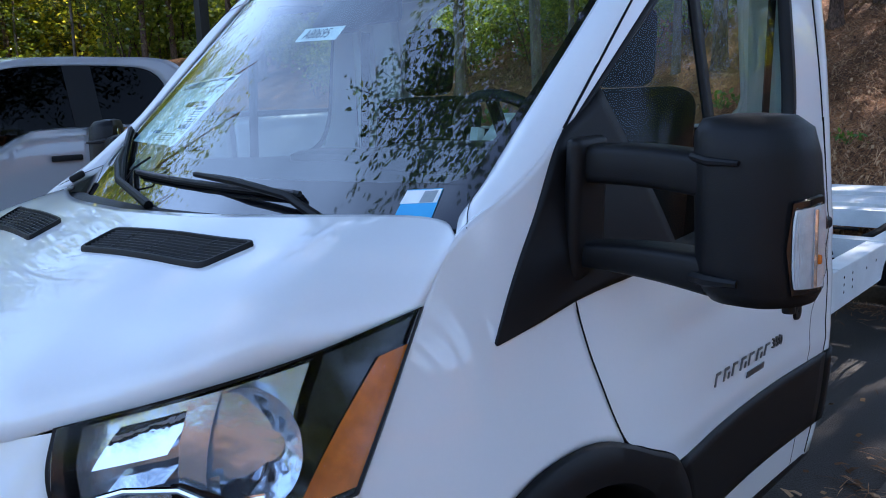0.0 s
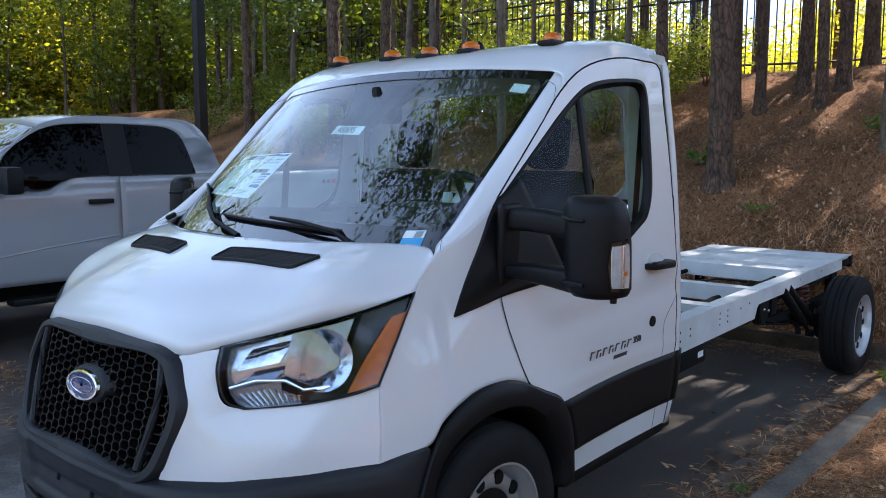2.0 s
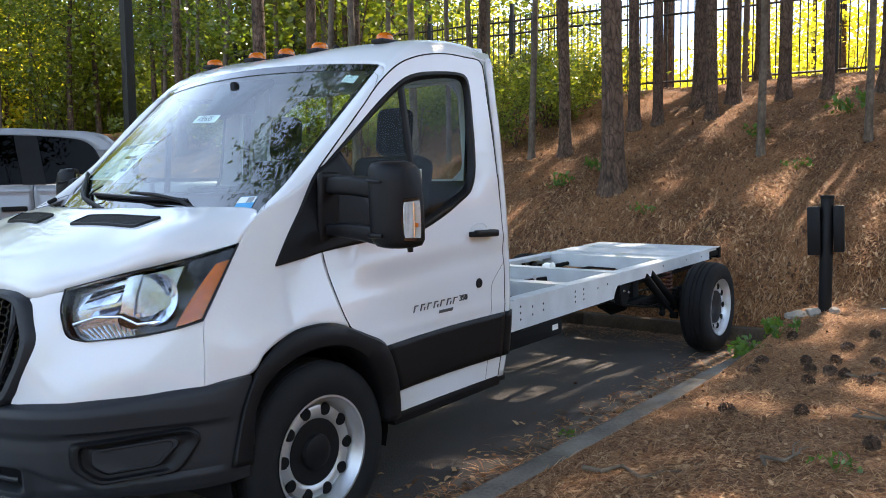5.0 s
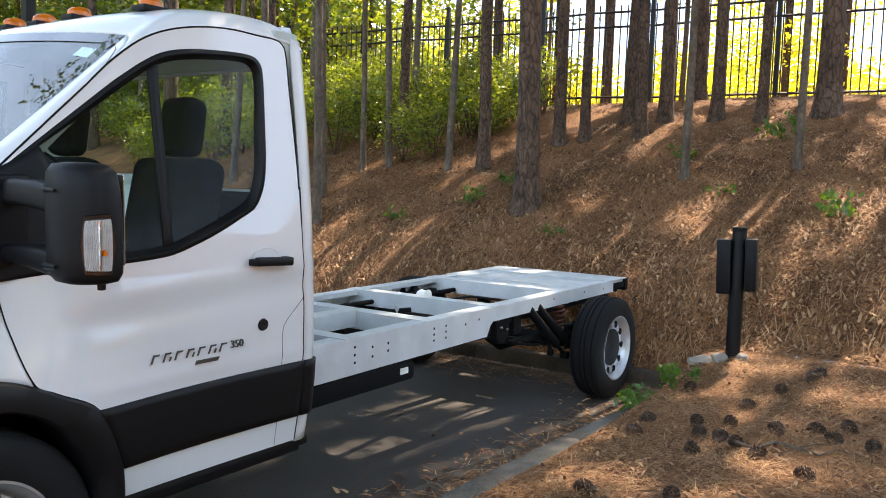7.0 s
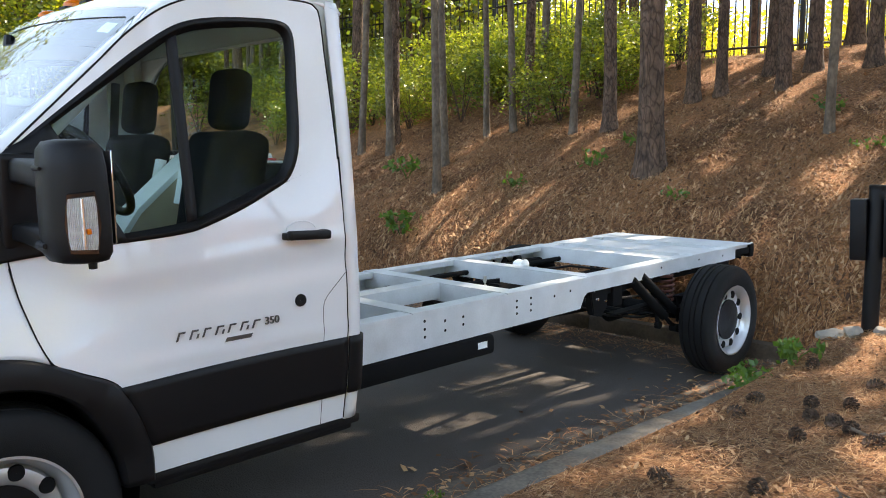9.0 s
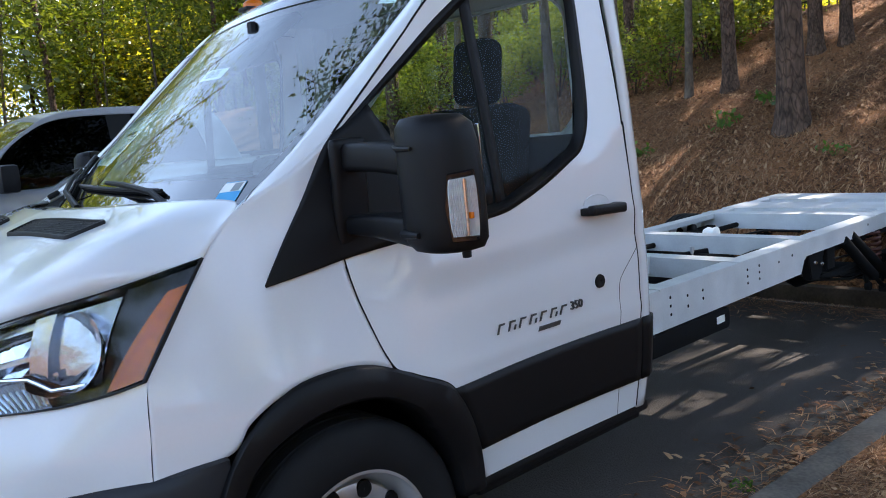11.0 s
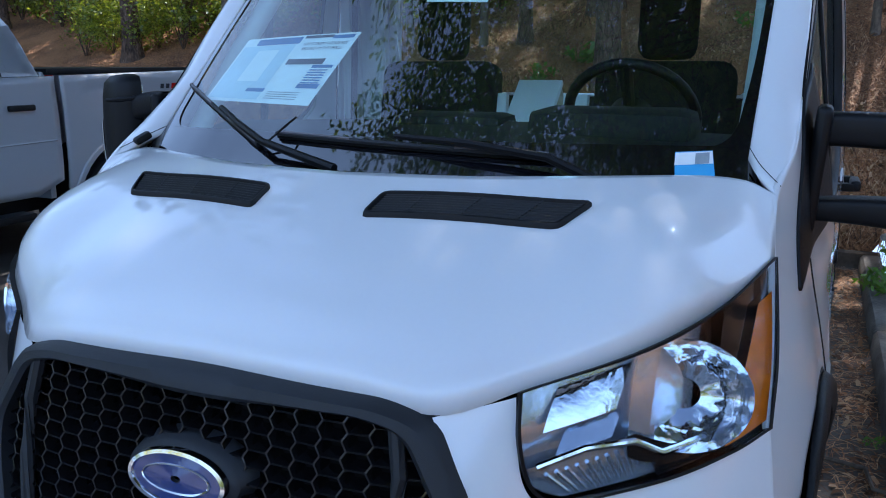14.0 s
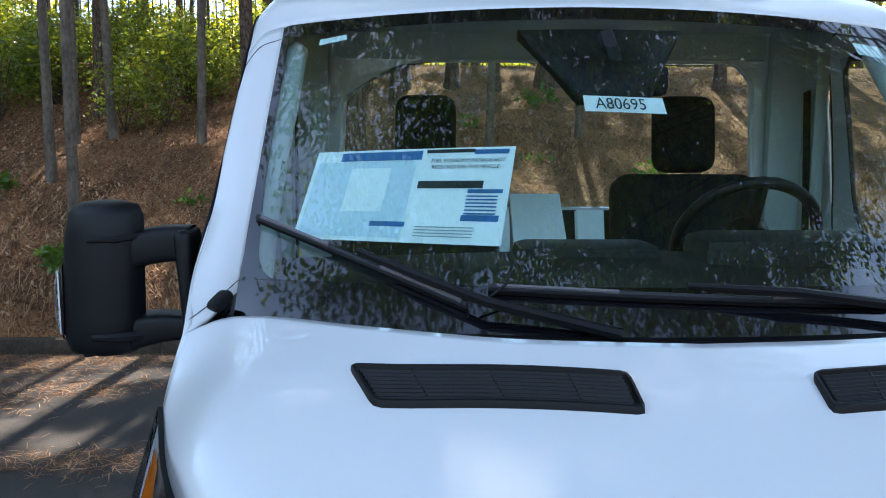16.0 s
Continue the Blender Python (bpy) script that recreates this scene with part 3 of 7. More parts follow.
SEAM = [P_OUT[-1], *[(side_x(y, z) - .001, y, z) for y, z in ((.65, 1.952), (.80, 1.998), (1.05, 2.018), (1.22, 2.010), (1.29, 1.995))], (side_x(1.3, 1.97) - .012, 1.335, 1.98)]
roof_c = coons(spl((0, .535, 1.996), (.4, .562, 1.986), (.72, .610, 1.966), (.80, .612, 1.951), (.848, .585, 1.928), P_OUT[-1]),
               spl((0, 1.335, 2.11), (.55, 1.335, 2.098), (.78, 1.335, 2.075), (.87, 1.335, 2.04), SEAM[-1]),
               spl((0, .535, 1.996), (0, .60, 2.030), (0, .72, 2.068), (0, .95, 2.106), (0, 1.2, 2.124), (0, 1.335, 2.11)), spl(*SEAM), 40, 36)
rows = [[Vector((-p[0], p[1], p[2])) for p in r[:0:-1]] + [Vector(p) for p in r] for r in roof_c]
roof = part("roof", sheet(rows, out=(0, 0, 1)), WHITE, truck, solid=0.012)


def roof_z(x, y):
    best = min((q for r in roof_c for q in r), key=lambda q: (q[0] - abs(x))**2 + (q[1] - y)**2)
    return best[2]


# rear corners and back wall with its window
Z = np.linspace(.40, 2.02, 40)
rows = []
for z in Z:
    w = side_x(1.30, min(z, 1.97)) - (0.012 if z > 1.98 else 0)
    rows.append([Vector((side_x(1.256, min(z, 1.97)), 1.256, z)), Vector((w, 1.295, z)), Vector((w - .012, 1.322, z)), Vector((w - .035, 1.335, z)), Vector((w - .10, 1.337, z))])
both("corner_panel", sheet(rows, out=(1, .3, 0)), WHITE, truck, solid=0.01)
WIN = [(-.66, 1.42), (.66, 1.42), (.72, 1.48), (.70, 1.86), (.64, 1.92), (-.64, 1.92), (-.70, 1.86), (-.72, 1.48)]
OUT = [(-.93, .45), (.93, .45), (.95, 1.2), (.92, 1.90), (.85, 2.09), (-.85, 2.09), (-.92, 1.90), (-.95, 1.2)]
ri, ro = poly(*WIN, WIN[0]), poly(*OUT, OUT[0])
rows = [[Vector((p[0], y, p[1])) for p in (np.array(ri(i / 96)) * (1 - k) + np.array(ro(i / 96)) * k for i in range(96))] for k, y in ((1, 1.333), (.5, 1.338), (0.03, 1.338), (0, 1.325))]
part("back_wall", sheet(rows, closed=True, out=(0, 1, 0)), WHITE, truck, solid=0.02)
part("back_window", sheet([[Vector((x * (1.0 if 0 < j < 3 else .97), 1.327, z)) for x in (-.71, .71)] for j, z in enumerate((1.42, 1.48, 1.86, 1.92))], out=(0, 1, 0)), BACK_GLASS, truck).visible_shadow = False

# doors
BELT = [(.083, 1.165), (.25, 1.175), (.43, 1.188), (.63, 1.202), (.75, 1.235), (.861, 1.278), (.95, 1.32), (1.02, 1.355), (1.246, 1.43)]
low = coons(poly((.462, .408), (1.25, .408)), poly(*BELT), spl((.462, .408), (.456, .516), (.36, .735), (.225, .815), (.165, .85), (.106, 1.02), (.086, 1.165)), spl((1.25, .408), (1.252, .75), (1.253, 1.15), (1.246, 1.43)), 44, 72)
GLAZE = [(.118, 1.478), (.25, 1.583), (.406, 1.705), (.53, 1.80), (.657, 1.882), (.75, 1.912), (.90, 1.928), (1.04, 1.930), (1.085, 1.915), (1.102, 1.875), (1.095, 1.70), (1.082, 1.50), (1.06, 1.42), (1.02, 1.355)]
RIM = [(.122, 1.492), (.25, 1.612), (.40, 1.752), (.517, 1.862), (.64, 1.948), (.78, 1.996), (.95, 2.017), (1.10, 2.012), (1.20, 2.004), (1.225, 1.975), (1.232, 1.80), (1.24, 1.60), (1.246, 1.47), (1.246, 1.43)]
gi, go = spl(*GLAZE), spl(*RIM)
ring = [[np.array(gi(i / 80)) * (1 - k) + np.array(go(i / 80)) * k for i in range(81)] for k in np.linspace(0, 1, 6)]
OPEN = [(.118, 1.478), (.09, 1.30), (.086, 1.18), (.25, 1.180), (.43, 1.192), (.63, 1.206), (.75, 1.240), (.861, 1.283), (.95, 1.325), (1.02, 1.362)]


def fan(outline, nu=24, nv=24, proud=0.0):
    """A patch on the body side inside an outline split in two halves, lower and upper, from front to rear."""
    lo, hi = outline
    a, b = spl(*lo), spl(*hi)
    return on_side([[np.array(a(i / nu)) * (1 - j / nv) + np.array(b(i / nu)) * j / nv for i in range(nu + 1)] for j in range(nv + 1)], proud)


for s in (1, -1):
    fix = (lambda b: b) if s > 0 else flipped
    door = part("door", fix(sheet(on_side(low), out=(1, 0, 0))), WHITE, truck, "white front door with black lower cladding")
    part("window_frame", fix(sheet(on_side(ring), out=(1, 0, 0))), WHITE, door)
    g = part("window_pane", fix(sheet(fan(([(.30, 1.185), (.43, 1.19), (.63, 1.204), (.861, 1.28), (.97, 1.33), (1.03, 1.37)], [(.118, 1.478), (.25, 1.583), (.406, 1.705), (.657, 1.882), (.85, 1.925), (1.095, 1.92)]), proud=-.022), out=(1, 0, 0))), SIDE_GLASS, door, "dark side window, wound up")
    g.visible_shadow = False
    seal = [(.30, 1.185), *OPEN[5:], (1.06, 1.42), (1.082, 1.50), (1.095, 1.70), (1.102, 1.875), (1.085, 1.915), (1.04, 1.930), (.90, 1.928), (.75, 1.912), (.657, 1.882), (.53, 1.80), (.406, 1.705), (.25, 1.583), (.118, 1.478)]
    c0 = np.array((.72, 1.55))
    sp = spl(*seal)
    band = [[np.array(sp(i / 120)) + (c0 - np.array(sp(i / 120))) / np.linalg.norm(c0 - np.array(sp(i / 120))) * k for i in range(121)] for k in (-.004, .012, .034)]
    rows = on_side(band)
    for r, d in zip(rows, (.002, .002, -.020)):
        for v in r:
            v.x += d
    part("window_seal", fix(sheet(rows, out=(1, 0, 0))), BLACK, door, solid=0.004)
    bar = on_side([[(.655 + k, z) for z in np.linspace(1.21, 1.88, 12)] for k in (-.018, .018)], -.016)
    part("division_bar", fix(sheet(bar, out=(1, 0, 0))), BLACK, door, solid=0.01)
    # cladding
    clad = coons(poly((.456, .516), (1.25, .514)), spl((.355, .736), (.6, .739), (.9, .742), (1.25, .744)), spl((.456, .516), (.40, .64), (.355, .736)), poly((1.25, .514), (1.25, .744)), 24, 8)
    rows = on_side(clad, .010)
    part("cladding", fix(sheet(rows, out=(1, 0, 0))), BLACK, door, "black plastic lower cladding", solid=0.012)
    # handle
    hy, hz = 1.07, 1.160
    hx = side_x(hy, hz)
    part("handle", fix(join(box((.030, .185, .034), (hx + .036, hy, hz), .012, (-3, 0, 0), 3), box((.04, .03, .026), (hx + .014, hy - .078, hz), .006), box((.04, .03, .026), (hx + .014, hy + .078, hz), .006))), BLACK, door, "black pull handle")
    cup = [[Vector((side_x(hy, hz) + .0015 - .012 * (1 - k), hy - .01 + .062 * k * math.cos(a), hz + .016 + .034 * k * math.sin(a))) for a in np.linspace(0, 2 * math.pi, 25)[:-1]] for k in (1.0, .8, .5, .05)]
    part("cup_rim", fix(tube([(side_x(hy - .01 + .062 * math.cos(a), hz + .016 + .034 * math.sin(a)) + .0012, hy - .01 + .062 * math.cos(a), hz + .016 + .034 * math.sin(a)) for a in np.linspace(.05, math.pi - .05, 20)], .0022, 6)), WHITE, door)
    part("handle_cup", fix(sheet([[Vector((side_x(v.y, v.z) + (.002 if k == 1 else .001), v.y, v.z)) for v in r] for k, r in zip((1, .8, .5, .05), cup)], closed=True, out=(1, 0, 0))), WHITE, door)
    if s > 0:
        kx = side_x(1.045, .918)
        part("lock_cap", lathe([(kx - .004, .001), (kx + .004, .002), (kx + .007, .014), (kx + .006, .022), (kx - .004, .025)], 24, at=(0, 1.045, .918)), BLACK, door, "black round lock cover")
# dark shut lines round the doors and across the pillars
for s in (1, -1):
    fix = (lambda b: b) if s > 0 else flipped
    sp = spl(*RIM)
    for pts, r in (([sp(i / 60) for i in range(61)], .0035), ([(.457, .50), (.36, .735), (.225, .815), (.165, .85), (.106, 1.02), (.0845, 1.14)], .0028), ([(1.2535, z) for z in np.linspace(.41, 1.44, 24)], .0028), ([(.1, 1.20), (.105, 1.34), (.118, 1.49)], .003), ([(1.2535, 1.0), (1.235, .985), (1.16, .915), (1.145, .88), (1.145, .745)], .0016), ([(1.145, .512), (1.145, .41)], .0016)):
        cur = spl(*pts)
        n = 60
        part("shut_line", fix(tube([(side_x(*cur(i / n)) - .0008, *cur(i / n)) for i in range(n + 1)], r, 6)), MATT_BLACK, truck)
    for v in (.955, .05):
        j = int(v * 30)
        part("pillar_seam", fix(tube([Vector(r[j]) + Vector((.0008, -.001, .0005)) for r in pillar], .0009, 5)), MATT_BLACK, truck)
# corner cladding behind the door
for s in (1, -1):
    rows = [[Vector((side_x(1.256, z) + .010, 1.258, z)), Vector((side_x(1.30, z) + .010, 1.30, z)), Vector((side_x(1.3, z) - .004, 1.332, z)), Vector((side_x(1.3, z) - .03, 1.345, z)), Vector((side_x(1.3, z) - .10, 1.346, z))] for z in np.linspace(.514, .744, 8)]
    b = sheet(rows, out=(1, .3, 0))
    part("cladding", b if s > 0 else flipped(b), BLACK, truck, solid=0.01)
    step = join(box((.10, .90, .040), (.905, .90, .385), .014), box((.09, .84, .03), (.89, .90, .355), .01))
    part("side_step", step if s > 0 else flipped(step), BLACK, truck, "black plastic sill step")

# black sail panel before the mirror
sail = fan(([(-.15, 1.128), (-.02, 1.145), (.10, 1.162), (.30, 1.18), (.43, 1.19)], [(-.152, 1.134), (-.02, 1.31), (.10, 1.476), (.20, 1.535), (.24, 1.565)]), 24, 16, .006)
both("mirror_sail", sheet(sail, out=(1, 0, 0)), BLACK, truck, "black triangular sail panel", solid=0.01)

# wheel arch trim
inner = [(-.34, .43), (-.315, .62), (-.24, .72), (-.12, .775), (0.0, .790), (.12, .772), (.22, .71), (.30, .60), (.345, .50), (.36, .40)]
outer = [(-.44, .44), (-.37, .66), (-.29, .78), (-.15, .872), (-.02, .889), (.10, .872), (.24, .806), (.36, .735), (.456, .52), (.464, .40)]
so, si = spl(*outer), spl(*inner)
rows = []
for k, d in ((0.0, .004), (.10, .016), (.5, .022), (.9, .014), (1.0, .0), (1.0, -.05), (1.02, -.16)):
    rows.append([Vector((max(side_x(p[0], max(p[1], .5)), .962 if p[0] < -.2 else .935) + d, p[0], p[1])) for p in (np.array(so(i / 60)) * (1 - k) + np.array(si(i / 60)) * k for i in range(61))])
both("arch_trim", sheet(rows, out=(1, 0, 0)), BLACK, truck, "black plastic wheel arch trim", solid=0.004)
# wheel house
rows = [[Vector((x, .43 * math.sin(a), .40 + .40 * math.cos(a))) for a in np.linspace(-1.9, 1.9, 25)] for x in (.58, .94)]
wh = join(sheet(rows), sheet([[Vector((.58, .43 * math.sin(a) * k, .40 + .40 * math.cos(a) * k)) for a in np.linspace(-1.9, 1.9, 25)] for k in (1, .05)]))
both("wheel_liner", wh, MATT_BLACK, truck)

# bumper
def plan(s, fwd, wide=0.0):
    """The bumper's line seen from above, from the middle to the wheel arch."""
    p = spl((0, -.945), (.25, -.938), (.45, -.905), (.62, -.81), (.78, -.645), (.88, -.53), (.945, -.42), (.966, -.33))(s)
    n = np.array((math.sin(min(1, s * 1.25) * math.pi / 2), -math.cos(min(1, s * 1.25) * math.pi / 2)))
    return p + n * fwd


def step(x, a, b):
    k = min(1.0, max(0.0, (x - a) / (b - a)))
    return k * k * (3 - 2 * k)


def forward(s, z):
    """How far the bumper's skin stands before its plan line."""
    f = float(np.interp(z, (.365, .385, .42, .48, .56, .60, .625, .68, .706, .722), (.025, .05, .070, .076, .070, .062, .072, .076, .058, .022)))
    f *= 1 - .55 * s - .45 * step(s, .84, 1.0)
    return f + .022 * math.sin(math.pi * min(1, s * 1.15))**2 * step(z, .365, .40) * (1 - step(z, .70, .724))


def on_bumper(s, z, off=0.0):
    x, y = plan(s, forward(s, z) + off)
    return Vector((x, y, z + (.05 * max(0, s - .55)**1.2 if z < .45 else 0)))


def hollow(s, z):
    """What the moulding sets back: plate area, lower intakes, fog lamp pocket, valance."""
    d = .012 * (1 - step(s, .215, .24)) * step(z, .53, .545) * (1 - step(z, .672, .69))
    d += .050 * step(s, .07, .082) * (1 - step(s, .345, .375)) * step(z, .408, .425) * (1 - step(z, .487, .505))
    d += .026 * step(s, .53, .55) * (1 - step(s, .765, .80)) * step(z, .462, .485) * (1 - step(z, .575, .59))
    line = .505 - .46 * max(0.0, s - .37)
    d += .020 * step(s, .36, .40) * (1 - step(z, line - .012, line + .012)) * (1 - step(s, .66, .74))
    d += .012 * step(s, .44, .50) * (1 - step(s, .84, .92)) * (1 - step(z, .612, .624)) * step(z, .42, .45)
    return d


rows = []
for z, over in [(.730, -.075), (.728, -.035), (.726, -.015)] + [(z, None) for z in np.linspace(.722, .366, 56)] + [(.362, -.02), (.362, -.07)]:
    row = []
    for i in range(-110, 111):
        s = abs(i) / 110
        x, y = plan(s, (forward(s, min(z, .722)) if over is None else over) - (hollow(s, z) if over is None else 0))
        rise = .05 * max(0, s - .55)**1.2 if z < .45 else 0
        notch = -.012 * max(0, 1 - s * 2.2)
        zz = z + rise + (notch + .028 * max(0, (s - .5) * 2)) * step(z, .66, .722)
        row.append(Vector((x if i >= 0 else -x, y, zz)))
    rows.append(row)
bumper = part("front_bumper", sheet(rows, out=(0, -1, 0)), BUMPER, truck, "dark grey moulded plastic front bumper", solid=0.006)


# fog lamp pockets
pk_out, pk_in = [(.50, .585), (.80, .605), (.83, .57), (.76, .455), (.56, .440), (.50, .50)], [(.55, .560), (.76, .575), (.77, .555), (.71, .485), (.585, .475), (.55, .51)]
_po, _pi = poly(*pk_out, pk_out[0]), poly(*pk_in, pk_in[0])
def po(t):
    return sum(np.array(_po((t + .006 * k) % 1.0)) for k in range(-4, 5)) / 9
def pi_(t):
    return sum(np.array(_pi((t + .006 * k) % 1.0)) for k in range(-4, 5)) / 9
rows = []
for k, off in ((-.12, -.012), (0, .004), (.15, .009), (.35, .006), (.5, -.010), (.8, -.014), (1.0, -.008)):
    rows.append([on_bumper(*(np.array(po(i / 72)) * (1 - k) + np.array(pi_(i / 72)) * k), off) for i in range(72)])
b = sheet(rows, closed=True, out=(.5, -1, 0))
both("fog_lamp_bezel", b, BLACK, bumper, "black fog lamp blank")
rows = [[on_bumper(*(np.array(pi_(i / 72)) * (1 - k) + np.array((.665, .52)) * k), -.006) for i in range(72)] for k in (0, .12, .2, .5, .98)]
for r in rows[2:]:
    for v in r:
        v.y += .008
both("fog_lamp_blank", sheet(rows, closed=True, out=(.5, -1, 0)), BUMPER, bumper)
# lower intake slots and plate holes
for s in (1, -1):
    q = sheet([[on_bumper(u, z, -.048) for u in np.linspace(.09, .35, 10)] for z in (.425, .49)], out=(0, -1, 0))
    part("intake_slot", q if s > 0 else flipped(q), MATT_BLACK, bumper)
    q = tube([on_bumper(u, .458, -.018) for u in np.linspace(.085, .355, 10)], .009, 8)
    part("intake_bar", q if s > 0 else flipped(q), BUMPER, bumper)
    for u in (.16, .25):
        q = tube([on_bumper(u, .425, -.03), on_bumper(u, .49, -.03)], .006, 6)
        part("intake_bar", q if s > 0 else flipped(q), BUMPER, bumper)
    q = lathe([(-.003, .001), (-.003, .008), (.004, .010)], 12, "Y", tuple(on_bumper(.085, .59, -.010)))
    part("plate_hole", q if s > 0 else flipped(q), MATT_BLACK, bumper)
    q = lathe([(-.003, .001), (-.003, .008), (.004, .010)], 12, "Y", tuple(on_bumper(.085, .60, -.010)))
    part("plate_hole", q if s > 0 else flipped(q), MATT_BLACK, bumper)

# grille
GR = [(-.345, 1.083), (0, 1.088), (.345, 1.083), (.425, 1.062), (.498, .935), (.490, .86), (.445, .735), (.39, .700), (0, .69), (-.39, .700), (-.445, .735), (-.490, .86), (-.498, .935), (-.425, 1.062)]
def grille_y(x, z, off=0.0):
    return -.905 + .28 * (z - .95) + .30 * max(0, abs(x) - .25)**1.6 - off
_g = poly(*GR, GR[0])
def gr(t, w=.012):
    """The grille's outline with rounded corners."""
    return sum(np.array(_g((t + w * k / 4) % 1.0)) for k in range(-4, 5)) / 9
gc = np.array((0, .895))
def gp(i, n, shrink, off):
    p = np.array(gr(i / n))
    d = p - gc
    p = gc + d * (1 - shrink / np.linalg.norm(d))
    return Vector((p[0], grille_y(p[0], p[1], off), p[1]))
rows = [[gp(i, 140, k, o) for i in range(140)] for k, o in ((-.010, -.02), (-.006, .012), (.004, .026), (.026, .028), (.036, .020), (.038, -.02))]
grille = part("grille", sheet(rows, closed=True, out=(0, -1, 0)), BUMPER, truck, "black honeycomb grille with dark grey surround")
part("grille_backing", sheet([[gp(i, 140, k, -.034) for i in range(140)] for k in (.02, .2, .38)] + [[Vector((0, grille_y(0, .9, -.034), .9))] * 140], closed=True, out=(0, -1, 0)), MATT_BLACK, grille)


def inside(p, outline):
    x, z = p
    hit = False
    for (x0, z0), (x1, z1) in zip(outline, outline[1:] + outline[:1]):
        if (z0 > z) != (z1 > z) and x < (x1 - x0) * (z - z0) / (z1 - z0) + x0:
            hit = not hit
    return hit


CW, CH = .055, .0268
bm = bmesh.new()
small = [((x) * .955, .895 + (z - .895) * .91) for x, z in GR]
def hexbar(c):
    """A honeycomb cell's wall."""
    pts = [(c[0] + dx * CW / 2, c[1] + dz * CH / 2) for dx, dz in ((-.66, -1), (.66, -1), (1.0, 0), (.66, 1), (-.66, 1), (-1.0, 0))]
    ringv = []
    for k, off in ((.995, -.03), (.995, .006), (.92, .006), (.84, -.03)):
        ringv.append([bm.verts.new((c[0] + (p[0] - c[0]) * k, grille_y(p[0], p[1], off), c[1] + (p[1] - c[1]) * k)) for p in pts])
    for a, b in zip(ringv, ringv[1:]):
        for i in range(6):
            j = (i + 1) % 6
            bm.faces.new((a[i], a[j], b[j], b[i]))
for i in range(-11, 12):
    for j in range(-8, 9):
        c = (i * CW * .82, .895 + j * CH * 1.03 + (CH * .515 if i % 2 else 0))
        if inside((c[0] * 1.06, .895 + (c[1] - .895) * 1.10), GR):
            hexbar(c)
bmesh.ops.recalc_face_normals(bm, faces=bm.faces)
part("honeycomb", bm, GLOSS_BLACK, grille, "black honeycomb mesh", smooth=False)
for s in (1, -1):
    q = tube([(x, grille_y(x, z, .008), z) for x, z in ((.375, 1.06), (.39, .98), (.385, .88), (.355, .73))], .013, 8)
    part("grille_bar", q if s > 0 else flipped(q), BUMPER, grille)
# badge: a blue oval with a bright rim, on its pod
def oval(rx, rz, off, n=48):
    return [Vector((rx * math.cos(a), grille_y(0, .922 + rz * math.sin(a), off), .922 + rz * math.sin(a))) for a in np.linspace(0, 2 * math.pi, n, endpoint=False)]
part("badge_pod", sheet([oval(.130, .064, -.02), oval(.118, .056, .016), oval(.10, .045, .027), oval(.01, .005, .028)], closed=True, out=(0, -1, 0)), BUMPER, grille)
badge = part("badge", sheet([oval(.096, .041, .028), oval(.092, .038, .034), oval(.01, .005, .036)], closed=True, out=(0, -1, 0)), BLUE, grille, "dark blue oval badge with chrome rim")
part("badge_rim", sheet([oval(.104, .047, .027), oval(.102, .045, .037), oval(.094, .039, .038), oval(.092, .037, .031)], closed=True, out=(0, -1, 0)), CHROME, badge)
part("badge_mark", tube([tuple(p) for p in oval(.070, .022, .0365, 32)] + [tuple(oval(.070, .022, .0365, 32)[0])], .0018, 5, cap=False), CHROME, badge)

# headlamps
def lens_rows(off, nu=30, nv=14, inset=0.0):
    g = coons(spl(*HL_BOT), spl(*HL_TOP), spl(HL_BOT[0], (.575, -.783, .930), (.556, -.797, .965), (.543, -.797, 1.03), HL_TOP[0]), spl(HL_BOT[-1], (.890, -.40, 1.07), HL_TOP[-1]), nu, nv)
    n = Vector((.55, -.78, .30)).normalized()
    return [[Vector(p) + n * off for p in r] for r in g]


def on_lens(u, v, off):
    g = coons(spl(*HL_BOT), spl(*HL_TOP), spl(HL_BOT[0], (.575, -.783, .930), (.556, -.797, .965), (.543, -.797, 1.03), HL_TOP[0]), spl(HL_BOT[-1], (.890, -.40, 1.07), HL_TOP[-1]), 20, 12)
    i, j = min(max(u, 0), .999) * 20, min(max(v, 0), .999) * 12
    a, b = int(i), int(j)
    fi, fj = i - a, j - b
    p = (g[b][a] * (1 - fi) + g[b][a + 1] * fi) * (1 - fj) + (g[b + 1][a] * (1 - fi) + g[b + 1][a + 1] * fi) * fj
    return Vector(p) + Vector((.55, -.78, .30)).normalized() * off


def uv_patch(us, vs, off):
    return sheet([[on_lens(u, v, off) for u in us] for v in vs], out=(.5, -1, .3))


def bowl(u, v, r, depth, mouth):
    """A bright lamp bowl that opens through the lens."""
    n = Vector((.22, -.92, .32)).normalized()
    a = n.cross(Vector((0, 0, 1))).normalized()
    b = a.cross(n)
    c = on_lens(u, v, mouth)
    rows = []
    for k in range(9):
        s = k / 8
        rr = r * math.sqrt(1 - s * .92)
        rows.append([c - n * (depth * s + (.004 if i % 4 < 2 else 0) * (k in (1, 2, 3, 5, 6))) + rr * (math.cos(t) * a * 1.05 + math.sin(t) * b * .9) for i, t in enumerate(np.linspace(0, 2 * math.pi, 48, endpoint=False))])
    return sheet(rows, closed=True, out=n), c, n


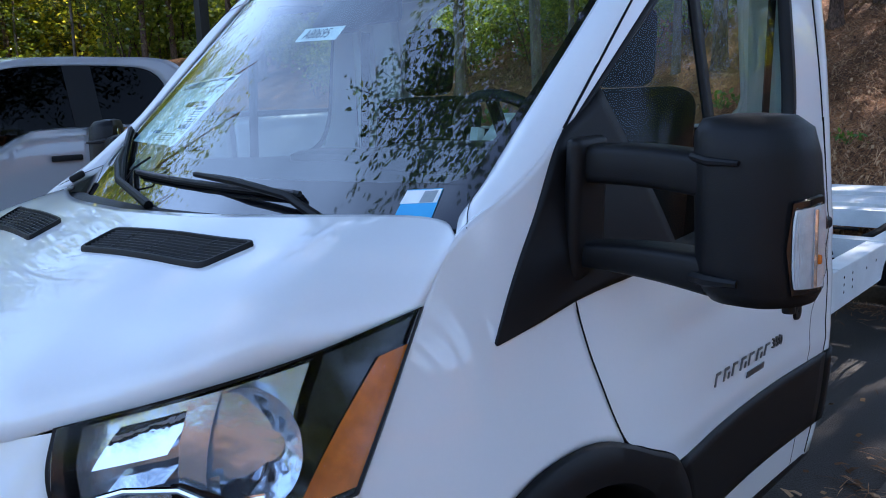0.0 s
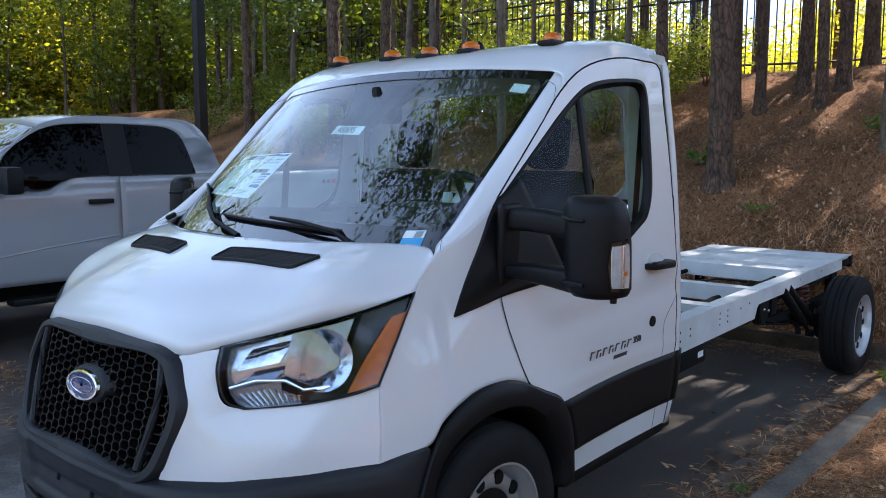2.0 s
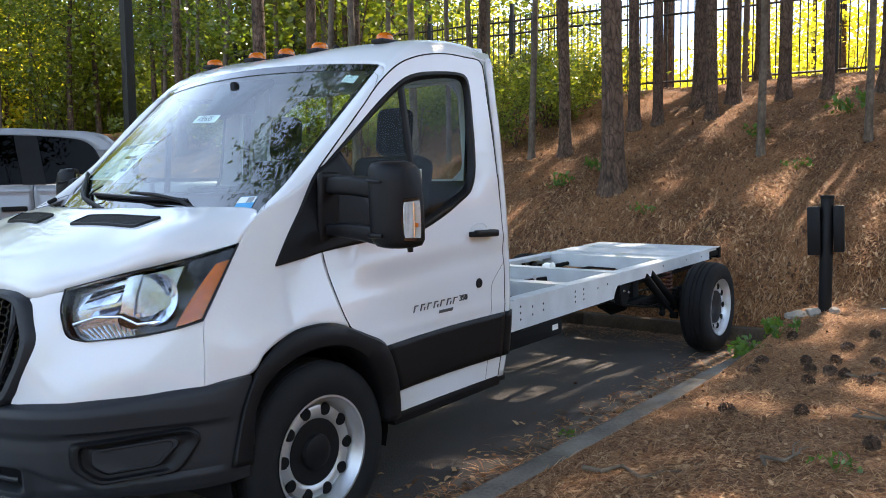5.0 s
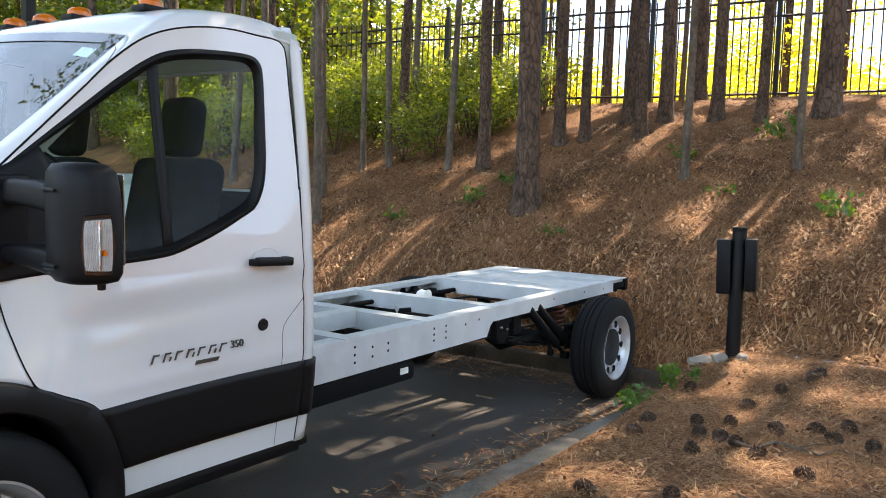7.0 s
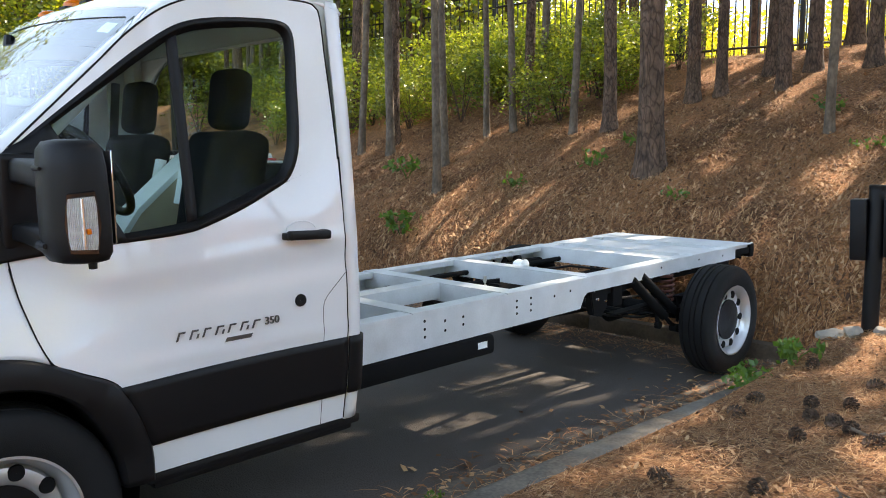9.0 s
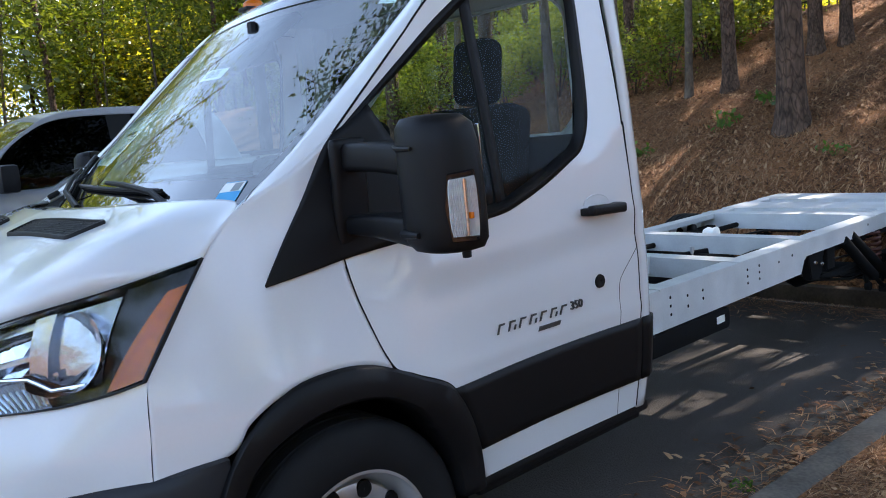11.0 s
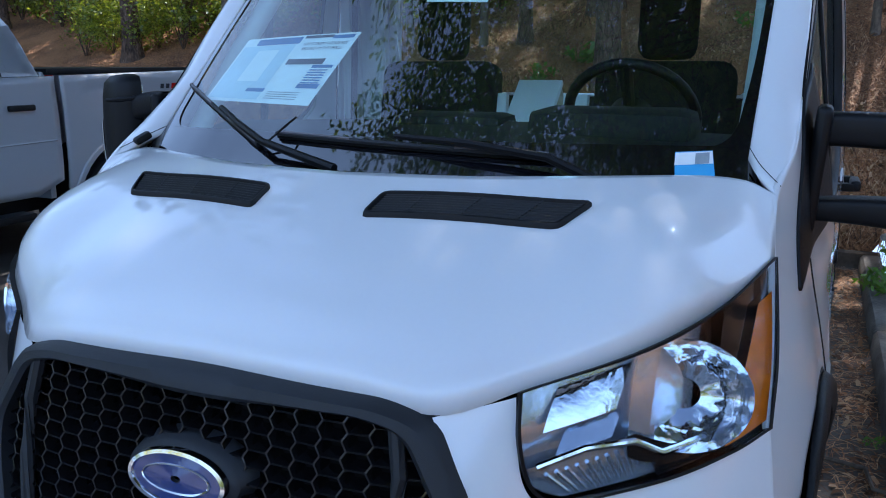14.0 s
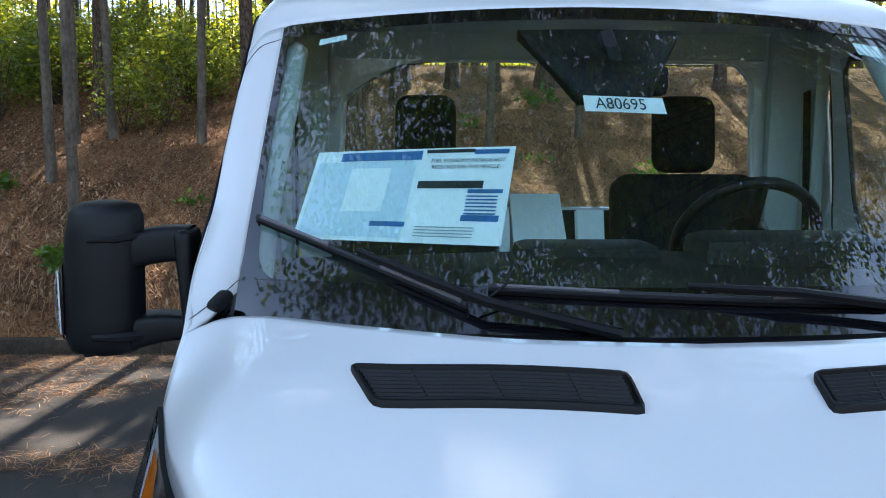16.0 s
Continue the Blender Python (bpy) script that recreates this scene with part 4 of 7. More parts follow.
for s in (1, -1):
    fix = (lambda b: b) if s > 0 else flipped
    housing = part("headlamp", fix(sheet(lens_rows(-.085), out=(.5, -1, .3))), GLOSS_BLACK, truck, "clear headlamp with black surround and amber corner")
    wall = [lens_rows(o)[0] + [r[-1] for r in lens_rows(o)][1:] + lens_rows(o)[-1][::-1][1:] + [r[0] for r in lens_rows(o)][::-1][1:-1] for o in (-.085, .0)]
    part("lamp_wall", fix(sheet(wall, closed=True)), GLOSS_BLACK, housing)
    lens = part("lens", fix(sheet(lens_rows(.010), out=(.5, -1, .3))), CLEAR, housing, "clear plastic lens")
    lens.visible_shadow = False
    edge = [lens_rows(o)[0] + [r[-1] for r in lens_rows(o)][1:] + lens_rows(o)[-1][::-1][1:] + [r[0] for r in lens_rows(o)][::-1][1:-1] for o in (.0, .011)]
    cen = sum(edge[1], Vector()) / len(edge[1])
    rim3 = [p + (cen - p).normalized() * .006 for p in edge[1]]
    part("lens_rim", fix(sheet([edge[0], edge[1], rim3], closed=True, out=(.5, -1, .3))), BLACK, housing)
    main, c, n = bowl(.55, .54, .104, .055, -.010)
    part("reflector", fix(main), REFLECTOR, housing, "bright main reflector")
    for u0, u1, v0, v1 in ((.09, .31, .64, .90), (.12, .30, .46, .60)):
        tilted = [[on_lens(u + .05 * (v - v0) / (v1 - v0), v, -.030 - .022 * (v - v0) / (v1 - v0)) for u in np.linspace(u0, u1, 9)] for v in np.linspace(v0, v1, 7)]
        part("reflector", fix(sheet(tilted, out=(.5, -1, .3))), REFLECTOR, housing)
    part("bowl_screen", fix(uv_patch(np.linspace(.35, .43, 6), np.linspace(.36, .96, 10), -.022)), SATIN, housing, "fluted bright screen beside the bowl")
    part("lamp_bezel", fix(uv_patch(np.linspace(.02, .64, 24), np.linspace(.10, .97, 16), -.055)), SATIN, housing)
    part("turn_reflector", fix(uv_patch(np.linspace(.03, .46, 12), np.linspace(.04, .42, 8), -.034)), SATIN, housing)
    part("brow", fix(tube([on_lens(.05, .44, -.012), on_lens(.20, .47, -.008), on_lens(.36, .40, -.006), on_lens(.46, .24, -.006), on_lens(.62, .20, -.008)], .006, 8)), CHROME, housing, "bright curved divider")
    for k in range(10):
        part("flute", fix(tube([on_lens(.08 + .034 * k, .08, -.036), on_lens(.08 + .034 * k, .34, -.033)], .004, 6)), SATIN, housing)
    part("inner_bezel", fix(uv_patch(np.linspace(.42, .72, 12), np.linspace(.04, .16, 6), -.012)), GLOSS_BLACK, housing)
    part("lamp_wedge", fix(sheet([[on_lens(u, lo + (hi - lo) * k / 3, -.010) for u, lo, hi in ((.335, .30, .45), (.37, .24, .44), (.42, .18, .37), (.50, .15, .27), (.58, .14, .22), (.66, .14, .21))] for k in range(4)], out=(.5, -1, .3))), GLOSS_BLACK, housing, "gloss black wedge below the bowl")
    part("amber_reflector", fix(sheet([[on_lens(.985 - (.24 - .15 * (v - .04) / .76) * (1 - k / 7), v, -.004) for k in range(8)] for v in np.linspace(.05, .80, 12)], out=(.5, -1, .3))), SIDE_AMBER, housing, "dark amber side marker")
    part("outer_bezel", fix(uv_patch(np.linspace(.70, .995, 12), np.linspace(.03, .97, 12), -.016)), GLOSS_BLACK, housing)

# mirrors
for s in (1, -1):
    fix = (lambda b: b) if s > 0 else flipped
    MX, MY, MZ = (1.235, .165, 0) if s > 0 else (1.105, .165, .02)   # the right head is drawn in on its arms
    turn = radians(0 if s > 0 else 14)
    cross = [(-.085, -.015), (-.070, -.055), (-.030, -.080), (.045, -.075), (.098, -.035), (.116, .020), (.108, .060), (.050, .055), (-.030, .020)]
    cross = [(x * math.cos(turn) - y * math.sin(turn), x * math.sin(turn) + y * math.cos(turn)) for x, y in cross]
    cr = spl(*cross, cross[0])
    rows = []
    for z, k, dx in ((1.183, .55, .02), (1.190, .82, .014), (1.212, .97, .006), (1.26, 1.0, .002), (1.36, 1.0, 0), (1.44, .975, -.004), (1.486, .91, -.008), (1.507, .72, -.012), (1.513, .3, -.012)):
        rows.append([Vector((MX + dx + p[0] * k, MY + p[1] * k, z + MZ)) for p in (cr(i / 44) for i in range(44))])
    bm = sheet(rows, closed=True)
    for ring_rows in (rows[0], rows[-1]):
        bm.faces.new([bm.verts.new(v) for v in ring_rows])
    bmesh.ops.remove_doubles(bm, verts=bm.verts, dist=1e-5)
    bmesh.ops.recalc_face_normals(bm, faces=bm.faces)
    mir = part("door_mirror", fix(bm), BLACK, truck, "large black double-arm door mirror", sharp=60)
    for zf, zm, hf, hm in ((1.425 + MZ, 1.408 + MZ, .074, .080), (1.245 + MZ, 1.232 + MZ, .050, .076)):
        rows = []
        for k in range(9):
            u = k / 8
            x, y, z, h, d = .925 + (MX - .975) * u, .135 + .015 * u, zf + (zm - zf) * u + .006 * math.sin(math.pi * u), (hf + (hm - hf) * u) / 2, .036 + .012 * u
            rows.append([Vector((x, y + d * math.copysign(abs(math.cos(a))**.45, math.cos(a)), z + h * math.copysign(abs(math.sin(a))**.45, math.sin(a)))) for a in np.linspace(0, 2 * math.pi, 24, endpoint=False)])
        arm = sheet(rows, closed=True)
        bmesh.ops.recalc_face_normals(arm, faces=arm.faces)
        part("mirror_arm", fix(arm), BLACK, mir, sharp=60)
        part("mirror_rib", fix(tube([(MX - .075, .112, zm + (.035 if zm > 1.3 else -.002)), (MX - .035, .086, zm + (.030 if zm > 1.3 else 0)), (MX + .02, .082, zm + (.028 if zm > 1.3 else 0))], .008 if zm > 1.3 else .012, 8, (1, 1, .6))), BLACK, mir)
    part("mirror_foot", fix(box((.035, .11, .285), (.925, .130, 1.335), .018, (0, 4, 0), 3)), BLACK, mir, sharp=60)

    def lamp_at(u, v, off):
        """A place on the indicator, u along the housing's outside, v up; its corners are rounded."""
        uu = .5 + (u - .5) * (1 - .16 * abs(2 * v - 1)**4)
        q, q2 = cr(LAMP[0] + (LAMP[1] - LAMP[0]) * uu), cr(LAMP[0] + (LAMP[1] - LAMP[0]) * uu + .002)
        tan = np.array(q2) - np.array(q)
        nrm = np.array((-tan[1], tan[0])) / (np.linalg.norm(tan) + 1e-9)
        if nrm @ np.array(q) < 0:
            nrm = -nrm
        return Vector((MX + q[0] + nrm[0] * off, MY + q[1] + nrm[1] * off, MZ + 1.222 + .140 * v + .010 * uu * (v - .4)))


    LAMP = [min(range(400), key=lambda i: np.linalg.norm(np.array(cr(i / 400)) - np.array(p))) / 400 for p in (((cross[3][0] + cross[4][0] * 4) / 5, (cross[3][1] + cross[4][1] * 4) / 5), cross[5])]
    bez = [[lamp_at(u, v, o) for u in np.linspace(-.08, 1.08, 15)] for v, o in ((-.07, .002), (-.05, .008), (.5, .009), (1.05, .008), (1.07, .002))]
    part("indicator_bezel", fix(sheet(bez, out=(1, -1, 0))), GLOSS_BLACK, mir)
    lamp = part("mirror_indicator", fix(sheet([[lamp_at(u, v, .022 - .010 * abs(2 * v - 1)**3 - .006 * abs(2 * u - 1)**3) for u in np.linspace(0, 1, 17)] for v in np.linspace(0, 1, 13)], out=(1, -1, 0))), CLEAR, mir, "clear indicator lens in the mirror")
    part("indicator_reflector", fix(sheet([[lamp_at(u, v, .0105 + .0028 * (i % 2)) for i, u in enumerate(np.linspace(.03, .97, 33))] for v in np.linspace(.03, .97, 9)], out=(1, -1, 0))), FROST, lamp, smooth=False)
    part("indicator_divider", fix(tube([lamp_at(.52, v, .017) for v in (.05, .5, .95)], .004, 6)), REFLECTOR, lamp)
    part("indicator_bulb", fix(box((.012, .012, .016), tuple(lamp_at(.66, .36, .014)), .004)), AMBER, lamp)
    part("mirror_button", fix(lathe([(1.164, .001), (1.166, .011), (1.182, .012), (1.200, .008)], 16, "Z", (MX + .070, MY + .018, MZ))), BLACK, mir)
    part("mirror_glass", fix(box((.16, .006, .25), (MX + .012, MY + .048, 1.355 + MZ), .002, (0, 0, 24 + math.degrees(turn)))), CHROME, mir)

# roof marker lamps and aerial
for x, y in ((-.65, .82), (-.243, .785), (0, .78), (.243, .785), (.65, .82)):
    z = roof_z(x, y) - .004
    rows = []
    for k, h in ((1.0, 0), (1.0, .012), (.92, .024), (.7, .034), (.35, .039), (.02, .040)):
        rows.append([Vector((x + .034 * k * math.cos(a), y + .05 * k * math.sin(a) + .012 * (1 - k), z + .010 + h)) for a in np.linspace(0, 2 * math.pi, 24, endpoint=False)])
    ml = part("marker_lamp", sheet(rows, closed=True, out=(0, 0, 1)), AMBER, truck, "amber roof marker lamp")
    part("marker_base", box((.078, .118, .022), (x, y, z + .004), .008), BLACK, ml)
part("aerial_base", lathe([(0, .035), (.02, .032), (.05, .016), (.06, .004)], 20, "Z", (0, 1.15, roof_z(0, 1.15) - .005)), BLACK, truck, "black aerial foot")

# wipers and washer jets
def wiper(path, blade):
    arm = tube(path, .0095, 8, [1.3] + [1] * (len(path) - 2) + [.7])
    w = part("wiper_arm", arm, BLACK, truck, "black wiper arm")
    part("wiper_blade", tube(blade, .0062, 8), BUMPER, w)
    for k in (0, len(blade) - 3):                       # pale spoiler strips on the blade
        a, b = Vector(blade[k]), Vector(blade[k + 2])
        part("blade_strip", tube([a + (b - a) * q + Vector((0, -.0035, .0045)) for q in (.06, .5, .94)], .0042, 6), STRIP_GREY, w)
    part("blade_rubber", tube([Vector(p) + Vector((0, .006, -.008)) for p in blade], .006, 6), MATT_BLACK, w)


wiper([on_screen(.50, 1.325, .015), on_screen(.40, 1.352, .035), on_screen(.22, 1.372, .040), on_screen(.03, 1.388, .03)], [on_screen(x, 1.366 + .004 * k, .018) for k, x in enumerate(np.linspace(.41, -.32, 7))])
wiper([on_screen(-.10, 1.325, .015), on_screen(-.33, 1.357, .040), on_screen(-.45, 1.395, .040), on_screen(-.56, 1.437, .03)], [on_screen(x, z, .018) for x, z in zip(np.linspace(-.36, -.775, 6), np.linspace(1.362, 1.503, 6))])
part("washer_pipe", tube([on_screen(-.34, 1.36, .02), on_screen(-.29, 1.385, .04), on_screen(-.275, 1.42, .03)], .003, 5), BLACK, truck)
part("cowl_corner", flipped(box((.030, .050, .022), (.812, -.105, 1.368), .009, (25, 0, 25))), BLACK, truck)

# model lettering: seven slanted strokes, and a number
def letters(string, size, depth=.003):
    cu = bpy.data.curves.new("text", "FONT")
    cu.body, cu.size, cu.extrude = string, size, depth
    ob = bpy.data.objects.new("text", cu)
    scene.collection.objects.link(ob)
    me = ob.to_mesh()
    bm = bmesh.new()
    bm.from_mesh(me)
    ob.to_mesh_clear()
    bpy.data.objects.remove(ob)
    return bm


def along_side(bm, y0, z0, slope):
    """Lays flat lettering on the left door, reading to the rear."""
    for v in bm.verts:
        y, z = y0 + v.co.x, z0 + v.co.y + v.co.x * slope
        v.co = Vector((side_x(y, z) + .003 + v.co.z, y, z))
    return bm


for k in range(7):                                   # plain slanted strokes, each with a thin bar
    a = k * .0475
    shapes = [[(a + .002, 0), (a + .008, 0), (a + .020, .030), (a + .014, .030)], [(a + .012, .024), (a + .036, .024), (a + .038, .030), (a + .014, .030)]]
    if k % 2:
        shapes.append([(a + .028, 0), (a + .034, 0), (a + .040, .015), (a + .034, .015)])
    for o in shapes:
        part("letter_stroke", along_side(prism(o, .003, "Z"), .553, .846, -.004), BADGE, truck, smooth=False)
part("model_number", along_side(letters("350", .040), .893, .850, -.004), BADGE, truck, smooth=False)
part("badge_bar", along_side(prism([(0, 0), (.10, 0), (.108, .014), (.008, .014)], .003, "Z"), .735, .815, -.004), BADGE, truck, smooth=False)

# wheels
def wheel(x, y, front):
    r, w = .347, .118
    prof = [(-w * .86, .215), (-w, .25), (-w * 1.0, .29), (-w * .90, .325), (-w * .80, .338), (-w * .62, .344), (-w * .60, .336), (-w * .54, .336), (-w * .52, .346), (-w * .2, r), (-w * .18, .338), (-w * .10, .338), (-w * .08, r),
            (w * .08, r), (w * .10, .338), (w * .18, .338), (w * .2, r), (w * .52, .346), (w * .54, .336), (w * .60, .336), (w * .62, .344), (w * .80, .338), (w * .90, .325), (w * 1.0, .29), (w, .25), (w * .86, .215)]
    ob = part("wheel", lathe(prof, 72), RUBBER, truck, "black road tyre on silver steel wheel")
    ob.location = (x, y, .352)
    rim = [(.105, .218), (.112, .222), (.112, .214), (.095, .206), (.085, .196), (.05, .190), (.035, .183), (.060, .176), (.067, .155), (.060, .130), (.040, .115), (.0, .110)]
    part("rim", lathe(rim, 64), STEEL, ob, "silver steel rim with round holes")
    for k in range(10):
        a = 2 * math.pi * k / 10
        c, s = math.cos(a), math.sin(a)
        part("rim_hole", lathe([(.0690, .0005), (.0690, .0225), (.060, .025)], 16, "X", (0, .162 * c, .162 * s)), MATT_BLACK, ob)
    hub = [(.030, .128), (.060, .126), (.060, .070), (.075, .065), (.08, .050), (.08, .001)] if front else [(.055, .128), (.069, .126), (.070, .100), (.074, .085), (.078, .001)]
    part("hub", lathe(hub, 32), BLACK, ob, "black wheel hub")
    part("inner_drum", lathe([(-.10, .21), (-.02, .20), (-.0, .10)], 32), MATT_BLACK, ob)
    return ob


for y, z, front in ((0, .363, True), (4.527, .270, False)):
    for x in (.87, -.87):
        o = wheel(x, y, front)
        o.location.z = z
        o.rotation_euler = (radians(-RAKE), 0, 0 if x > 0 else math.pi)
        o.scale = (1.0, 1.06, 1.06)

# ladder frame
def channel(x, y0, y1, z0, z1, flange, s):
    """A rail of C section, its web outside, with top and bottom flanges."""
    web = box((.008, y1 - y0, z1 - z0), (s * x, (y0 + y1) / 2, (z0 + z1) / 2))
    top = box((flange, y1 - y0, .008), (s * (x - flange / 2), (y0 + y1) / 2, z1))
    return join(web, top, box((flange * .6, y1 - y0, .008), (s * (x - flange * .3), (y0 + y1) / 2, z0)))


TOP = .664
for s in (1, -1):
    web = prism([(1.345, TOP), (5.25, TOP), (5.25, .575), (3.37, .575), (3.34, .555), (3.30, .487), (1.345, .475)], .010, "X", s * .612 - .005)
    rail = part("frame_rail", join(web, box((.095, 4.1, .008), (s * .567, 3.40, TOP)), box((.008, 4.1, .03), (s * .522, 3.40, TOP - .015)), box((.012, .36, .05), (s * .59, 5.40, TOP - .022))), RAIL_WHITE, truck, "white painted frame rail with bolt holes", smooth=False)
    for y, zs in ((1.40, (.50, .53, .56)), (2.03, (.54, .58, .62)), (2.17, (.55, .60)), (2.30, (.56, .60)), (2.72, (.55, .585, .62)), (2.84, (.55, .585, .62)), (3.05, (.60,)), (3.2, (.61,)), (4.2, (.63,)), (4.7, (.63,)), (5.05, (.62,))):
        for z in zs:
            part("bolt_hole", lathe([(s * .6185, .0005), (s * .6185, .008)], 10, "X", (0, y, z)), MATT_BLACK, rail, smooth=False)
for y, w in ((1.40, .10), (2.0, .10), (2.70, .11), (3.42, .10), (4.40, .13), (4.80, .36), (5.33, .34)):
    part("cross_member", join(box((1.24, w, .008), (0, y, TOP + .004)), box((1.2, .008, .10), (0, y - w / 2 + .004, TOP - .05)), box((1.2, .008, .10), (0, y + w / 2 - .004, TOP - .05))), RAIL_WHITE, truck, smooth=False)
part("centre_member", join(box((.12, 1.26, .008), (.03, 2.03, TOP + .009)), box((.008, 1.26, .09), (-.026, 2.03, TOP - .04)), box((.008, 1.26, .09), (.086, 2.03, TOP - .04))), RAIL_WHITE, truck, smooth=False)
part("rear_member", join(box((1.24, .06, .10), (0, 5.52, TOP - .05), .006), box((.10, .36, .05), (.56, 5.40, TOP - .05), .01), box((.10, .36, .05), (-.56, 5.40, TOP - .05), .01)), MATT_BLACK, truck)
# running gear below the frame
part("rear_axle", join(tube([(-.80, 4.527, .270), (.80, 4.527, .270)], .05, 14), lathe([(-.14, .02), (-.12, .10), (0, .15), (.12, .10), (.14, .02)], 24, "X", (0, 4.53, .270))), MATT_BLACK, truck, "black rear axle with differential")
part("drive_shaft", tube([(0, 1.2, .42), (0, 4.45, .28)], .04, 12), MATT_BLACK, truck)
for s in (1, -1):
    part("leaf_spring", join(*[box((.07, 1.5 - .28 * k, .012), (s * .56, 4.45, .385 - .014 * k), .003) for k in range(4)]), MATT_BLACK, truck)
    part("shock_absorber", join(tube([(s * .60, 3.98, .60), (s * .66, 4.30, .33)], .03, 12), tube([(s * .66, 4.30, .33), (s * .67, 4.36, .26)], .015, 8)), MATT_BLACK, truck)
    part("spring_hanger", box((.06, .10, .16), (s * .57, 3.72, .52), .01), MATT_BLACK, truck)
    part("spring_hanger", box((.06, .08, .14), (s * .57, 5.15, .52), .01), MATT_BLACK, truck)
    part("bump_stop", lathe([(0, .03), (.06, .045), (.12, .03)], 16, "Z", (s * .56, 4.10, .50)), BLACK, truck)
for s in (1, -1):
    part("subframe_rail", join(box((.07, 1.75, .06), (s * .545, 4.30, .555), .010), prism([(3.42, .60), (3.62, .60), (3.60, .44), (3.52, .40), (3.46, .42)], .05, "X", s * .575 - .025, .006), prism([(5.02, .60), (5.20, .60), (5.17, .42), (5.08, .42)], .05, "X", s * .575 - .025, .006)), MATT_BLACK, truck)
    part("brake_drum", lathe([(s * .66, .05), (s * .665, .135), (s * .74, .150), (s * .78, .150), (s * .785, .06)], 28, "X", (0, 4.527, .270)), MATT_BLACK, truck)
    part("spring_clamp", join(box((.11, .14, .05), (s * .56, 4.50, .30), .01), tube([(s * .52, 4.45, .22), (s * .52, 4.45, .41)], .011, 6), tube([(s * .60, 4.45, .22), (s * .60, 4.45, .41)], .011, 6), tube([(s * .60, 4.58, .22), (s * .60, 4.58, .41)], .011, 6)), BLACK, truck)
    part("brake_pipe", tube([(s * .50, 3.5, .50), (s * .45, 3.9, .44), (s * .48, 4.3, .42), (s * .62, 4.46, .40)], .008, 6), BLACK, truck)
    part("stabiliser_link", join(tube([(s * .63, 4.15, .24), (s * .60, 4.12, .50)], .014, 8), lathe([(s * .615, .001), (s * .615, .026), (s * .645, .026), (s * .645, .001)], 14, "X", (0, 4.15, .25))), MATT_BLACK, truck)
SPRING_RED = material("bump_stop_rubber", (0.10, 0.03, 0.02), .6, vary=.2)
for s in (1, -1):
    coil = [(s * .60 + .045 * math.cos(a), 4.30 + .045 * math.sin(a), .40 + .17 * a / 31.4) for a in np.linspace(0, 31.4, 80)]
    part("coil_spring", tube(coil, .009, 6), SPRING_RED, truck, "dull red coil around the bump stop")
    part("damper", join(tube([(s * .61, 3.86, .585), (s * .655, 4.18, .31)], .032, 14), tube([(s * .655, 4.18, .31), (s * .67, 4.28, .225)], .014, 8), lathe([(s * .645, .001), (s * .645, .028), (s * .70, .028), (s * .70, .001)], 16, "X", (0, 4.29, .215))), MATT_BLACK, truck, "black gas damper")
    part("shackle", join(box((.012, .05, .17), (s * .60, 5.12, .44), .004), box((.012, .05, .17), (s * .535, 5.12, .44), .004), tube([(s * .52, 5.12, .37), (s * .615, 5.12, .37)], .014, 8)), MATT_BLACK, truck)
    for y, z in ((3.54, .43), (5.14, .37)):
        part("spring_eye", lathe([(s * .525, .018), (s * .525, .032), (s * .595, .032), (s * .595, .018)], 16, "X", (0, y, z)), MATT_BLACK, truck)
    part("backing_plate", lathe([(s * .735, .06), (s * .74, .165), (s * .755, .17), (s * .76, .10)], 28, "X", (0, 4.527, .270)), BLACK, truck)
    part("brake_caliper", box((.07, .13, .10), (s * .72, 4.40, .34), .02, (20, 0, 0)), BLACK, truck)
    part("brake_cable", tube([(s * .44, 3.45, .47), (s * .50, 3.75, .36), (s * .56, 4.05, .31), (s * .66, 4.38, .33)], .009, 6), BLACK, truck)
    part("axle_bracket", prism([(4.44, .20), (4.61, .20), (4.63, .27), (4.58, .33), (4.46, .33), (4.42, .27)], .03, "X", s * .655, .004), MATT_BLACK, truck)
    for y, z in ((3.47, .52), (3.55, .50), (5.06, .50), (5.14, .52)):
        part("bracket_bolt", lathe([(s * .624, .001), (s * .626, .010), (s * .617, .012)], 8, "X", (0, y, z)), CHROME, truck)
part("stabiliser_bar", tube([(-.63, 4.15, .27), (-.55, 4.28, .28), (.55, 4.28, .28), (.63, 4.15, .27)], .016, 8), MATT_BLACK, truck)
part("silencer", tube([(-.28, 2.9, .44), (-.28, 3.0, .44), (-.28, 3.9, .44), (-.28, 4.0, .44)], .10, 16, (.6, 1, 1, .6)), MATT_BLACK, truck, "dark exhaust silencer")
part("wiring_loom", tube([(.40, 1.5, .60), (.36, 2.1, .57), (.41, 2.7, .60), (.33, 3.3, .585), (.40, 4.0, .60), (.35, 4.9, .59)], .022, 8), MATT_BLACK, truck)
part("wiring_loom", tube([(-.38, 1.5, .60), (-.33, 2.3, .58), (-.40, 3.1, .60), (-.35, 4.2, .59), (-.3, 5.2, .60)], .018, 8), MATT_BLACK, truck)
part("rear_clutter", join(box((.16, .10, .07), (.30, 5.36, .585), .012), tube([(.52, 5.30, .60), (.56, 5.44, .56), (.50, 5.56, .58)], .012, 6), tube([(.2, 5.2, .60), (.34, 5.4, .57), (.52, 5.5, .59)], .014, 6)), MATT_BLACK, truck)
part("fuel_tank", box((.40, 1.05, .11), (.42, 2.02, .415), .03), MATT_BLACK, truck, "black plastic tank under the frame")
part("tank_label", box((.002, .07, .035), (.622, 2.44, .425)), PAPER, truck, smooth=False)
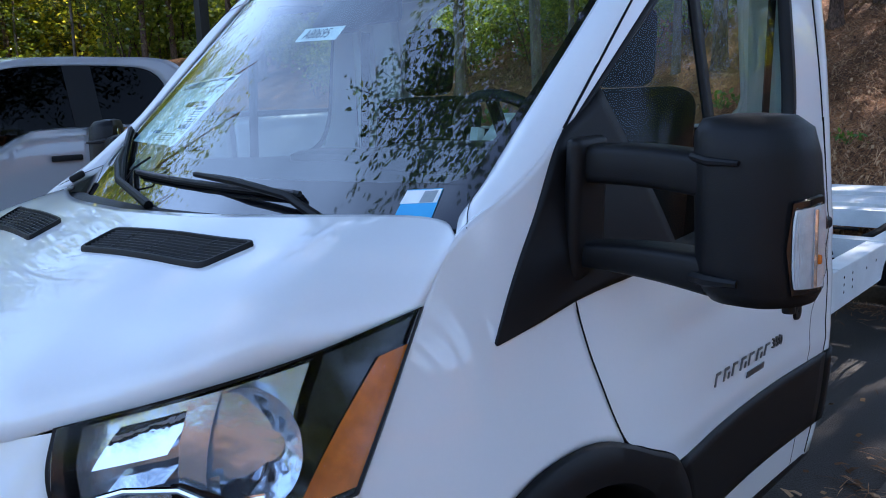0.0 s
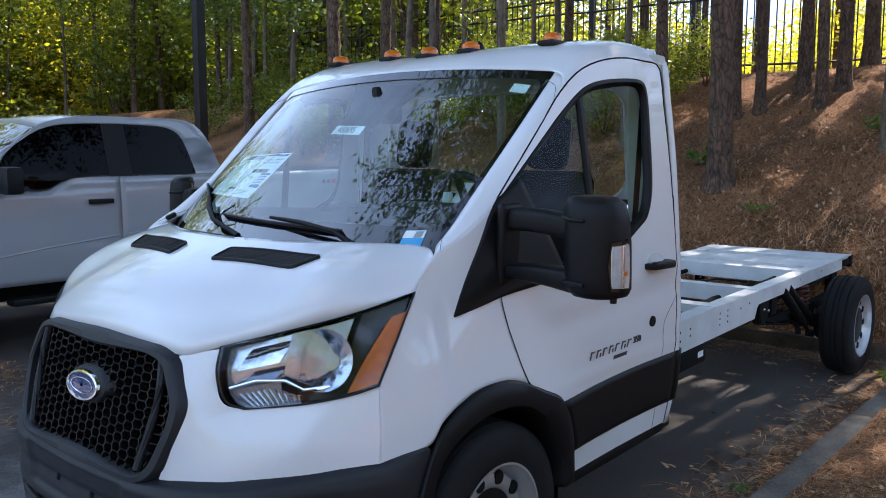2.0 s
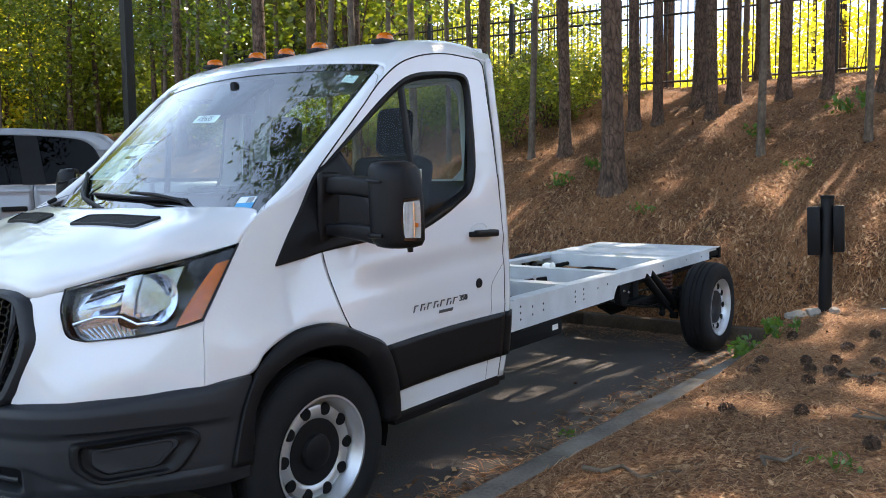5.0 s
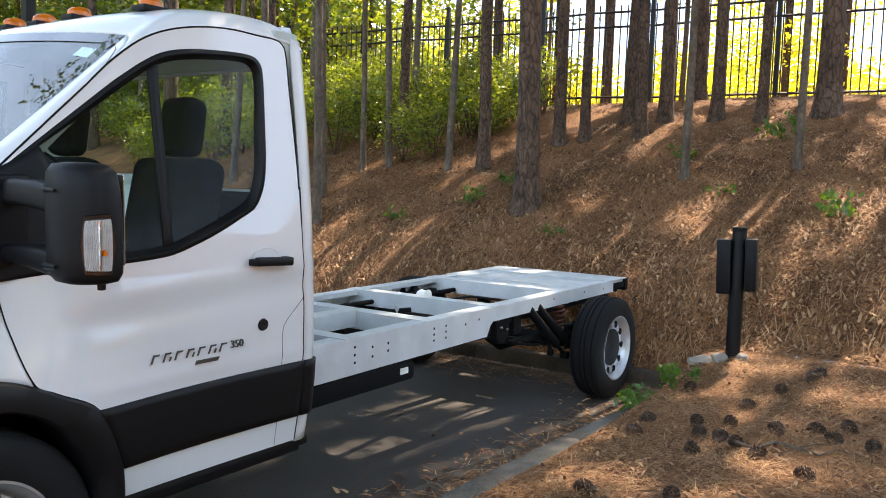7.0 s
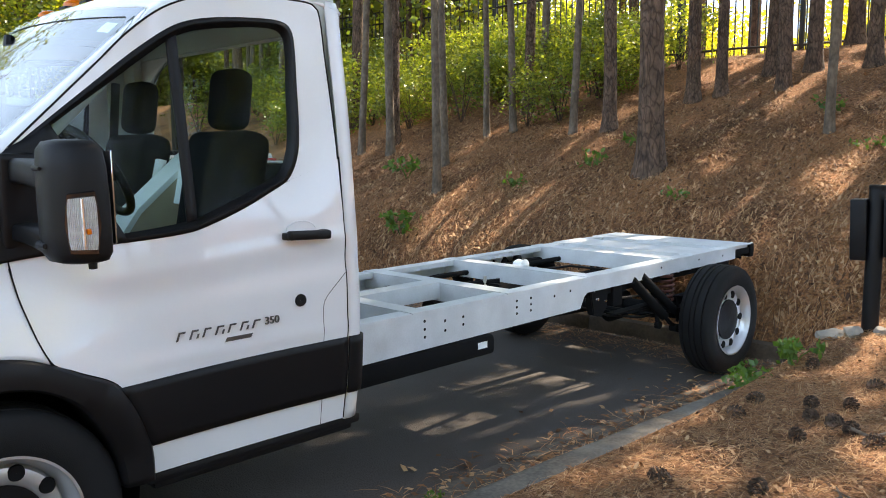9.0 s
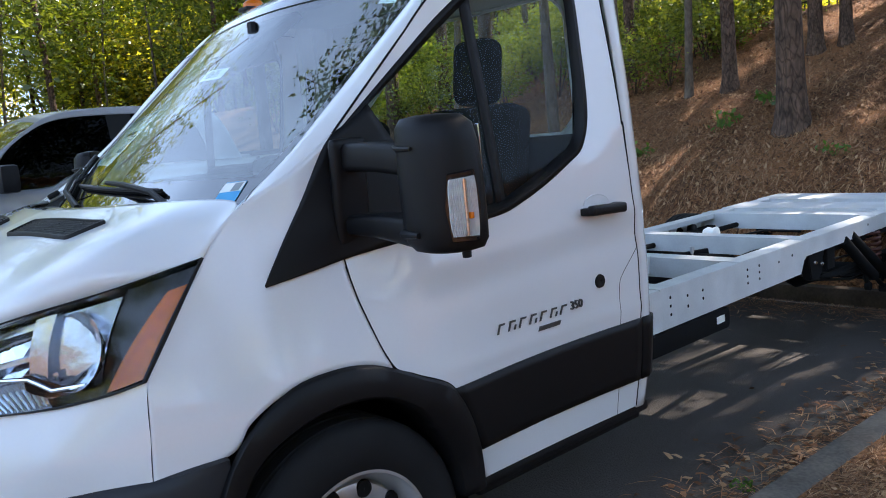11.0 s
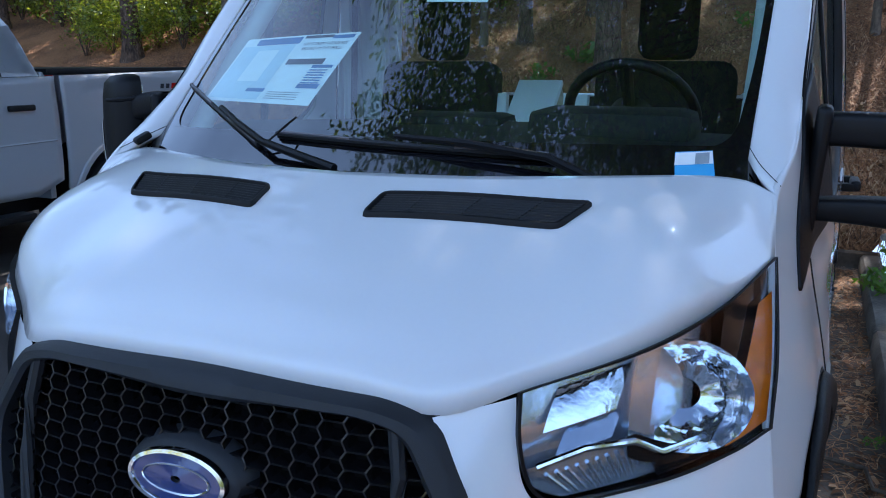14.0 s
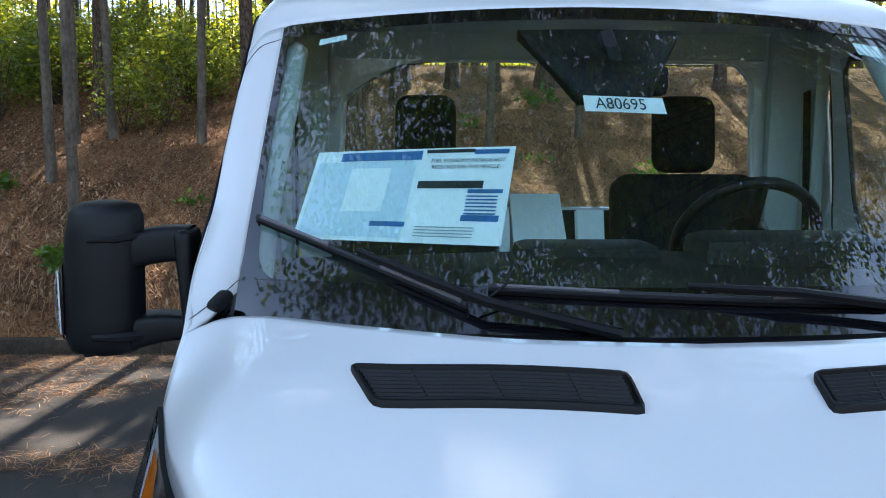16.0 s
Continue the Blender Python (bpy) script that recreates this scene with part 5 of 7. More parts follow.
part("brake_hose", tube([(-.45, 3.55, TOP - .05), (-.25, 3.72, TOP - .03), (-.05, 3.70, TOP - .06), (.12, 3.86, TOP - .03), (.3, 3.98, TOP - .05)], .008, 8), BLACK, truck)
part("wrapped_connector", lathe([(-.05, .002), (-.045, .03), (-.02, .042), (.01, .036), (.04, .045), (.055, .02), (.06, .002)], 16, "X", (-.12, 3.62, TOP - .02)), PAPER, truck, "white wrapped connector on the wiring")
part("valve_cap", lathe([(.60, .001), (.60, .014), (.675, .012), (.678, .001)], 12, "Z", (.14, 2.98, 0)), STEEL, truck)
part("valve_block", join(box((.10, .12, .05), (.10, 2.95, .60), .008), box((.14, .03, .05), (.18, 3.0, .61), .006), tube([(.05, 2.9, .62), (.2, 3.05, .64)], .02, 8)), MATT_BLACK, truck)
part("gearbox", box((.50, 1.2, .30), (0, 1.0, .45), .06), MATT_BLACK, truck)
part("engine_tray", box((1.1, 1.0, .03), (0, -.3, .36), .01), MATT_BLACK, truck)
part("cab_floor", box((1.86, 1.10, .05), (0, .78, .50), .01), MATT_BLACK, truck)

# cab inside
part("bulkhead", box((1.72, .05, .85), (0, -.02, .92), .01), MATT_BLACK, truck)
rows = []
for x in np.linspace(-.86, .86, 25):
    rows.append([Vector((x, screen_y(x, 1.33) - .02, 1.30)), Vector((x, .02 + .05 * x * x, 1.345)), Vector((x, .20, 1.385 - .03 * abs(x))), Vector((x, .34, 1.405 - .03 * abs(x))), Vector((x, .40, 1.37)), Vector((x, .42, 1.15)), Vector((x, .30, .85))])
part("dashboard", sheet(rows, out=(0, .2, 1)), DASH, truck, "black moulded dashboard", solid=0.01)
part("instrument_hood", join(box((.44, .20, .12), (.42, .33, 1.385), .045), box((.34, .16, .09), (-.05, .35, 1.375), .03)), DASH, truck)
tilt = pose(.42, .56, 1.40, -58, 0, 0)
rim_pts = [tilt @ Vector((.185 * math.cos(a), .185 * math.sin(a), 0)) for a in np.linspace(0, 2 * math.pi, 33)]
sw = part("steering_wheel", tube(rim_pts, .016, 10, cap=False), BLACK, truck, "black steering wheel")
part("wheel_hub", join(*[tube([tilt @ Vector((0, 0, -.02)), tilt @ Vector((.18 * math.cos(a), .18 * math.sin(a), 0))], .018, 8) for a in (0.1, math.pi - .1, -math.pi / 2)], tube([tilt @ Vector((0, 0, -.03)), tilt @ Vector((0, 0, .015))], .065, 18)), BLACK, sw)
for x, w in ((.42, .50), (-.43, .50)):
    seat = part("seat", join(box((w, .50, .16), (x, .78, .90), .05, (4, 0, 0), 3)), SEAT, truck, "black cloth seat with headrest")
    part("backrest", box((w * .96, .15, .62), (x, 1.06, 1.24), .07, (-12, 0, 0), 5), SEAT, seat)
    part("headrest", box((.20, .12, .25), (x, 1.135, 1.675), .058, (-8, 0, 0), 5), SEAT, seat)
    part("seat_base", box((w * .8, .40, .32), (x, .80, .66), .03), MATT_BLACK, seat)
part("headliner", box((1.5, .44, .02), (0, 1.09, 2.03), .008), TRIM, truck)
for s in (1, -1):
    part("pillar_trim", (lambda b: b if s > 0 else flipped(b))(tube([(.785, .06, 1.33), (.785, .33, 1.60), (.775, .64, 1.89)], .032, 10)), TRIM, truck)
    part("rear_trim", (lambda b: b if s > 0 else flipped(b))(join(box((.16, .05, 1.1), (.84, 1.29, 1.50), .02), box((.05, .10, 1.2), (.90, 1.23, 1.45), .02))), TRIM, truck)
    part("seat_belt", (lambda b: b if s > 0 else flipped(b))(box((.004, .045, .95), (.86, 1.16, 1.35), 0, (-6, 0, 0))), MATT_BLACK, truck)
part("rear_trim", box((1.6, .03, .50), (0, 1.31, 1.16), .01), DASH, truck)
part("rear_trim", box((1.5, .03, .10), (0, 1.31, 1.98), .01), TRIM, truck)
part("interior_mirror", join(box((.25, .03, .075), (.03, .42, 1.805), .02), tube([(.03, .41, 1.83), (0, .43, 1.92)], .02, 8)), BLACK, truck, "black rear-view mirror")
part("sensor_cover", sheet([[on_screen(x * k, z, -.02) for x in (-.17, -.06, .06, .17)] for z, k in ((1.78, .5), (1.86, .8), (1.95, 1.2))], out=(0, -1, 1)), BLACK, truck, solid=0.03)

# ---- the ground: car park, kerbs, bank ----
KERB_X, BACK_Y = 1.285, 5.02


def bank(x, y):
    """The height of the ground at (x, y)."""
    n = 0.05 * noise.noise((x * 0.9, y * 0.9, 0.3)) + 0.018 * noise.noise((x * 4.1, y * 4.1, 2.0))
    d = y - (BACK_Y + 0.14)
    if x > KERB_X + 0.15:
        e = x - KERB_X - 0.15
        low = 0.122 + 0.05 * (1 - math.exp(-e * 1.6)) + 0.02 * e + 0.21 * min(1.0, max(0.0, (y - 2.4) / 2.7))**2
        n *= min(1.0, e * 2.5)
        if d > 0:
            k = min(1.0, d / 0.5)
            return low * (1 - k) + k * max(low, rise(d)) + n * (.6 * (1 - k) + k * min(1, d))
        return low + n * 0.6
    if d > 0:
        return rise(d) + n * min(1.0, d * 1.5)
    return 0.0


def rise(d):
    z = 0.125 + 0.55 * (1 - math.exp(-d / 0.6)) + 0.40 * d
    if d > 5.2:
        z = 0.125 + 0.55 + 0.40 * (5.2 + 0.8 * (1 - math.exp(-(d - 5.2) / 0.8))) - 0.10 * min(max(0.0, d - 6.4), 12)
    return z


def axis(lo, hi, fine_lo, fine_hi, step, grow=1.22):
    a = list(np.arange(fine_lo, fine_hi + 1e-6, step))
    s = step
    while a[-1] < hi:
        s *= grow
        a.append(min(hi, a[-1] + s))
    s = step
    while a[0] > lo:
        s *= grow
        a.insert(0, max(lo, a[0] - s))
    return a


xs = axis(-400, 400, -8, 8, 0.14)
ys = axis(-400, 400, BACK_Y + 0.14, 13, 0.14)
hill_rows = [[Vector((x, y, bank(x, y + 1e-4))) for x in xs] for y in ys if y >= BACK_Y + 0.139]
hill = part("bank", sheet(hill_rows, out=(0, 0, 1)), STRAW)
tagged(hill, "bank covered with brown pine straw under the trees", "ground", kind="structure")
xr = [x for x in axis(KERB_X + .15, 400, KERB_X + .15, 7, 0.12)]
yr = [y for y in axis(-400, BACK_Y + .14, -3, BACK_Y + .14, 0.12)]
side_rows = [[Vector((x, y, bank(x + 1e-4, min(y, BACK_Y + .139)))) for x in xr] for y in yr]
verge = part("verge", sheet(side_rows, out=(0, 0, 1)), STRAW)
tagged(verge, "verge strewn with pine straw beside the kerb", "ground", kind="structure")
lot = part("car_park", sheet([[Vector((x, y, 0.012 * noise.noise((x * .3, y * .3, 5)) if abs(x) < 30 and abs(y) < 30 else 0)) for x in axis(-400, KERB_X - .30, -8, KERB_X - .30, .3)] for y in axis(-400, BACK_Y, -8, BACK_Y, .3)], out=(0, 0, 1)), ASPHALT)
tagged(lot, "worn dark asphalt of the car park", "asphalt", kind="structure")
# kerbs: stones of two metres, with a gutter before them
kerb = thing("kerb", "grey weathered concrete kerb with gutter along the verge", "kerb", kind="structure")
def kerb_bm(length):
    prof = [(-.002, -.05), (.012, .105), (.03, .128), (.125, .132), (.15, .12), (.15, -.05)]
    n = max(2, int(length / .25))
    return sheet([[Vector((a, length * k / n - .004 * (k == n), z + .004 * noise.noise((a * 9, k * 1.7, 1)))) for a, z in prof] for k in range(n + 1)], out=(-1, 0, 1))
for k in range(-6, 3):
    q = part("kerb_stone", kerb_bm(1.995), CONCRETE, kerb, solid=0.02)
    q.location = (KERB_X, BACK_Y - 2 * (k + 1) if k >= 0 else BACK_Y - 2 * (k + 1) - 18, 0)
    if k < 0:
        q.location.y = BACK_Y - 6 - 2 * (k + 7)
for k in range(16):
    q = part("kerb_stone", kerb_bm(1.995), SOILED, kerb, solid=0.02)
    q.rotation_euler.z = math.radians(90)
    q.location = (KERB_X + .15 - 2 * k, BACK_Y, 0)
part("gutter", sheet([[Vector((x, y, z)) for x, z in ((KERB_X - .30, .012), (KERB_X - .10, .004), (KERB_X + .01, .012))] for y in np.arange(-14, BACK_Y + .05, .5)], out=(0, 0, 1)), GUTTER, kerb)

# ---- trees ----
def leaves(count, spread, size, centre=(0, 0, 0), seed=1, flat=0.5, clumps=14, tight=(.18, .42)):
    """Many small leaves in uneven clumps."""
    rnd = random.Random(seed)
    cs = []
    for _ in range(clumps):
        while True:
            p = Vector((rnd.uniform(-1, 1), rnd.uniform(-1, 1), rnd.uniform(-1, 1)))
            if p.length < 1:
                break
        cs.append((Vector((p.x * spread[0], p.y * spread[1], p.z * spread[2])) + Vector(centre), rnd.uniform(*tight) * min(spread)))
    v, f = [], []
    for _ in range(count):
        c, r = rnd.choice(cs)
        p = c + Vector((rnd.gauss(0, r), rnd.gauss(0, r), rnd.gauss(0, r * .6)))
        a = Vector((rnd.gauss(0, 1), rnd.gauss(0, 1), rnd.gauss(0, flat))).normalized()
        b = a.cross(Vector((rnd.gauss(0, 1), rnd.gauss(0, 1), rnd.gauss(0, 1)))).normalized()
        s = size * rnd.uniform(.6, 1.3)
        i = len(v)
        v += [p, p + a * s * .5 + b * s * .28, p + a * s, p + a * s * .5 - b * s * .28]
        f.append((i, i + 1, i + 2, i + 3))
    me = bpy.data.meshes.new("crown")
    me.from_pydata(v, [], f)
    return me


def trunk_bm(height, r0, bend=0.3, seed=1, limbs=6, from_h=0.5, limb_len=1.6):
    rnd = random.Random(seed)
    n = 14
    ks = [0, .08, .16, .28, .45, .7] + list(range(1, n + 1))
    path = [Vector((bend * math.sin(k / n * 2.2 + seed) * k / n, bend * math.cos(k / n * 1.7 + seed * 2) * k / n - bend * math.cos(seed * 2) * k / n, height * k / n - .15)) for k in ks]
    for k, p in zip(ks, path):
        if k >= 2:
            p.x += .02 * rnd.uniform(-1, 1)
    bms = [tube(path, r0, 14, [2.1, 1.75, 1.45, 1.22, 1.10, 1.03] + [1 - .72 * (k - 1) / n for k in range(1, n + 1)])]
    path = path[5:]
    for _ in range(limbs):
        k = int(n * rnd.uniform(from_h, .98))
        a = rnd.uniform(0, 6.28)
        L = limb_len * rnd.uniform(.5, 1.2)
        p = path[min(k, n)]
        bms.append(tube([p, p + Vector((math.cos(a) * L * .5, math.sin(a) * L * .5, L * .25)), p + Vector((math.cos(a) * L, math.sin(a) * L, L * .38))], r0 * .3 * (1 - .6 * k / n), 6, (1, .7, .3)))
    return join(*bms)


def tree_model(name, label, height, r0, bark, leaf_mat, crowns, seed, bend=.3, limbs=6, from_h=.5, limb_len=1.6):
    t = thing(name, label, "tree", group="trees on the bank")
    part("trunk", trunk_bm(height, r0, bend, seed, limbs, from_h, limb_len), bark, t)
    for k, (count, spread, size, centre, clumps, *tight) in enumerate(crowns):
        me = leaves(count, spread, size, centre, seed * 7 + k, .5, clumps, tight or (.18, .42))
        me.materials.append(leaf_mat)
        c = new("crown", me)
        c.parent = t
    return t


def plant(model, x, y, turn, size=1.0, z=None, lean=0.0):
    return copy_thing(model, pose(x, y, bank(x, y) if z is None else z, lean * math.cos(turn), lean * math.sin(turn), turn) @ Matrix.Diagonal((size, size, size, 1)))


pine = tree_model("pine_tree", "tall pine with bare scaly brown trunk", 15, .098, BARK, LEAF_DARK, [(8200, (2.9, 2.9, 2.6), .14, (0, 0, 11.8), 74, .035, .075)], 3, .25, 10, .6, 2.0)
slim = tree_model("slim_tree", "slender young tree with green leaves", 8.5, .055, PALE_BARK, LEAF, [(1500, (1.3, 1.3, 2.2), .13, (0, 0, 5.6), 22), (350, (.9, .9, 1.2), .11, (0, 0, 2.4), 9)], 5, .5, 10, .25, 1.1)
broad = tree_model("broadleaf_tree", "leafy broadleaf tree with sunlight put into its leaf colour", 10, .10, BARK, LEAF_SUNLIT, [(4200, (2.3, 2.3, 3.6), .19, (0, 0, 5.6), 44)], 8, .4, 10, .25, 1.8)
wood = tree_model("wood_tree", "dense green tree in the shade of the wood", 11, .10, BARK, LEAF_MID, [(4600, (2.2, 2.2, 4.2), .17, (0, 0, 5.6), 46)], 18, .5, 10, .25, 1.8)
knotty = tree_model("knotty_tree", "thin knotty grey-brown young tree", 9, .062, PALE_BARK, LEAF, [(700, (1.3, 1.3, 2.0), .12, (0, 0, 7.0), 18), (130, (.8, .8, 1.2), .10, (0, 0, 3.4), 8)], 6, .22, 7, .45, 1.2)
bush = thing("bush", "sunlit green bush at the edge of the wood", "bush", group="bushes")
part("stem", join(*[tube([(0, 0, -.1), (.3 * math.cos(a), .3 * math.sin(a), .9), (.6 * math.cos(a), .6 * math.sin(a), 1.6)], .02, 5, (1, .8, .4)) for a in (0, 1.3, 2.6, 3.9, 5.2)]), BARK, bush)
me = leaves(1300, (1.1, 1.1, 1.0), .13, (0, 0, 1.2), 91, clumps=18)
me.materials.append(LEAF_MID)
new("crown", me).parent = bush

# a lit copy of the bush: sunlight is painted into its leaves
sunny = thing("sunlit_bush", "bush with full sun put into its bright yellow-green leaf colour", "bush", group="bushes")
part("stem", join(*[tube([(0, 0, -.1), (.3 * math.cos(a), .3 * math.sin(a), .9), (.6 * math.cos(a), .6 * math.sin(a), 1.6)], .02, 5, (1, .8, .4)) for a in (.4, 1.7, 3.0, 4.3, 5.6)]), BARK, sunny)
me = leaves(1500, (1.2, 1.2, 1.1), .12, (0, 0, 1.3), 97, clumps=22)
me.materials.append(LEAF_SUNLIT)
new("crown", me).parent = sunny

TREES = [("p", -1.14, 6.86, 1.25), ("p", -2.42, 7.98, .80), ("k", -3.75, 6.32, .85), ("k", -4.3, 7.8, .7), ("k", -3.95, 7.95, .8), ("p", -4.4, 8.8, .75), ("k", -2.95, 7.95, .8), ("p", -1.82, 8.9, .8),
         ("p", -1.55, 9.1, .7), ("p", -.79, 9.15, .75), ("p", -1.23, 9.8, .85), ("p", -.73, 9.85, .9), ("k", .30, 7.75, .75), ("p", -.05, 9.9, .85), ("k", 1.37, 8.1, .7), ("p", 1.27, 10.0, 1.35), ("p", .53, 9.85, .7),
         ("k", -4.2, 6.9, .8), ("p", -6.0, 7.6, .8), ("k", -6.35, 7.25, .9), ("p", -8.3, 7.6, 1.2), ("p", -7.9, 8.4, 1.0), ("k", -5.75, 7.3, 1.0), ("s", -9.5, 8.6, 1.0), ("s", -11.5, 9.2, 1.1), ("p", -12.4, 8.8, 1.0), ("s", -14.0, 10.0, 1.1), ("p", 2.6, 10.6, .9), ("p", 3.6, 9.8, .8)]
rnd = random.Random(4)
models = {"p": pine, "s": slim, "b": broad, "k": knotty}
for kind, x, y, size in TREES:
    plant(models[kind], x, y, rnd.uniform(0, 360), size, None, 0.8 if kind == "p" else 2.6)
for k in range(44):
    x = rnd.uniform(-26, 10)
    y = rnd.uniform(10.3, 17)
    plant(rnd.choice((pine, pine, slim, knotty)), x, y, rnd.uniform(0, 360), rnd.uniform(.7, 1.1))
for k in range(9):
    x, y = -6 + 13 * (k + rnd.random()) / 9, rnd.uniform(12.3, 18)
    plant(pine, x, y, rnd.uniform(0, 360), rnd.uniform(.65, .85))
for k in range(44):
    x, y = rnd.uniform(-44, -9), rnd.uniform(11, 24)
    plant(bush, x, y, rnd.uniform(0, 360), rnd.uniform(1.2, 2.4))
for k in range(52):
    x, y = rnd.uniform(-46, 26), rnd.uniform(25, 40)
    if -22 < x < -11 and k % 3:
        continue
    if x > -14:
        if k % 3:
            continue
        y += 14
    plant(broad if x > -26 or k % 3 == 0 else wood, x, y, rnd.uniform(0, 360), rnd.uniform(.7, 1.2))
for k in range(56):
    x, y = rnd.uniform(-36, -13), rnd.uniform(9.5, 20)
    plant(rnd.choice((slim, wood, slim, wood)), x, y, rnd.uniform(0, 360), rnd.uniform(.7, 1.0))
for k in range(70):
    x, y = rnd.uniform(-30, 14), rnd.uniform(12.5, 19)
    if -16 < x < 9:
        continue
    plant(bush, x, y, rnd.uniform(0, 360), rnd.uniform(.6, 1.2))
for k in range(22):
    x, y = rnd.uniform(-15, -6), rnd.uniform(8.0, 12)
    plant(bush, x, y, rnd.uniform(0, 360), rnd.uniform(.3, .6))
for k in range(96):                                  # undergrowth beyond the fence, its sunshine put into the leaf colour
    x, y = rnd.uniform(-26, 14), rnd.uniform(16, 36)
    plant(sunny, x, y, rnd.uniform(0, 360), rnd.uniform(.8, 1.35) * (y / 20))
for k in range(34):                                  # the wood beyond the pickups
    x, y = rnd.uniform(-52, -24), rnd.uniform(-6, 13)
    plant(rnd.choice((wood, wood, slim, broad)), x, y, rnd.uniform(0, 360), rnd.uniform(.8, 1.15), 0 if y < BACK_Y else None)
for k in range(14):                                  # taller trees standing out of it
    x, y = rnd.uniform(-36, -23), rnd.uniform(-9, 12)
    plant(wood, x, y, rnd.uniform(0, 360), rnd.uniform(1.45, 1.8), 0 if y < BACK_Y else None)
for k in range(26):                                  # the wood beside the verge
    x, y = rnd.uniform(13, 26), rnd.uniform(-16, 14)
    plant(rnd.choice((wood, wood, pine)), x, y, rnd.uniform(0, 360), rnd.uniform(.75, 1.05))
for k in range(14):
    x, y = rnd.uniform(-9, -3.6), rnd.uniform(8.8, 11.4)
    plant(bush, x, y, rnd.uniform(0, 360), rnd.uniform(.25, .5))
for k in range(40):
    a = rnd.uniform(math.radians(150), math.radians(380))
    r = rnd.uniform(30, 46)
    plant(broad, r * math.cos(a), r * math.sin(a), rnd.uniform(0, 360), rnd.uniform(.9, 1.3), 0)
for k in range(64):
    a = rnd.uniform(math.radians(150), math.radians(380))
    r = rnd.uniform(27, 36)
    plant(bush, r * math.cos(a), r * math.sin(a), rnd.uniform(0, 360), rnd.uniform(1.3, 2.1), 0)
for k in range(46):                                  # low green shrubs on the bank behind the pickup
    x, y = rnd.uniform(-11, -2.6), rnd.uniform(7.6, 10.8)
    plant(bush, x, y, rnd.uniform(0, 360), rnd.uniform(.28, .5))
for ob, at in ((pine, (-9.5, 12.5)), (slim, (-7.2, 9.8)), (broad, (-4, 27)), (wood, (-9, 18)), (bush, (-12.5, 13.5)), (sunny, (-6, 17)), (knotty, (-5.4, 10.4))):
    ob.matrix_basis = pose(at[0], at[1], bank(*at))

# the broad tree on the verge, whose limbs reach over the truck
oak = thing("oak_tree", "spreading oak with limbs reaching over the car park", "tree", group="trees on the bank")
part("trunk", trunk_bm(9.0, .20, .4, 21, 4, .5, 2.5), BARK, oak)
rnd2 = random.Random(9)
limbs, v, f = [], [], []
for k in range(91):
    h = rnd2.uniform(4.3, 6.2)
    if k < 10:                                       # limbs towards the verge
        a, L = math.radians(rnd2.uniform(190, 235)), rnd2.uniform(3, 6.5)
        tx, ty = L * math.cos(a), L * math.sin(a)
    else:                                            # limbs over the truck; the crown ends in a slanting line beyond it
        wx = rnd2.uniform(-3.5, 3.2)
        wy = rnd2.uniform(max(-1.4, .1 - .62 * (wx + 3.5)), 2.5)
        if k > 77:                                   # unseen limbs over its rear frame, added to keep the sun off the bonnet
            wx, wy = rnd2.uniform(-1.6, 1.6), rnd2.uniform(3.0, 5.4)
        tx, ty = wx - 5.2, wy - 2.2
    L = math.hypot(tx, ty)
    end = h + 1.1 + rnd2.uniform(-.6, .5)
    at = spl((0, 0, h), (.35 * tx, .35 * ty, h + .9), (.7 * tx, .7 * ty, h + 1.3), (tx, ty, end))
    limbs.append(tube([at(q / 8) for q in range(9)], .016, 5, [1 - .10 * q for q in range(9)]))
    for m in range(24):                                  # twigs with leaves along both sides, hanging a little
        p0 = Vector(at(rnd2.uniform(max(.3, 1 - 2.2 / L), 1.0)))
        b = rnd2.uniform(0, 6.283)
        t_len = rnd2.uniform(.4, 1.0)
        d = Vector((math.cos(b), math.sin(b), rnd2.uniform(-.45, .25))).normalized()
        p1, p2 = p0 + d * t_len * .5, p0 + d * t_len + Vector((0, 0, -.12 * t_len))
        limbs.append(tube([p0, p1, p2], .006, 4, (1, .7, .3)))
        for q in range(int(48 * t_len)):
            w = rnd2.uniform(.1, 1.05)
            c = p0 + (p1 - p0) * 2 * w if w < .5 else p1 + (p2 - p1) * (2 * w - 1)
            c = c + Vector((rnd2.gauss(0, .09), rnd2.gauss(0, .09), rnd2.gauss(-.02, .06)))
            e = (d + Vector((rnd2.gauss(0, .8), rnd2.gauss(0, .8), rnd2.gauss(-.2, .4)))).normalized()
            g = e.cross(Vector((rnd2.gauss(0, .4), rnd2.gauss(0, .4), 1))).normalized()
            z0 = rnd2.uniform(.05, .10)
            i = len(v)
            v += [c, c + e * z0 * .45 + g * z0 * .24, c + e * z0, c + e * z0 * .45 - g * z0 * .24]
            f.append((i, i + 1, i + 2, i + 3))
part("limb", join(*limbs), BARK, oak)
me = bpy.data.meshes.new("crown")
me.from_pydata(v, [], f)
me.materials.append(LEAF_OAK)
new("crown", me).parent = oak
oak.matrix_basis = pose(5.2, 2.2, bank(5.2, 2.2))

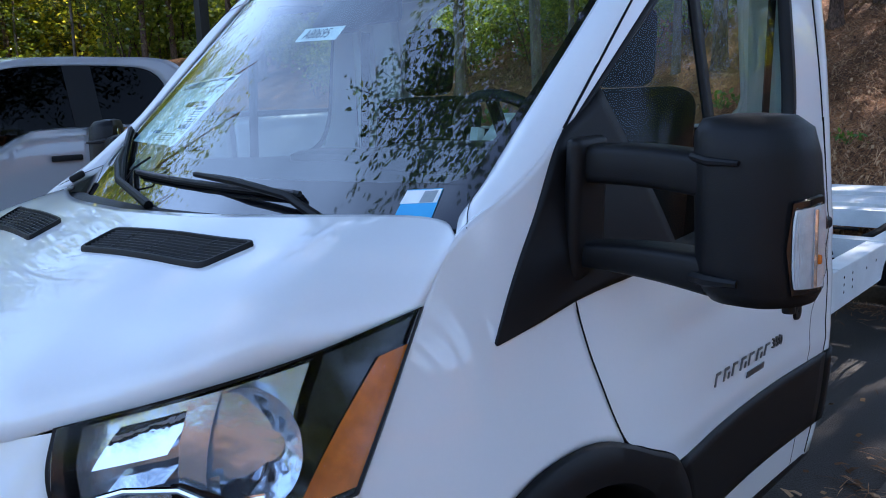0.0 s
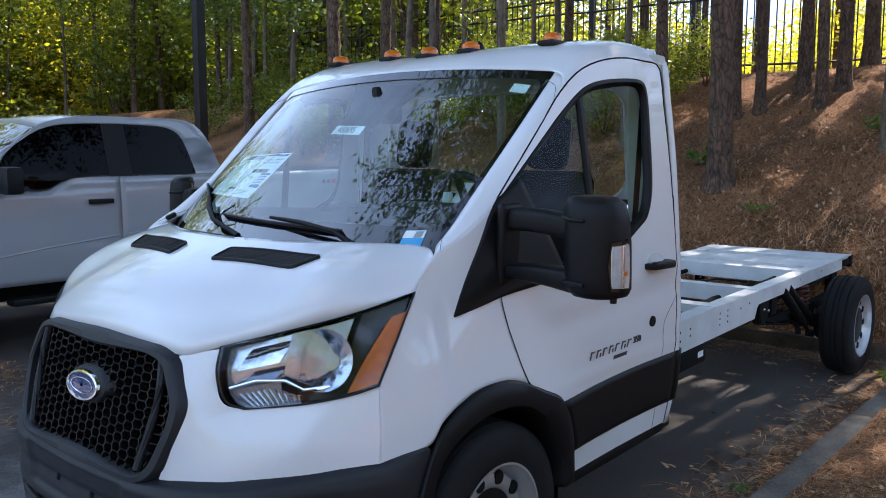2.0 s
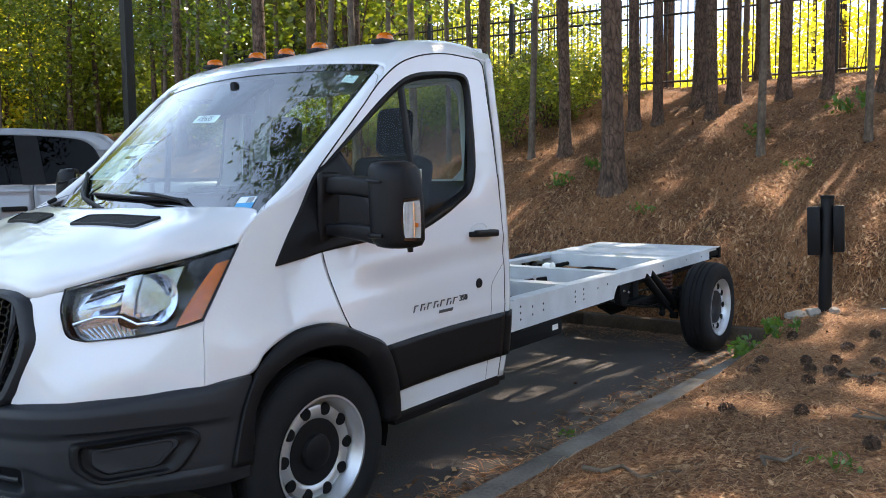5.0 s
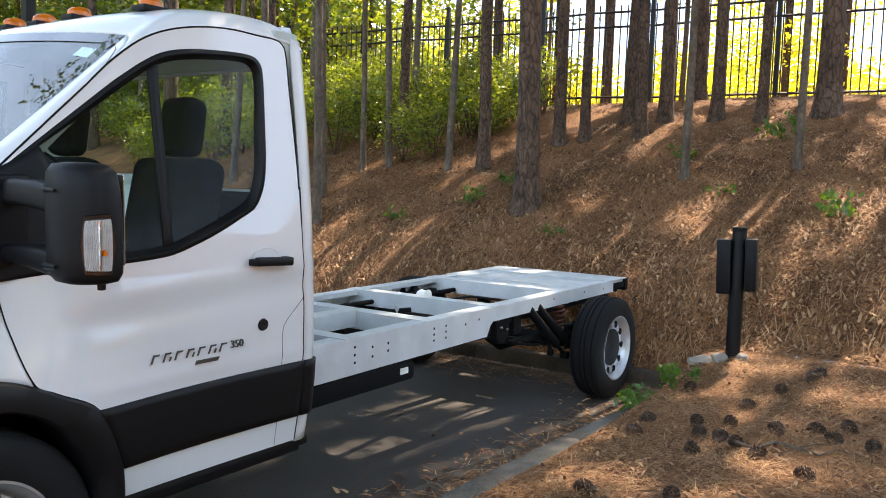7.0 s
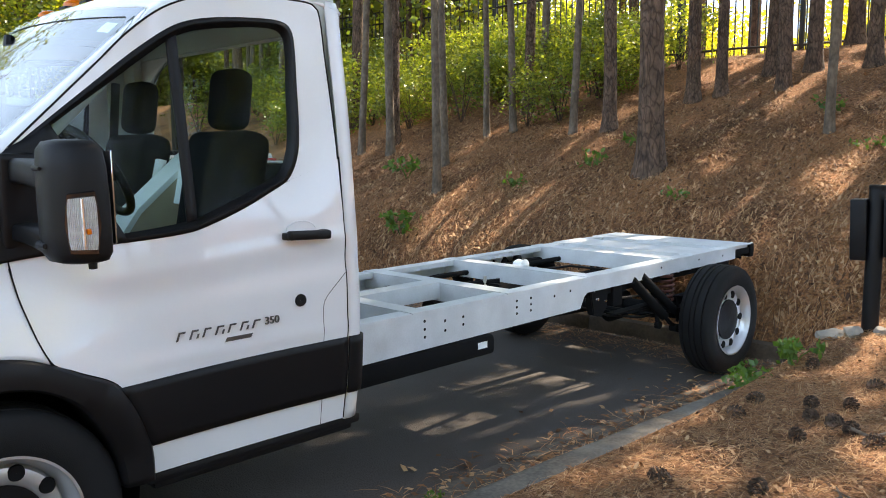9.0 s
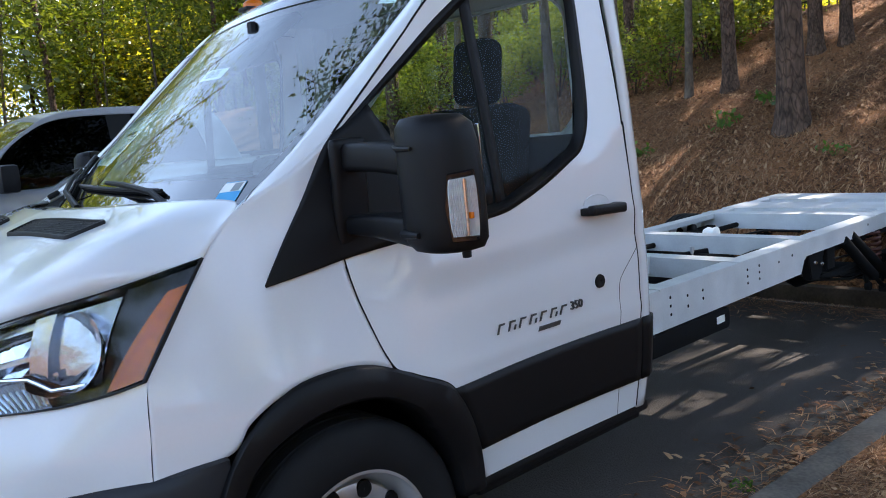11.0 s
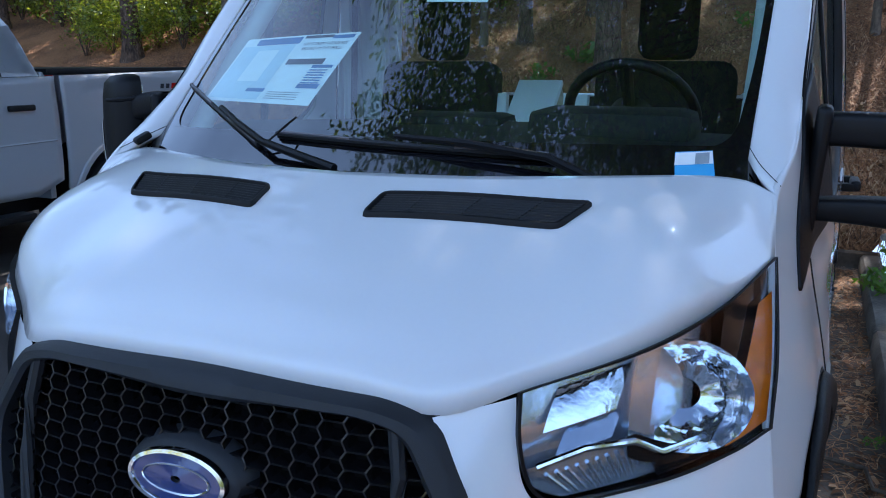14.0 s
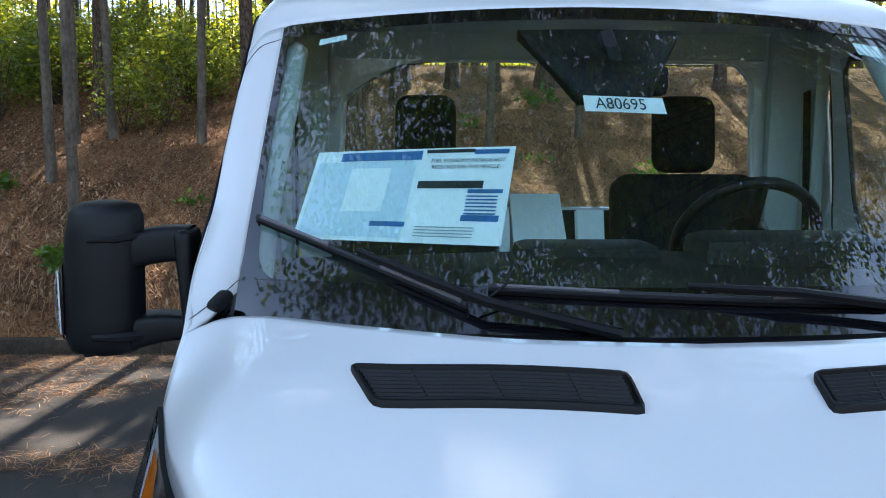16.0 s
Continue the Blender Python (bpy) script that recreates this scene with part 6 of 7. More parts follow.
# ---- iron fence on the crest ----
fence = thing("iron_fence", "black iron picket fence along the crest", "fence")
def fence_at(s):
    x, y = -14 + s * 22, 11.6 + s * 1.6
    return Vector((x, y, bank(x, y)))
picket = box((.018, .018, 1.75), (0, 0, .95))
pk_me = bpy.data.meshes.new("picket")
picket.to_mesh(pk_me)
pk_me.materials.append(IRON)
for k in range(176):
    o = new("picket", pk_me)
    o.parent, o.location = fence, fence_at((k + .5) / 176)
for k in range(12):
    part("fence_post", box((.07, .07, 2.1), tuple(fence_at(k / 11) + Vector((0, 0, 1.0))), .005), IRON, fence)
for h in (.25, 1.45, 1.70):
    part("fence_rail", tube([fence_at(k / 22) + Vector((0, 0, h)) for k in range(23)], .022, 4), IRON, fence, smooth=False)

# ---- marker post on the verge ----
post = thing("utility_post", "black square utility post with two small boxes", "post")
pz = bank(1.66, 5.05)
part("post_shaft", lathe([(-.15, .052), (.0, .052), (.93, .050), (.945, .046), (.948, .001)], 24, "Z", (1.66, 5.05, pz)), BLACK, post)
part("post_box", box((.10, .12, .40), (1.57, 5.03, pz + .66), .012, (0, -2, 8)), BLACK, post)
part("post_box", box((.08, .12, .38), (1.75, 5.07, pz + .68), .012, (0, -2, 8)), BLACK, post)
part("post_cap", lathe([(.925, .053), (.945, .054), (.952, .046), (.953, .001)], 24, "Z", (1.66, 5.05, pz)), BLACK, post)

def stone(x, y, size, seed):
    bm = bmesh.new()
    bmesh.ops.create_icosphere(bm, subdivisions=2, radius=1)
    for v in bm.verts:
        v.co *= 1 + .35 * noise.noise(v.co * 1.3 + Vector((seed, 0, 0)))
        v.co = Vector((v.co.x * size[0], v.co.y * size[1], v.co.z * size[2]))
    ob = part("stone", bm, PALE_STONE, sharp=30)
    ob.matrix_basis = pose(x, y, bank(x, y) + size[2] * .3, 0, 0, seed * 47)
    tagged(ob, "pale weathered stone at the foot of the post", "stone", "stones by the post")


PALE_STONE = material("pale_stone", (.36, .32, .27), .9, vary=.35, scale=9, fine=.4, fine_scale=60)
for q in ((1.50, 4.86, (.13, .06, .04), 1), (1.60, 4.93, (.07, .06, .05), 2), (1.75, 4.98, (.05, .04, .04), 3)):
    stone(*q)

# ---- white pickups parked beyond the truck ----
def pside(y, z):
    x = 1.0 - max(0, z - 1.42) * .30 - max(0, .80 - z)**1.5 * .22 - .02 * max(0, (z - 1.05) / .4)**2 * (z < 1.42)
    if y < -.7:
        x -= .35 * (-.7 - y)**1.6
    if y > 4.2:
        x -= .10 * (y - 4.2)
    return x


def pk(rows, proud=0.0):
    return [[Vector((pside(p[0], p[1]) + proud, p[0], p[1])) for p in r] for r in rows]


pickup = thing("pickup_truck", "white crew cab pickup with black trim, parked", "pickup", pose(-5.5, 0, 0), group="pickups in the car park")
def arch_pts(yc, r, a0, a1, n=9):
    return [(yc + r * math.cos(a), .43 + r * math.sin(a)) for a in np.linspace(math.radians(a0), math.radians(a1), n)]
AF, AR = arch_pts(-.22, .50, 165, 15), arch_pts(3.46, .50, 165, 15)
front = coons(poly((-1.02, .60), *AF, (.40, .56)), spl((-1.02, 1.16), (-.5, 1.23), (.0, 1.27), (.40, 1.30)), poly((-1.02, .60), (-1.02, 1.16)), poly((.40, .56), (.40, 1.30)), 44, 14)
BELT_P = [(.405, 1.325), (.70, 1.335), (.95, 1.345), (1.08, 1.41), (1.20, 1.445), (1.595, 1.455)]
fdoor = coons(poly((.405, .56), (1.595, .56)), spl(*BELT_P), poly((.405, .56), (.405, 1.325)), poly((1.595, .56), (1.595, 1.455)), 24, 16)
rdoor = coons(poly((1.605, .56), (2.60, .56), (2.84, .66)), poly((1.605, 1.455), (2.84, 1.465)), poly((1.605, .56), (1.605, 1.455)), poly((2.84, .66), (2.84, 1.465)), 20, 16)
bed = coons(poly((2.90, .58), *AR, (4.0, .62), (4.52, .72)), poly((2.90, 1.47), (4.50, 1.50)), poly((2.90, .58), (2.90, 1.47)), poly((4.52, .72), (4.50, 1.50)), 44, 14)
for nm, g in (("front_wing", front), ("bed_side", bed)):
    both(nm, sheet(pk(g), out=(1, 0, 0)), PICKUP_SHADED, pickup, solid=0.02)
G_OUT = [(.16, 1.34), (.45, 1.55), (.80, 1.80), (1.02, 1.93), (1.35, 1.985), (1.9, 1.995), (2.38, 1.98), (2.52, 1.90), (2.62, 1.72), (2.68, 1.48)]
for s in (1, -1):
    fix = (lambda b: b) if s > 0 else flipped
    for g, hy, bt in ((fdoor, 1.40, 0), (rdoor, 2.49, 1)):
        d = part("door", fix(sheet(pk(g), out=(1, 0, 0))), PICKUP_SHADED, pickup, solid=0.02)
        part("handle", fix(box((.03, .23, .045), (pside(hy, 1.24) + .03, hy, 1.24), .012)), BLACK, d, "black door handle")
        part("door_crease", fix(tube([(pside(y, z) + .001, y, z) for y, z in (((.45, .80), (.9, .86), (1.57, .93)) if not bt else ((1.63, .935), (2.2, .97), (2.8, .98)))], .008, 6)), PICKUP_SHADED, d)
    # side glass with black frame
    hi = spl((.50, 1.36), (.62, 1.62), (.88, 1.82), (1.10, 1.90), (1.5, 1.925), (2.0, 1.92), (2.20, 1.89), (2.30, 1.80), (2.38, 1.50))
    lo = spl((.50, 1.345), (.70, 1.345), (.95, 1.355), (1.08, 1.42), (1.20, 1.455), (1.6, 1.465), (2.2, 1.47), (2.38, 1.472))
    grid = [[np.array(lo(i / 40)) * (1 - j / 10) + np.array(hi(i / 40)) * j / 10 for i in range(41)] for j in range(11)]
    gl = part("side_window", fix(sheet(pk(grid, .004), out=(1, 0, 0))), DARK_GLASS, pickup, "dark tinted side windows")
    part("window_backing", fix(sheet(pk(grid, -.05), out=(1, 0, 0))), MATT_BLACK, gl)
    part("centre_pillar", fix(sheet(pk([[(1.50 + k, z) for z in np.linspace(1.46, 1.925, 8)] for k in (0, .10, .22)], .008), out=(1, 0, 0))), BLACK, pickup)
    rimo = [[np.array(hi(i / 40)) for i in range(41)], [np.array(spl(*G_OUT)(i / 40)) for i in range(41)]]
    rim = [[rimo[0][i] * (1 - k) + rimo[1][i] * k for i in range(41)] for k in (0, .3, .7, 1)]
    part("cab_side", fix(sheet(pk(rim), out=(1, 0, 0))), PICKUP_SHADED, pickup, solid=0.02)
    part("quarter_panel", fix(sheet(pk(coons(poly((2.38, 1.468), (2.70, 1.468)), poly((2.30, 1.80), (2.57, 1.84)), poly((2.38, 1.468), (2.30, 1.80)), poly((2.70, 1.468), (2.57, 1.84)), 8, 8)), out=(1, 0, 0))), PICKUP_SHADED, pickup)
    mr = part("door_mirror", fix(box((.26, .14, .22), (1.15, .58, 1.44), .035)), BLACK, pickup, "black door mirror")
    part("mirror_arm", fix(box((.16, .07, .07), (.98, .60, 1.38), .015)), BLACK, mr)
    part("running_board", fix(box((.16, 1.9, .06), (.98, 1.55, .43), .02)), BLACK, pickup, "black running board")
    part("wing_vent", fix(prism([(.02, 1.27), (.33, 1.27), (.33, 1.20), (.20, 1.17), (.28, .98), (.20, .98), (.08, 1.17)], .02, "X", pside(.2, 1.15) - .006)), BLACK, pickup)
    part("arch_flare", fix(sheet([[Vector((pside(y, z) + o, -.22 + (y + .22) * k, .43 + (z - .43) * k)) for y, z in arch_pts(-.22, .50, 195, -15, 20)] for k, o in ((1.05, .002), (1.04, .02), (.96, .02), (.95, -.1))])), PICKUP_SHADED, pickup)
    part("arch_flare", fix(sheet([[Vector((pside(y, z) + o, 3.46 + (y - 3.46) * k, .43 + (z - .43) * k)) for y, z in arch_pts(3.46, .50, 195, -15, 20)] for k, o in ((1.05, .002), (1.04, .02), (.96, .02), (.95, -.1))])), PICKUP_SHADED, pickup)
    part("tail_lamp", fix(box((.06, .16, .40), (pside(4.45, 1.25) - .01, 4.46, 1.25), .02)), RED, pickup, "red vertical tail lamp")
    for yc in (-.22, 3.46):
        w = part("wheel", fix(lathe([(-.12, .25), (-.125, .33), (-.11, .385), (-.09, .40), (.09, .40), (.11, .385), (.125, .33), (.115, .26)], 48, "X", (.86, yc, .415))), RUBBER, pickup, "black tyre on spoked alloy wheel")
        part("rim", fix(lathe([(.09, .262), (.10, .255), (.07, .235), (.0, .23)], 40, "X", (.875, yc, .415))), STEEL, w)
        part("rim_back", fix(lathe([(.0, .001), (.0, .235)], 32, "X", (.88, yc, .415))), MATT_BLACK, w)
        for k in range(6):
            a = 2 * math.pi * k / 6 + .3
            for o in (-.12, .12):
                part("spoke", fix(tube([(.955, yc + .05 * math.cos(a), .415 + .05 * math.sin(a)), (.955, yc + .24 * math.cos(a + o), .415 + .24 * math.sin(a + o))], .018, 6)), STEEL, w)
        part("hub_cap", fix(lathe([(.06, .06), (.085, .05), (.09, .001)], 20, "X", (.875, yc, .415))), BLACK, w)
    part("wheel_liner", fix(sheet([[Vector((x, yc2 + .49 * math.cos(a), .43 + .49 * math.sin(a))) for a in np.linspace(-.3, math.pi + .3, 20)] for x in (.5, .96) for yc2 in (-.22,)])), MATT_BLACK, pickup)
    part("wheel_liner", fix(sheet([[Vector((x, 3.46 + .49 * math.cos(a), .43 + .49 * math.sin(a))) for a in np.linspace(-.3, math.pi + .3, 20)] for x in (.5, .96)])), MATT_BLACK, pickup)
    part("head_lamp", fix(box((.30, .22, .20), (.74, -1.02, 1.02), .04)), CLEAR, pickup)
roof_rows = []
for y, z, w in ((.98, 1.93, .80), (1.06, 1.985, .79), (1.3, 2.02, .80), (1.8, 2.03, .80), (2.3, 2.01, .79), (2.46, 1.965, .78)):
    roof_rows.append([Vector((x * w, y, z - .045 * abs(x)**3 * 1.2)) for x in np.linspace(-1.05, 1.05, 21)])
part("roof", sheet(roof_rows, out=(0, 0, 1)), PICKUP_SHADED, pickup, solid=0.02)
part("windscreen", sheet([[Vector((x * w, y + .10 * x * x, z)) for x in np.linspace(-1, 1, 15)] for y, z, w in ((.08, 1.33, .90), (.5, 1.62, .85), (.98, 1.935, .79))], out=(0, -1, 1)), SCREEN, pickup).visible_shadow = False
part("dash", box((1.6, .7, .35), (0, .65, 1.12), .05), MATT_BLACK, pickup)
part("bonnet", sheet([[Vector((x * w, y + .10 * x * x, z - .05 * x**4)) for x in np.linspace(-1, 1, 25)] for y, z, w in ((-1.12, 1.13, .84), (-1.06, 1.20, .88), (-.8, 1.26, .93), (-.3, 1.31, .95), (.12, 1.335, .94))], out=(0, 0, 1)), PICKUP_SHADED, pickup, solid=0.02)
part("front_grille", box((1.5, .10, .46), (0, -1.10, .94), .04), BLACK, pickup)
part("front_bumper", box((1.9, .20, .24), (0, -1.12, .62), .05), CHROME, pickup)
part("rear_window", box((1.3, .02, .40), (0, 2.62, 1.68), .01, (-14, 0, 0)), DARK_GLASS, pickup)
part("cab_back", box((1.72, .06, 1.0), (0, 2.84, 1.0), .02), PICKUP_SHADED, pickup)
part("bed_cover", box((1.80, 1.66, .05), (0, 3.68, 1.50), .015), BLACK, pickup, "black bed cover")
part("tailgate", box((1.78, .06, .78), (0, 4.50, 1.11), .02), PICKUP_SHADED, pickup)
part("rear_bumper", box((1.86, .18, .20), (0, 4.60, .70), .04), CHROME, pickup)
part("underbody", box((1.3, 4.9, .22), (0, 1.7, .50), .02), MATT_BLACK, pickup)
part("model_mark", join(prism([(3.98, 1.34), (4.02, 1.34), (4.03, 1.38), (3.99, 1.38)], .003, "X", .992), prism([(4.05, 1.34), (4.09, 1.34), (4.10, 1.38), (4.06, 1.38)], .003, "X", .992)), INK, pickup, smooth=False)
part("model_mark", prism([(4.12, 1.335), (4.18, 1.335), (4.19, 1.385), (4.13, 1.385)], .003, "X", .992), RED, pickup, smooth=False)
copy_thing(pickup, pose(-9.1, -.25, 0))

# ---- lamp post behind the pickups ----
lp = thing("lamp_post", "tall dark square steel lamp post", "lamp post")
part("shaft", box((.17, .17, 8), (-10.7, 6.5, 4.6), .01), IRON, lp)
part("base_plate", box((.34, .34, .04), (-10.7, 6.5, bank(-10.7, 6.5) + .02), .005), IRON, lp)

# ---- papers and stickers on the glass ----
def on_glass(name, pts, mat, off, parent, label="", nu=8, nv=4):
    """A sheet of paper on the inner face of the windscreen, from its corners (x, z): lower left, lower right, upper right, upper left."""
    a, b, c, d = (np.array(p) for p in pts)
    rows = [[on_screen(*((a * (1 - u) + b * u) * (1 - v) + (d * (1 - u) + c * u) * v), off) for u in np.linspace(0, 1, nu)] for v in np.linspace(0, 1, nv)]
    return part(name, sheet(rows, out=(0, -1, 1)), mat, parent, label, smooth=False)


PC = [np.array(p) for p in ((-.700, 1.478), (-.290, 1.468), (-.240, 1.655), (-.665, 1.650))]
def pp(u, v):
    return (PC[0] * (1 - u) + PC[1] * u) * (1 - v) + (PC[3] * (1 - u) + PC[2] * u) * v
def area(u0, v0, u1, v1):
    return [pp(u0, v0), pp(u1, v0), pp(u1, v1), pp(u0, v1)]
price = on_glass("price_sheet", area(0, 0, 1, 1), PAPER, -.004, truck, "pale blue printed price sheet inside the windscreen")
on_glass("printed_field", area(.02, .04, .52, .86), PAPER_PALE, -.003, price)
on_glass("printed_title", area(.13, .87, .54, .97), PAPER_BLUE, -.003, price)
on_glass("printed_title", area(.56, .94, .80, .98), INK, -.003, price)
on_glass("printed_title", area(.80, .92, .97, .97), PAPER_BLUE, -.003, price)
on_glass("printed_bar", area(.55, .55, .87, .63), INK, -.003, price)
on_glass("printed_bar", area(.80, .50, .97, .54), PAPER_BLUE, -.003, price)
on_glass("printed_bar", area(.79, .22, .97, .28), PAPER_BLUE, -.003, price)
on_glass("printed_bar", area(.36, .15, .53, .20), PAPER_BLUE, -.0025, price)
on_glass("printed_panel", area(.20, .30, .40, .78), PAPER, -.0025, price)
for k in range(6):
    on_glass("text_line", area(.80, .46 - k * .035, .95, .475 - k * .035), PAPER_BLUE, -.0025, price)
for k in range(4):
    on_glass("text_line", area(.58, .15 - k * .03, .86, .16 - k * .03), INK_GREY, -.0025, price)
def write(string, size, place, mat, parent, name="printed_words"):
    """Lettering laid on the windscreen; place(x, y) gives (x, z)."""
    bm = letters(string, size, 0)
    for v in bm.verts:
        v.co = on_screen(*place(v.co.x, v.co.y), -.0022)
    return part(name, bm, mat, parent, smooth=False)
write("FUEL ECONOMY RATINGS NOT", .0125, lambda x, y: pp(.59 + x * 2.05, .83 + y * 4.6), INK, price)
write("REQUIRED ON THIS VEHICLE", .0125, lambda x, y: pp(.60 + x * 2.05, .76 + y * 4.6), INK, price)
tag = on_glass("stock_label", [(-.080, 1.730), (.100, 1.724), (.100, 1.760), (-.079, 1.766)], PAPER, -.004, truck, "white paper label with handwritten stock number")
write("A80695", .036, lambda x, y: (-.055 + x, 1.735 - x * .03 + y), INK, tag, "handwriting")
stick = on_glass("blue_sticker", [(.660, 1.325), (.738, 1.330), (.722, 1.390), (.648, 1.386)], PAPER_SKY, .005, truck, "blue and white square sticker on the glass")
on_glass("sticker_field", [(.652, 1.360), (.728, 1.364), (.722, 1.388), (.650, 1.384)], PAPER, .006, stick)
on_glass("printed_square", [(.692, 1.362), (.720, 1.364), (.717, 1.385), (.690, 1.383)], INK_GREY, .007, stick)
on_glass("serial_plate", [(.49, 1.345), (.56, 1.347), (.56, 1.355), (.49, 1.353)], PAPER, -.004, truck)
on_glass("corner_label", [(.66, 1.905), (.73, 1.900), (.73, 1.935), (.66, 1.94)], PAPER, -.004, truck)
on_glass("corner_label", [(-.70, 1.925), (-.63, 1.935), (-.63, 1.95), (-.70, 1.942)], PAPER, -.004, truck)
# cartons on the seats
carton = part("carton", prism([(.78, 1.06), (.89, 1.21), (1.20, 1.465), (1.285, 1.36), (1.17, 1.04)], .16, "X", -.14), CARD, truck, "open cardboard carton leaning between the seats", smooth=False)
part("carton_edge", prism([(.78, 1.068), (.89, 1.218), (1.20, 1.475), (1.215, 1.459), (.905, 1.198), (.795, 1.05)], .17, "X", -.145), PAPER, carton, smooth=False)
for x, w in ((-.21, .11), (.11, .09)):
    part("seat_paper", box((w, .04, .20), (x, 1.08, 1.33), .004, (-14, 0, 4)), PAPER, truck)


# ---- litter and plants on the ground ----
def strewn(count, region, length, width, mat, name, label, seed, lift=.004, tilt=.12):
    """Needles or chips strewn over the ground, as one object."""
    r = random.Random(seed)
    v, f = [], []
    for _ in range(count):
        x, y = region(r)
        z = bank(x, y) + lift + r.uniform(0, .012)
        a, L = r.uniform(0, 6.283), length * r.uniform(.5, 1.3)
        d, n = Vector((math.cos(a) * L, math.sin(a) * L, r.gauss(0, tilt) * L)), Vector((-math.sin(a), math.cos(a), 0)) * width
        p = Vector((x, y, z))
        if bank(x, y) > .05:
            d.z += bank(x + d.x, y + d.y) - bank(x, y)
        i = len(v)
        v += [p - n, p + n, p + d * .5 + n + Vector((0, 0, .006)), p + d * .5 - n + Vector((0, 0, .006)), p + d]
        f += [(i, i + 1, i + 2, i + 3), (i + 3, i + 2, i + 4)]
    me = bpy.data.meshes.new(name)
    me.from_pydata(v, [], f)
    me.materials.append(mat)
    return tagged(new(name, me), label, "litter", kind="stuff")


def island(name, mat, c1, c2, c3):
    """A material whose tone goes from piece to piece."""
    n, l = mat.node_tree.nodes, mat.node_tree.links
    geo, ramp = n.new("ShaderNodeNewGeometry"), n.new("ShaderNodeValToRGB")
    ramp.color_ramp.elements[0].color, ramp.color_ramp.elements[1].color = (*c1, 1), (*c3, 1)
    e = ramp.color_ramp.elements.new(.5)
    e.color = (*c2, 1)
    l.new(geo.outputs["Random Per Island"], ramp.inputs[0]), l.new(ramp.outputs[0], n["Principled BSDF"].inputs["Base Color"])


island("needles", NEEDLE, (.060, .026, .011), (.31, .135, .055), (.60, .37, .19))
strewn(80000, lambda r: (r.uniform(-6.5, 4.5), BACK_Y + .16 + abs(r.gauss(0, 3.0))), .13, .0026, NEEDLE, "pine_needles", "dry brown pine needles covering the bank", 31)
strewn(60000, lambda r: (KERB_X + .17 + abs(r.gauss(0, 1.5)), r.uniform(-1.5, BACK_Y)), .095, .0014, NEEDLE, "pine_needles", "dry brown pine needles covering the verge", 32)
strewn(3200, lambda r: (KERB_X - abs(r.gauss(0, .16)) - .01, r.uniform(-2, BACK_Y) + r.gauss(0, .3)), .12, .0020, NEEDLE, "pine_needles", "pine needles lying along the gutter", 33, .006, .03)
strewn(5200, lambda r: (r.uniform(-6, KERB_X), BACK_Y + .1 - abs(r.gauss(0, .28))), .12, .0022, NEEDLE, "pine_needles", "pine needles lying before the rear kerb", 34, .006, .03)
PATCHES = ((-3.0, -.3, .25), (-3.9, .2, .3), (-3.4, 4.6, .4), (-2.8, 4.05, .35), (-2.3, 2.65, .3), (-3.5, 3.7, .35))
def in_patch(r):
    x, y, s = r.choice(PATCHES)
    return x + r.gauss(0, s), y + r.gauss(0, s * .45)
strewn(2600, in_patch, .11, .0024, NEEDLE, "pine_needles", "small drifts of pine needles on the asphalt", 38, .006, .03)
CHIP = material("wood_chip", (.33, .22, .13), .9, vary=.5, scale=9)
island("dead_leaves", CHIP, (.07, .030, .012), (.27, .125, .052), (.55, .34, .18))
strewn(18000, lambda r: (r.uniform(-6.5, 4.5), BACK_Y + .2 + abs(r.gauss(0, 3.0))), .044, .011, CHIP, "dead_leaves", "pale dead leaves on the bank", 35, .01, .3)
strewn(900, lambda r: (KERB_X - abs(r.gauss(0, .22)) - .02, r.uniform(-1.5, BACK_Y) + r.gauss(0, .2)), .05, .011, CHIP, "dead_leaves", "brown dead leaves lying in the gutter", 37, .006, .2)
strewn(3600, lambda r: (KERB_X + .2 + abs(r.gauss(0, 1.4)), r.uniform(-1.5, BACK_Y)), .036, .008, CHIP, "dead_leaves", "pale dead leaves on the verge", 36, .01, .3)


def twig(x, y, turn, length, r0, seed):
    r = random.Random(seed)
    t = thing("fallen_twig", "grey fallen twig on the ground", "twig", pose(x, y, bank(x, y) + .02 if x > KERB_X + .15 else .15 if x > KERB_X - .02 else .02, 0, 0, turn), group="fallen twigs")
    p = [Vector((length * k / 6, .05 * r.gauss(0, 1) * (k > 0), .012 + .012 * r.random())) for k in range(7)]
    part("stick", tube(p, r0, 6, [1, .95, .85, .75, .6, .45, .25]), PALE_BARK, t)
    part("side_shoot", tube([p[3], p[3] + Vector((.10, .07, .015)), p[3] + Vector((.2, .10, .01))], r0 * .5, 5, (1, .7, .3)), PALE_BARK, t)


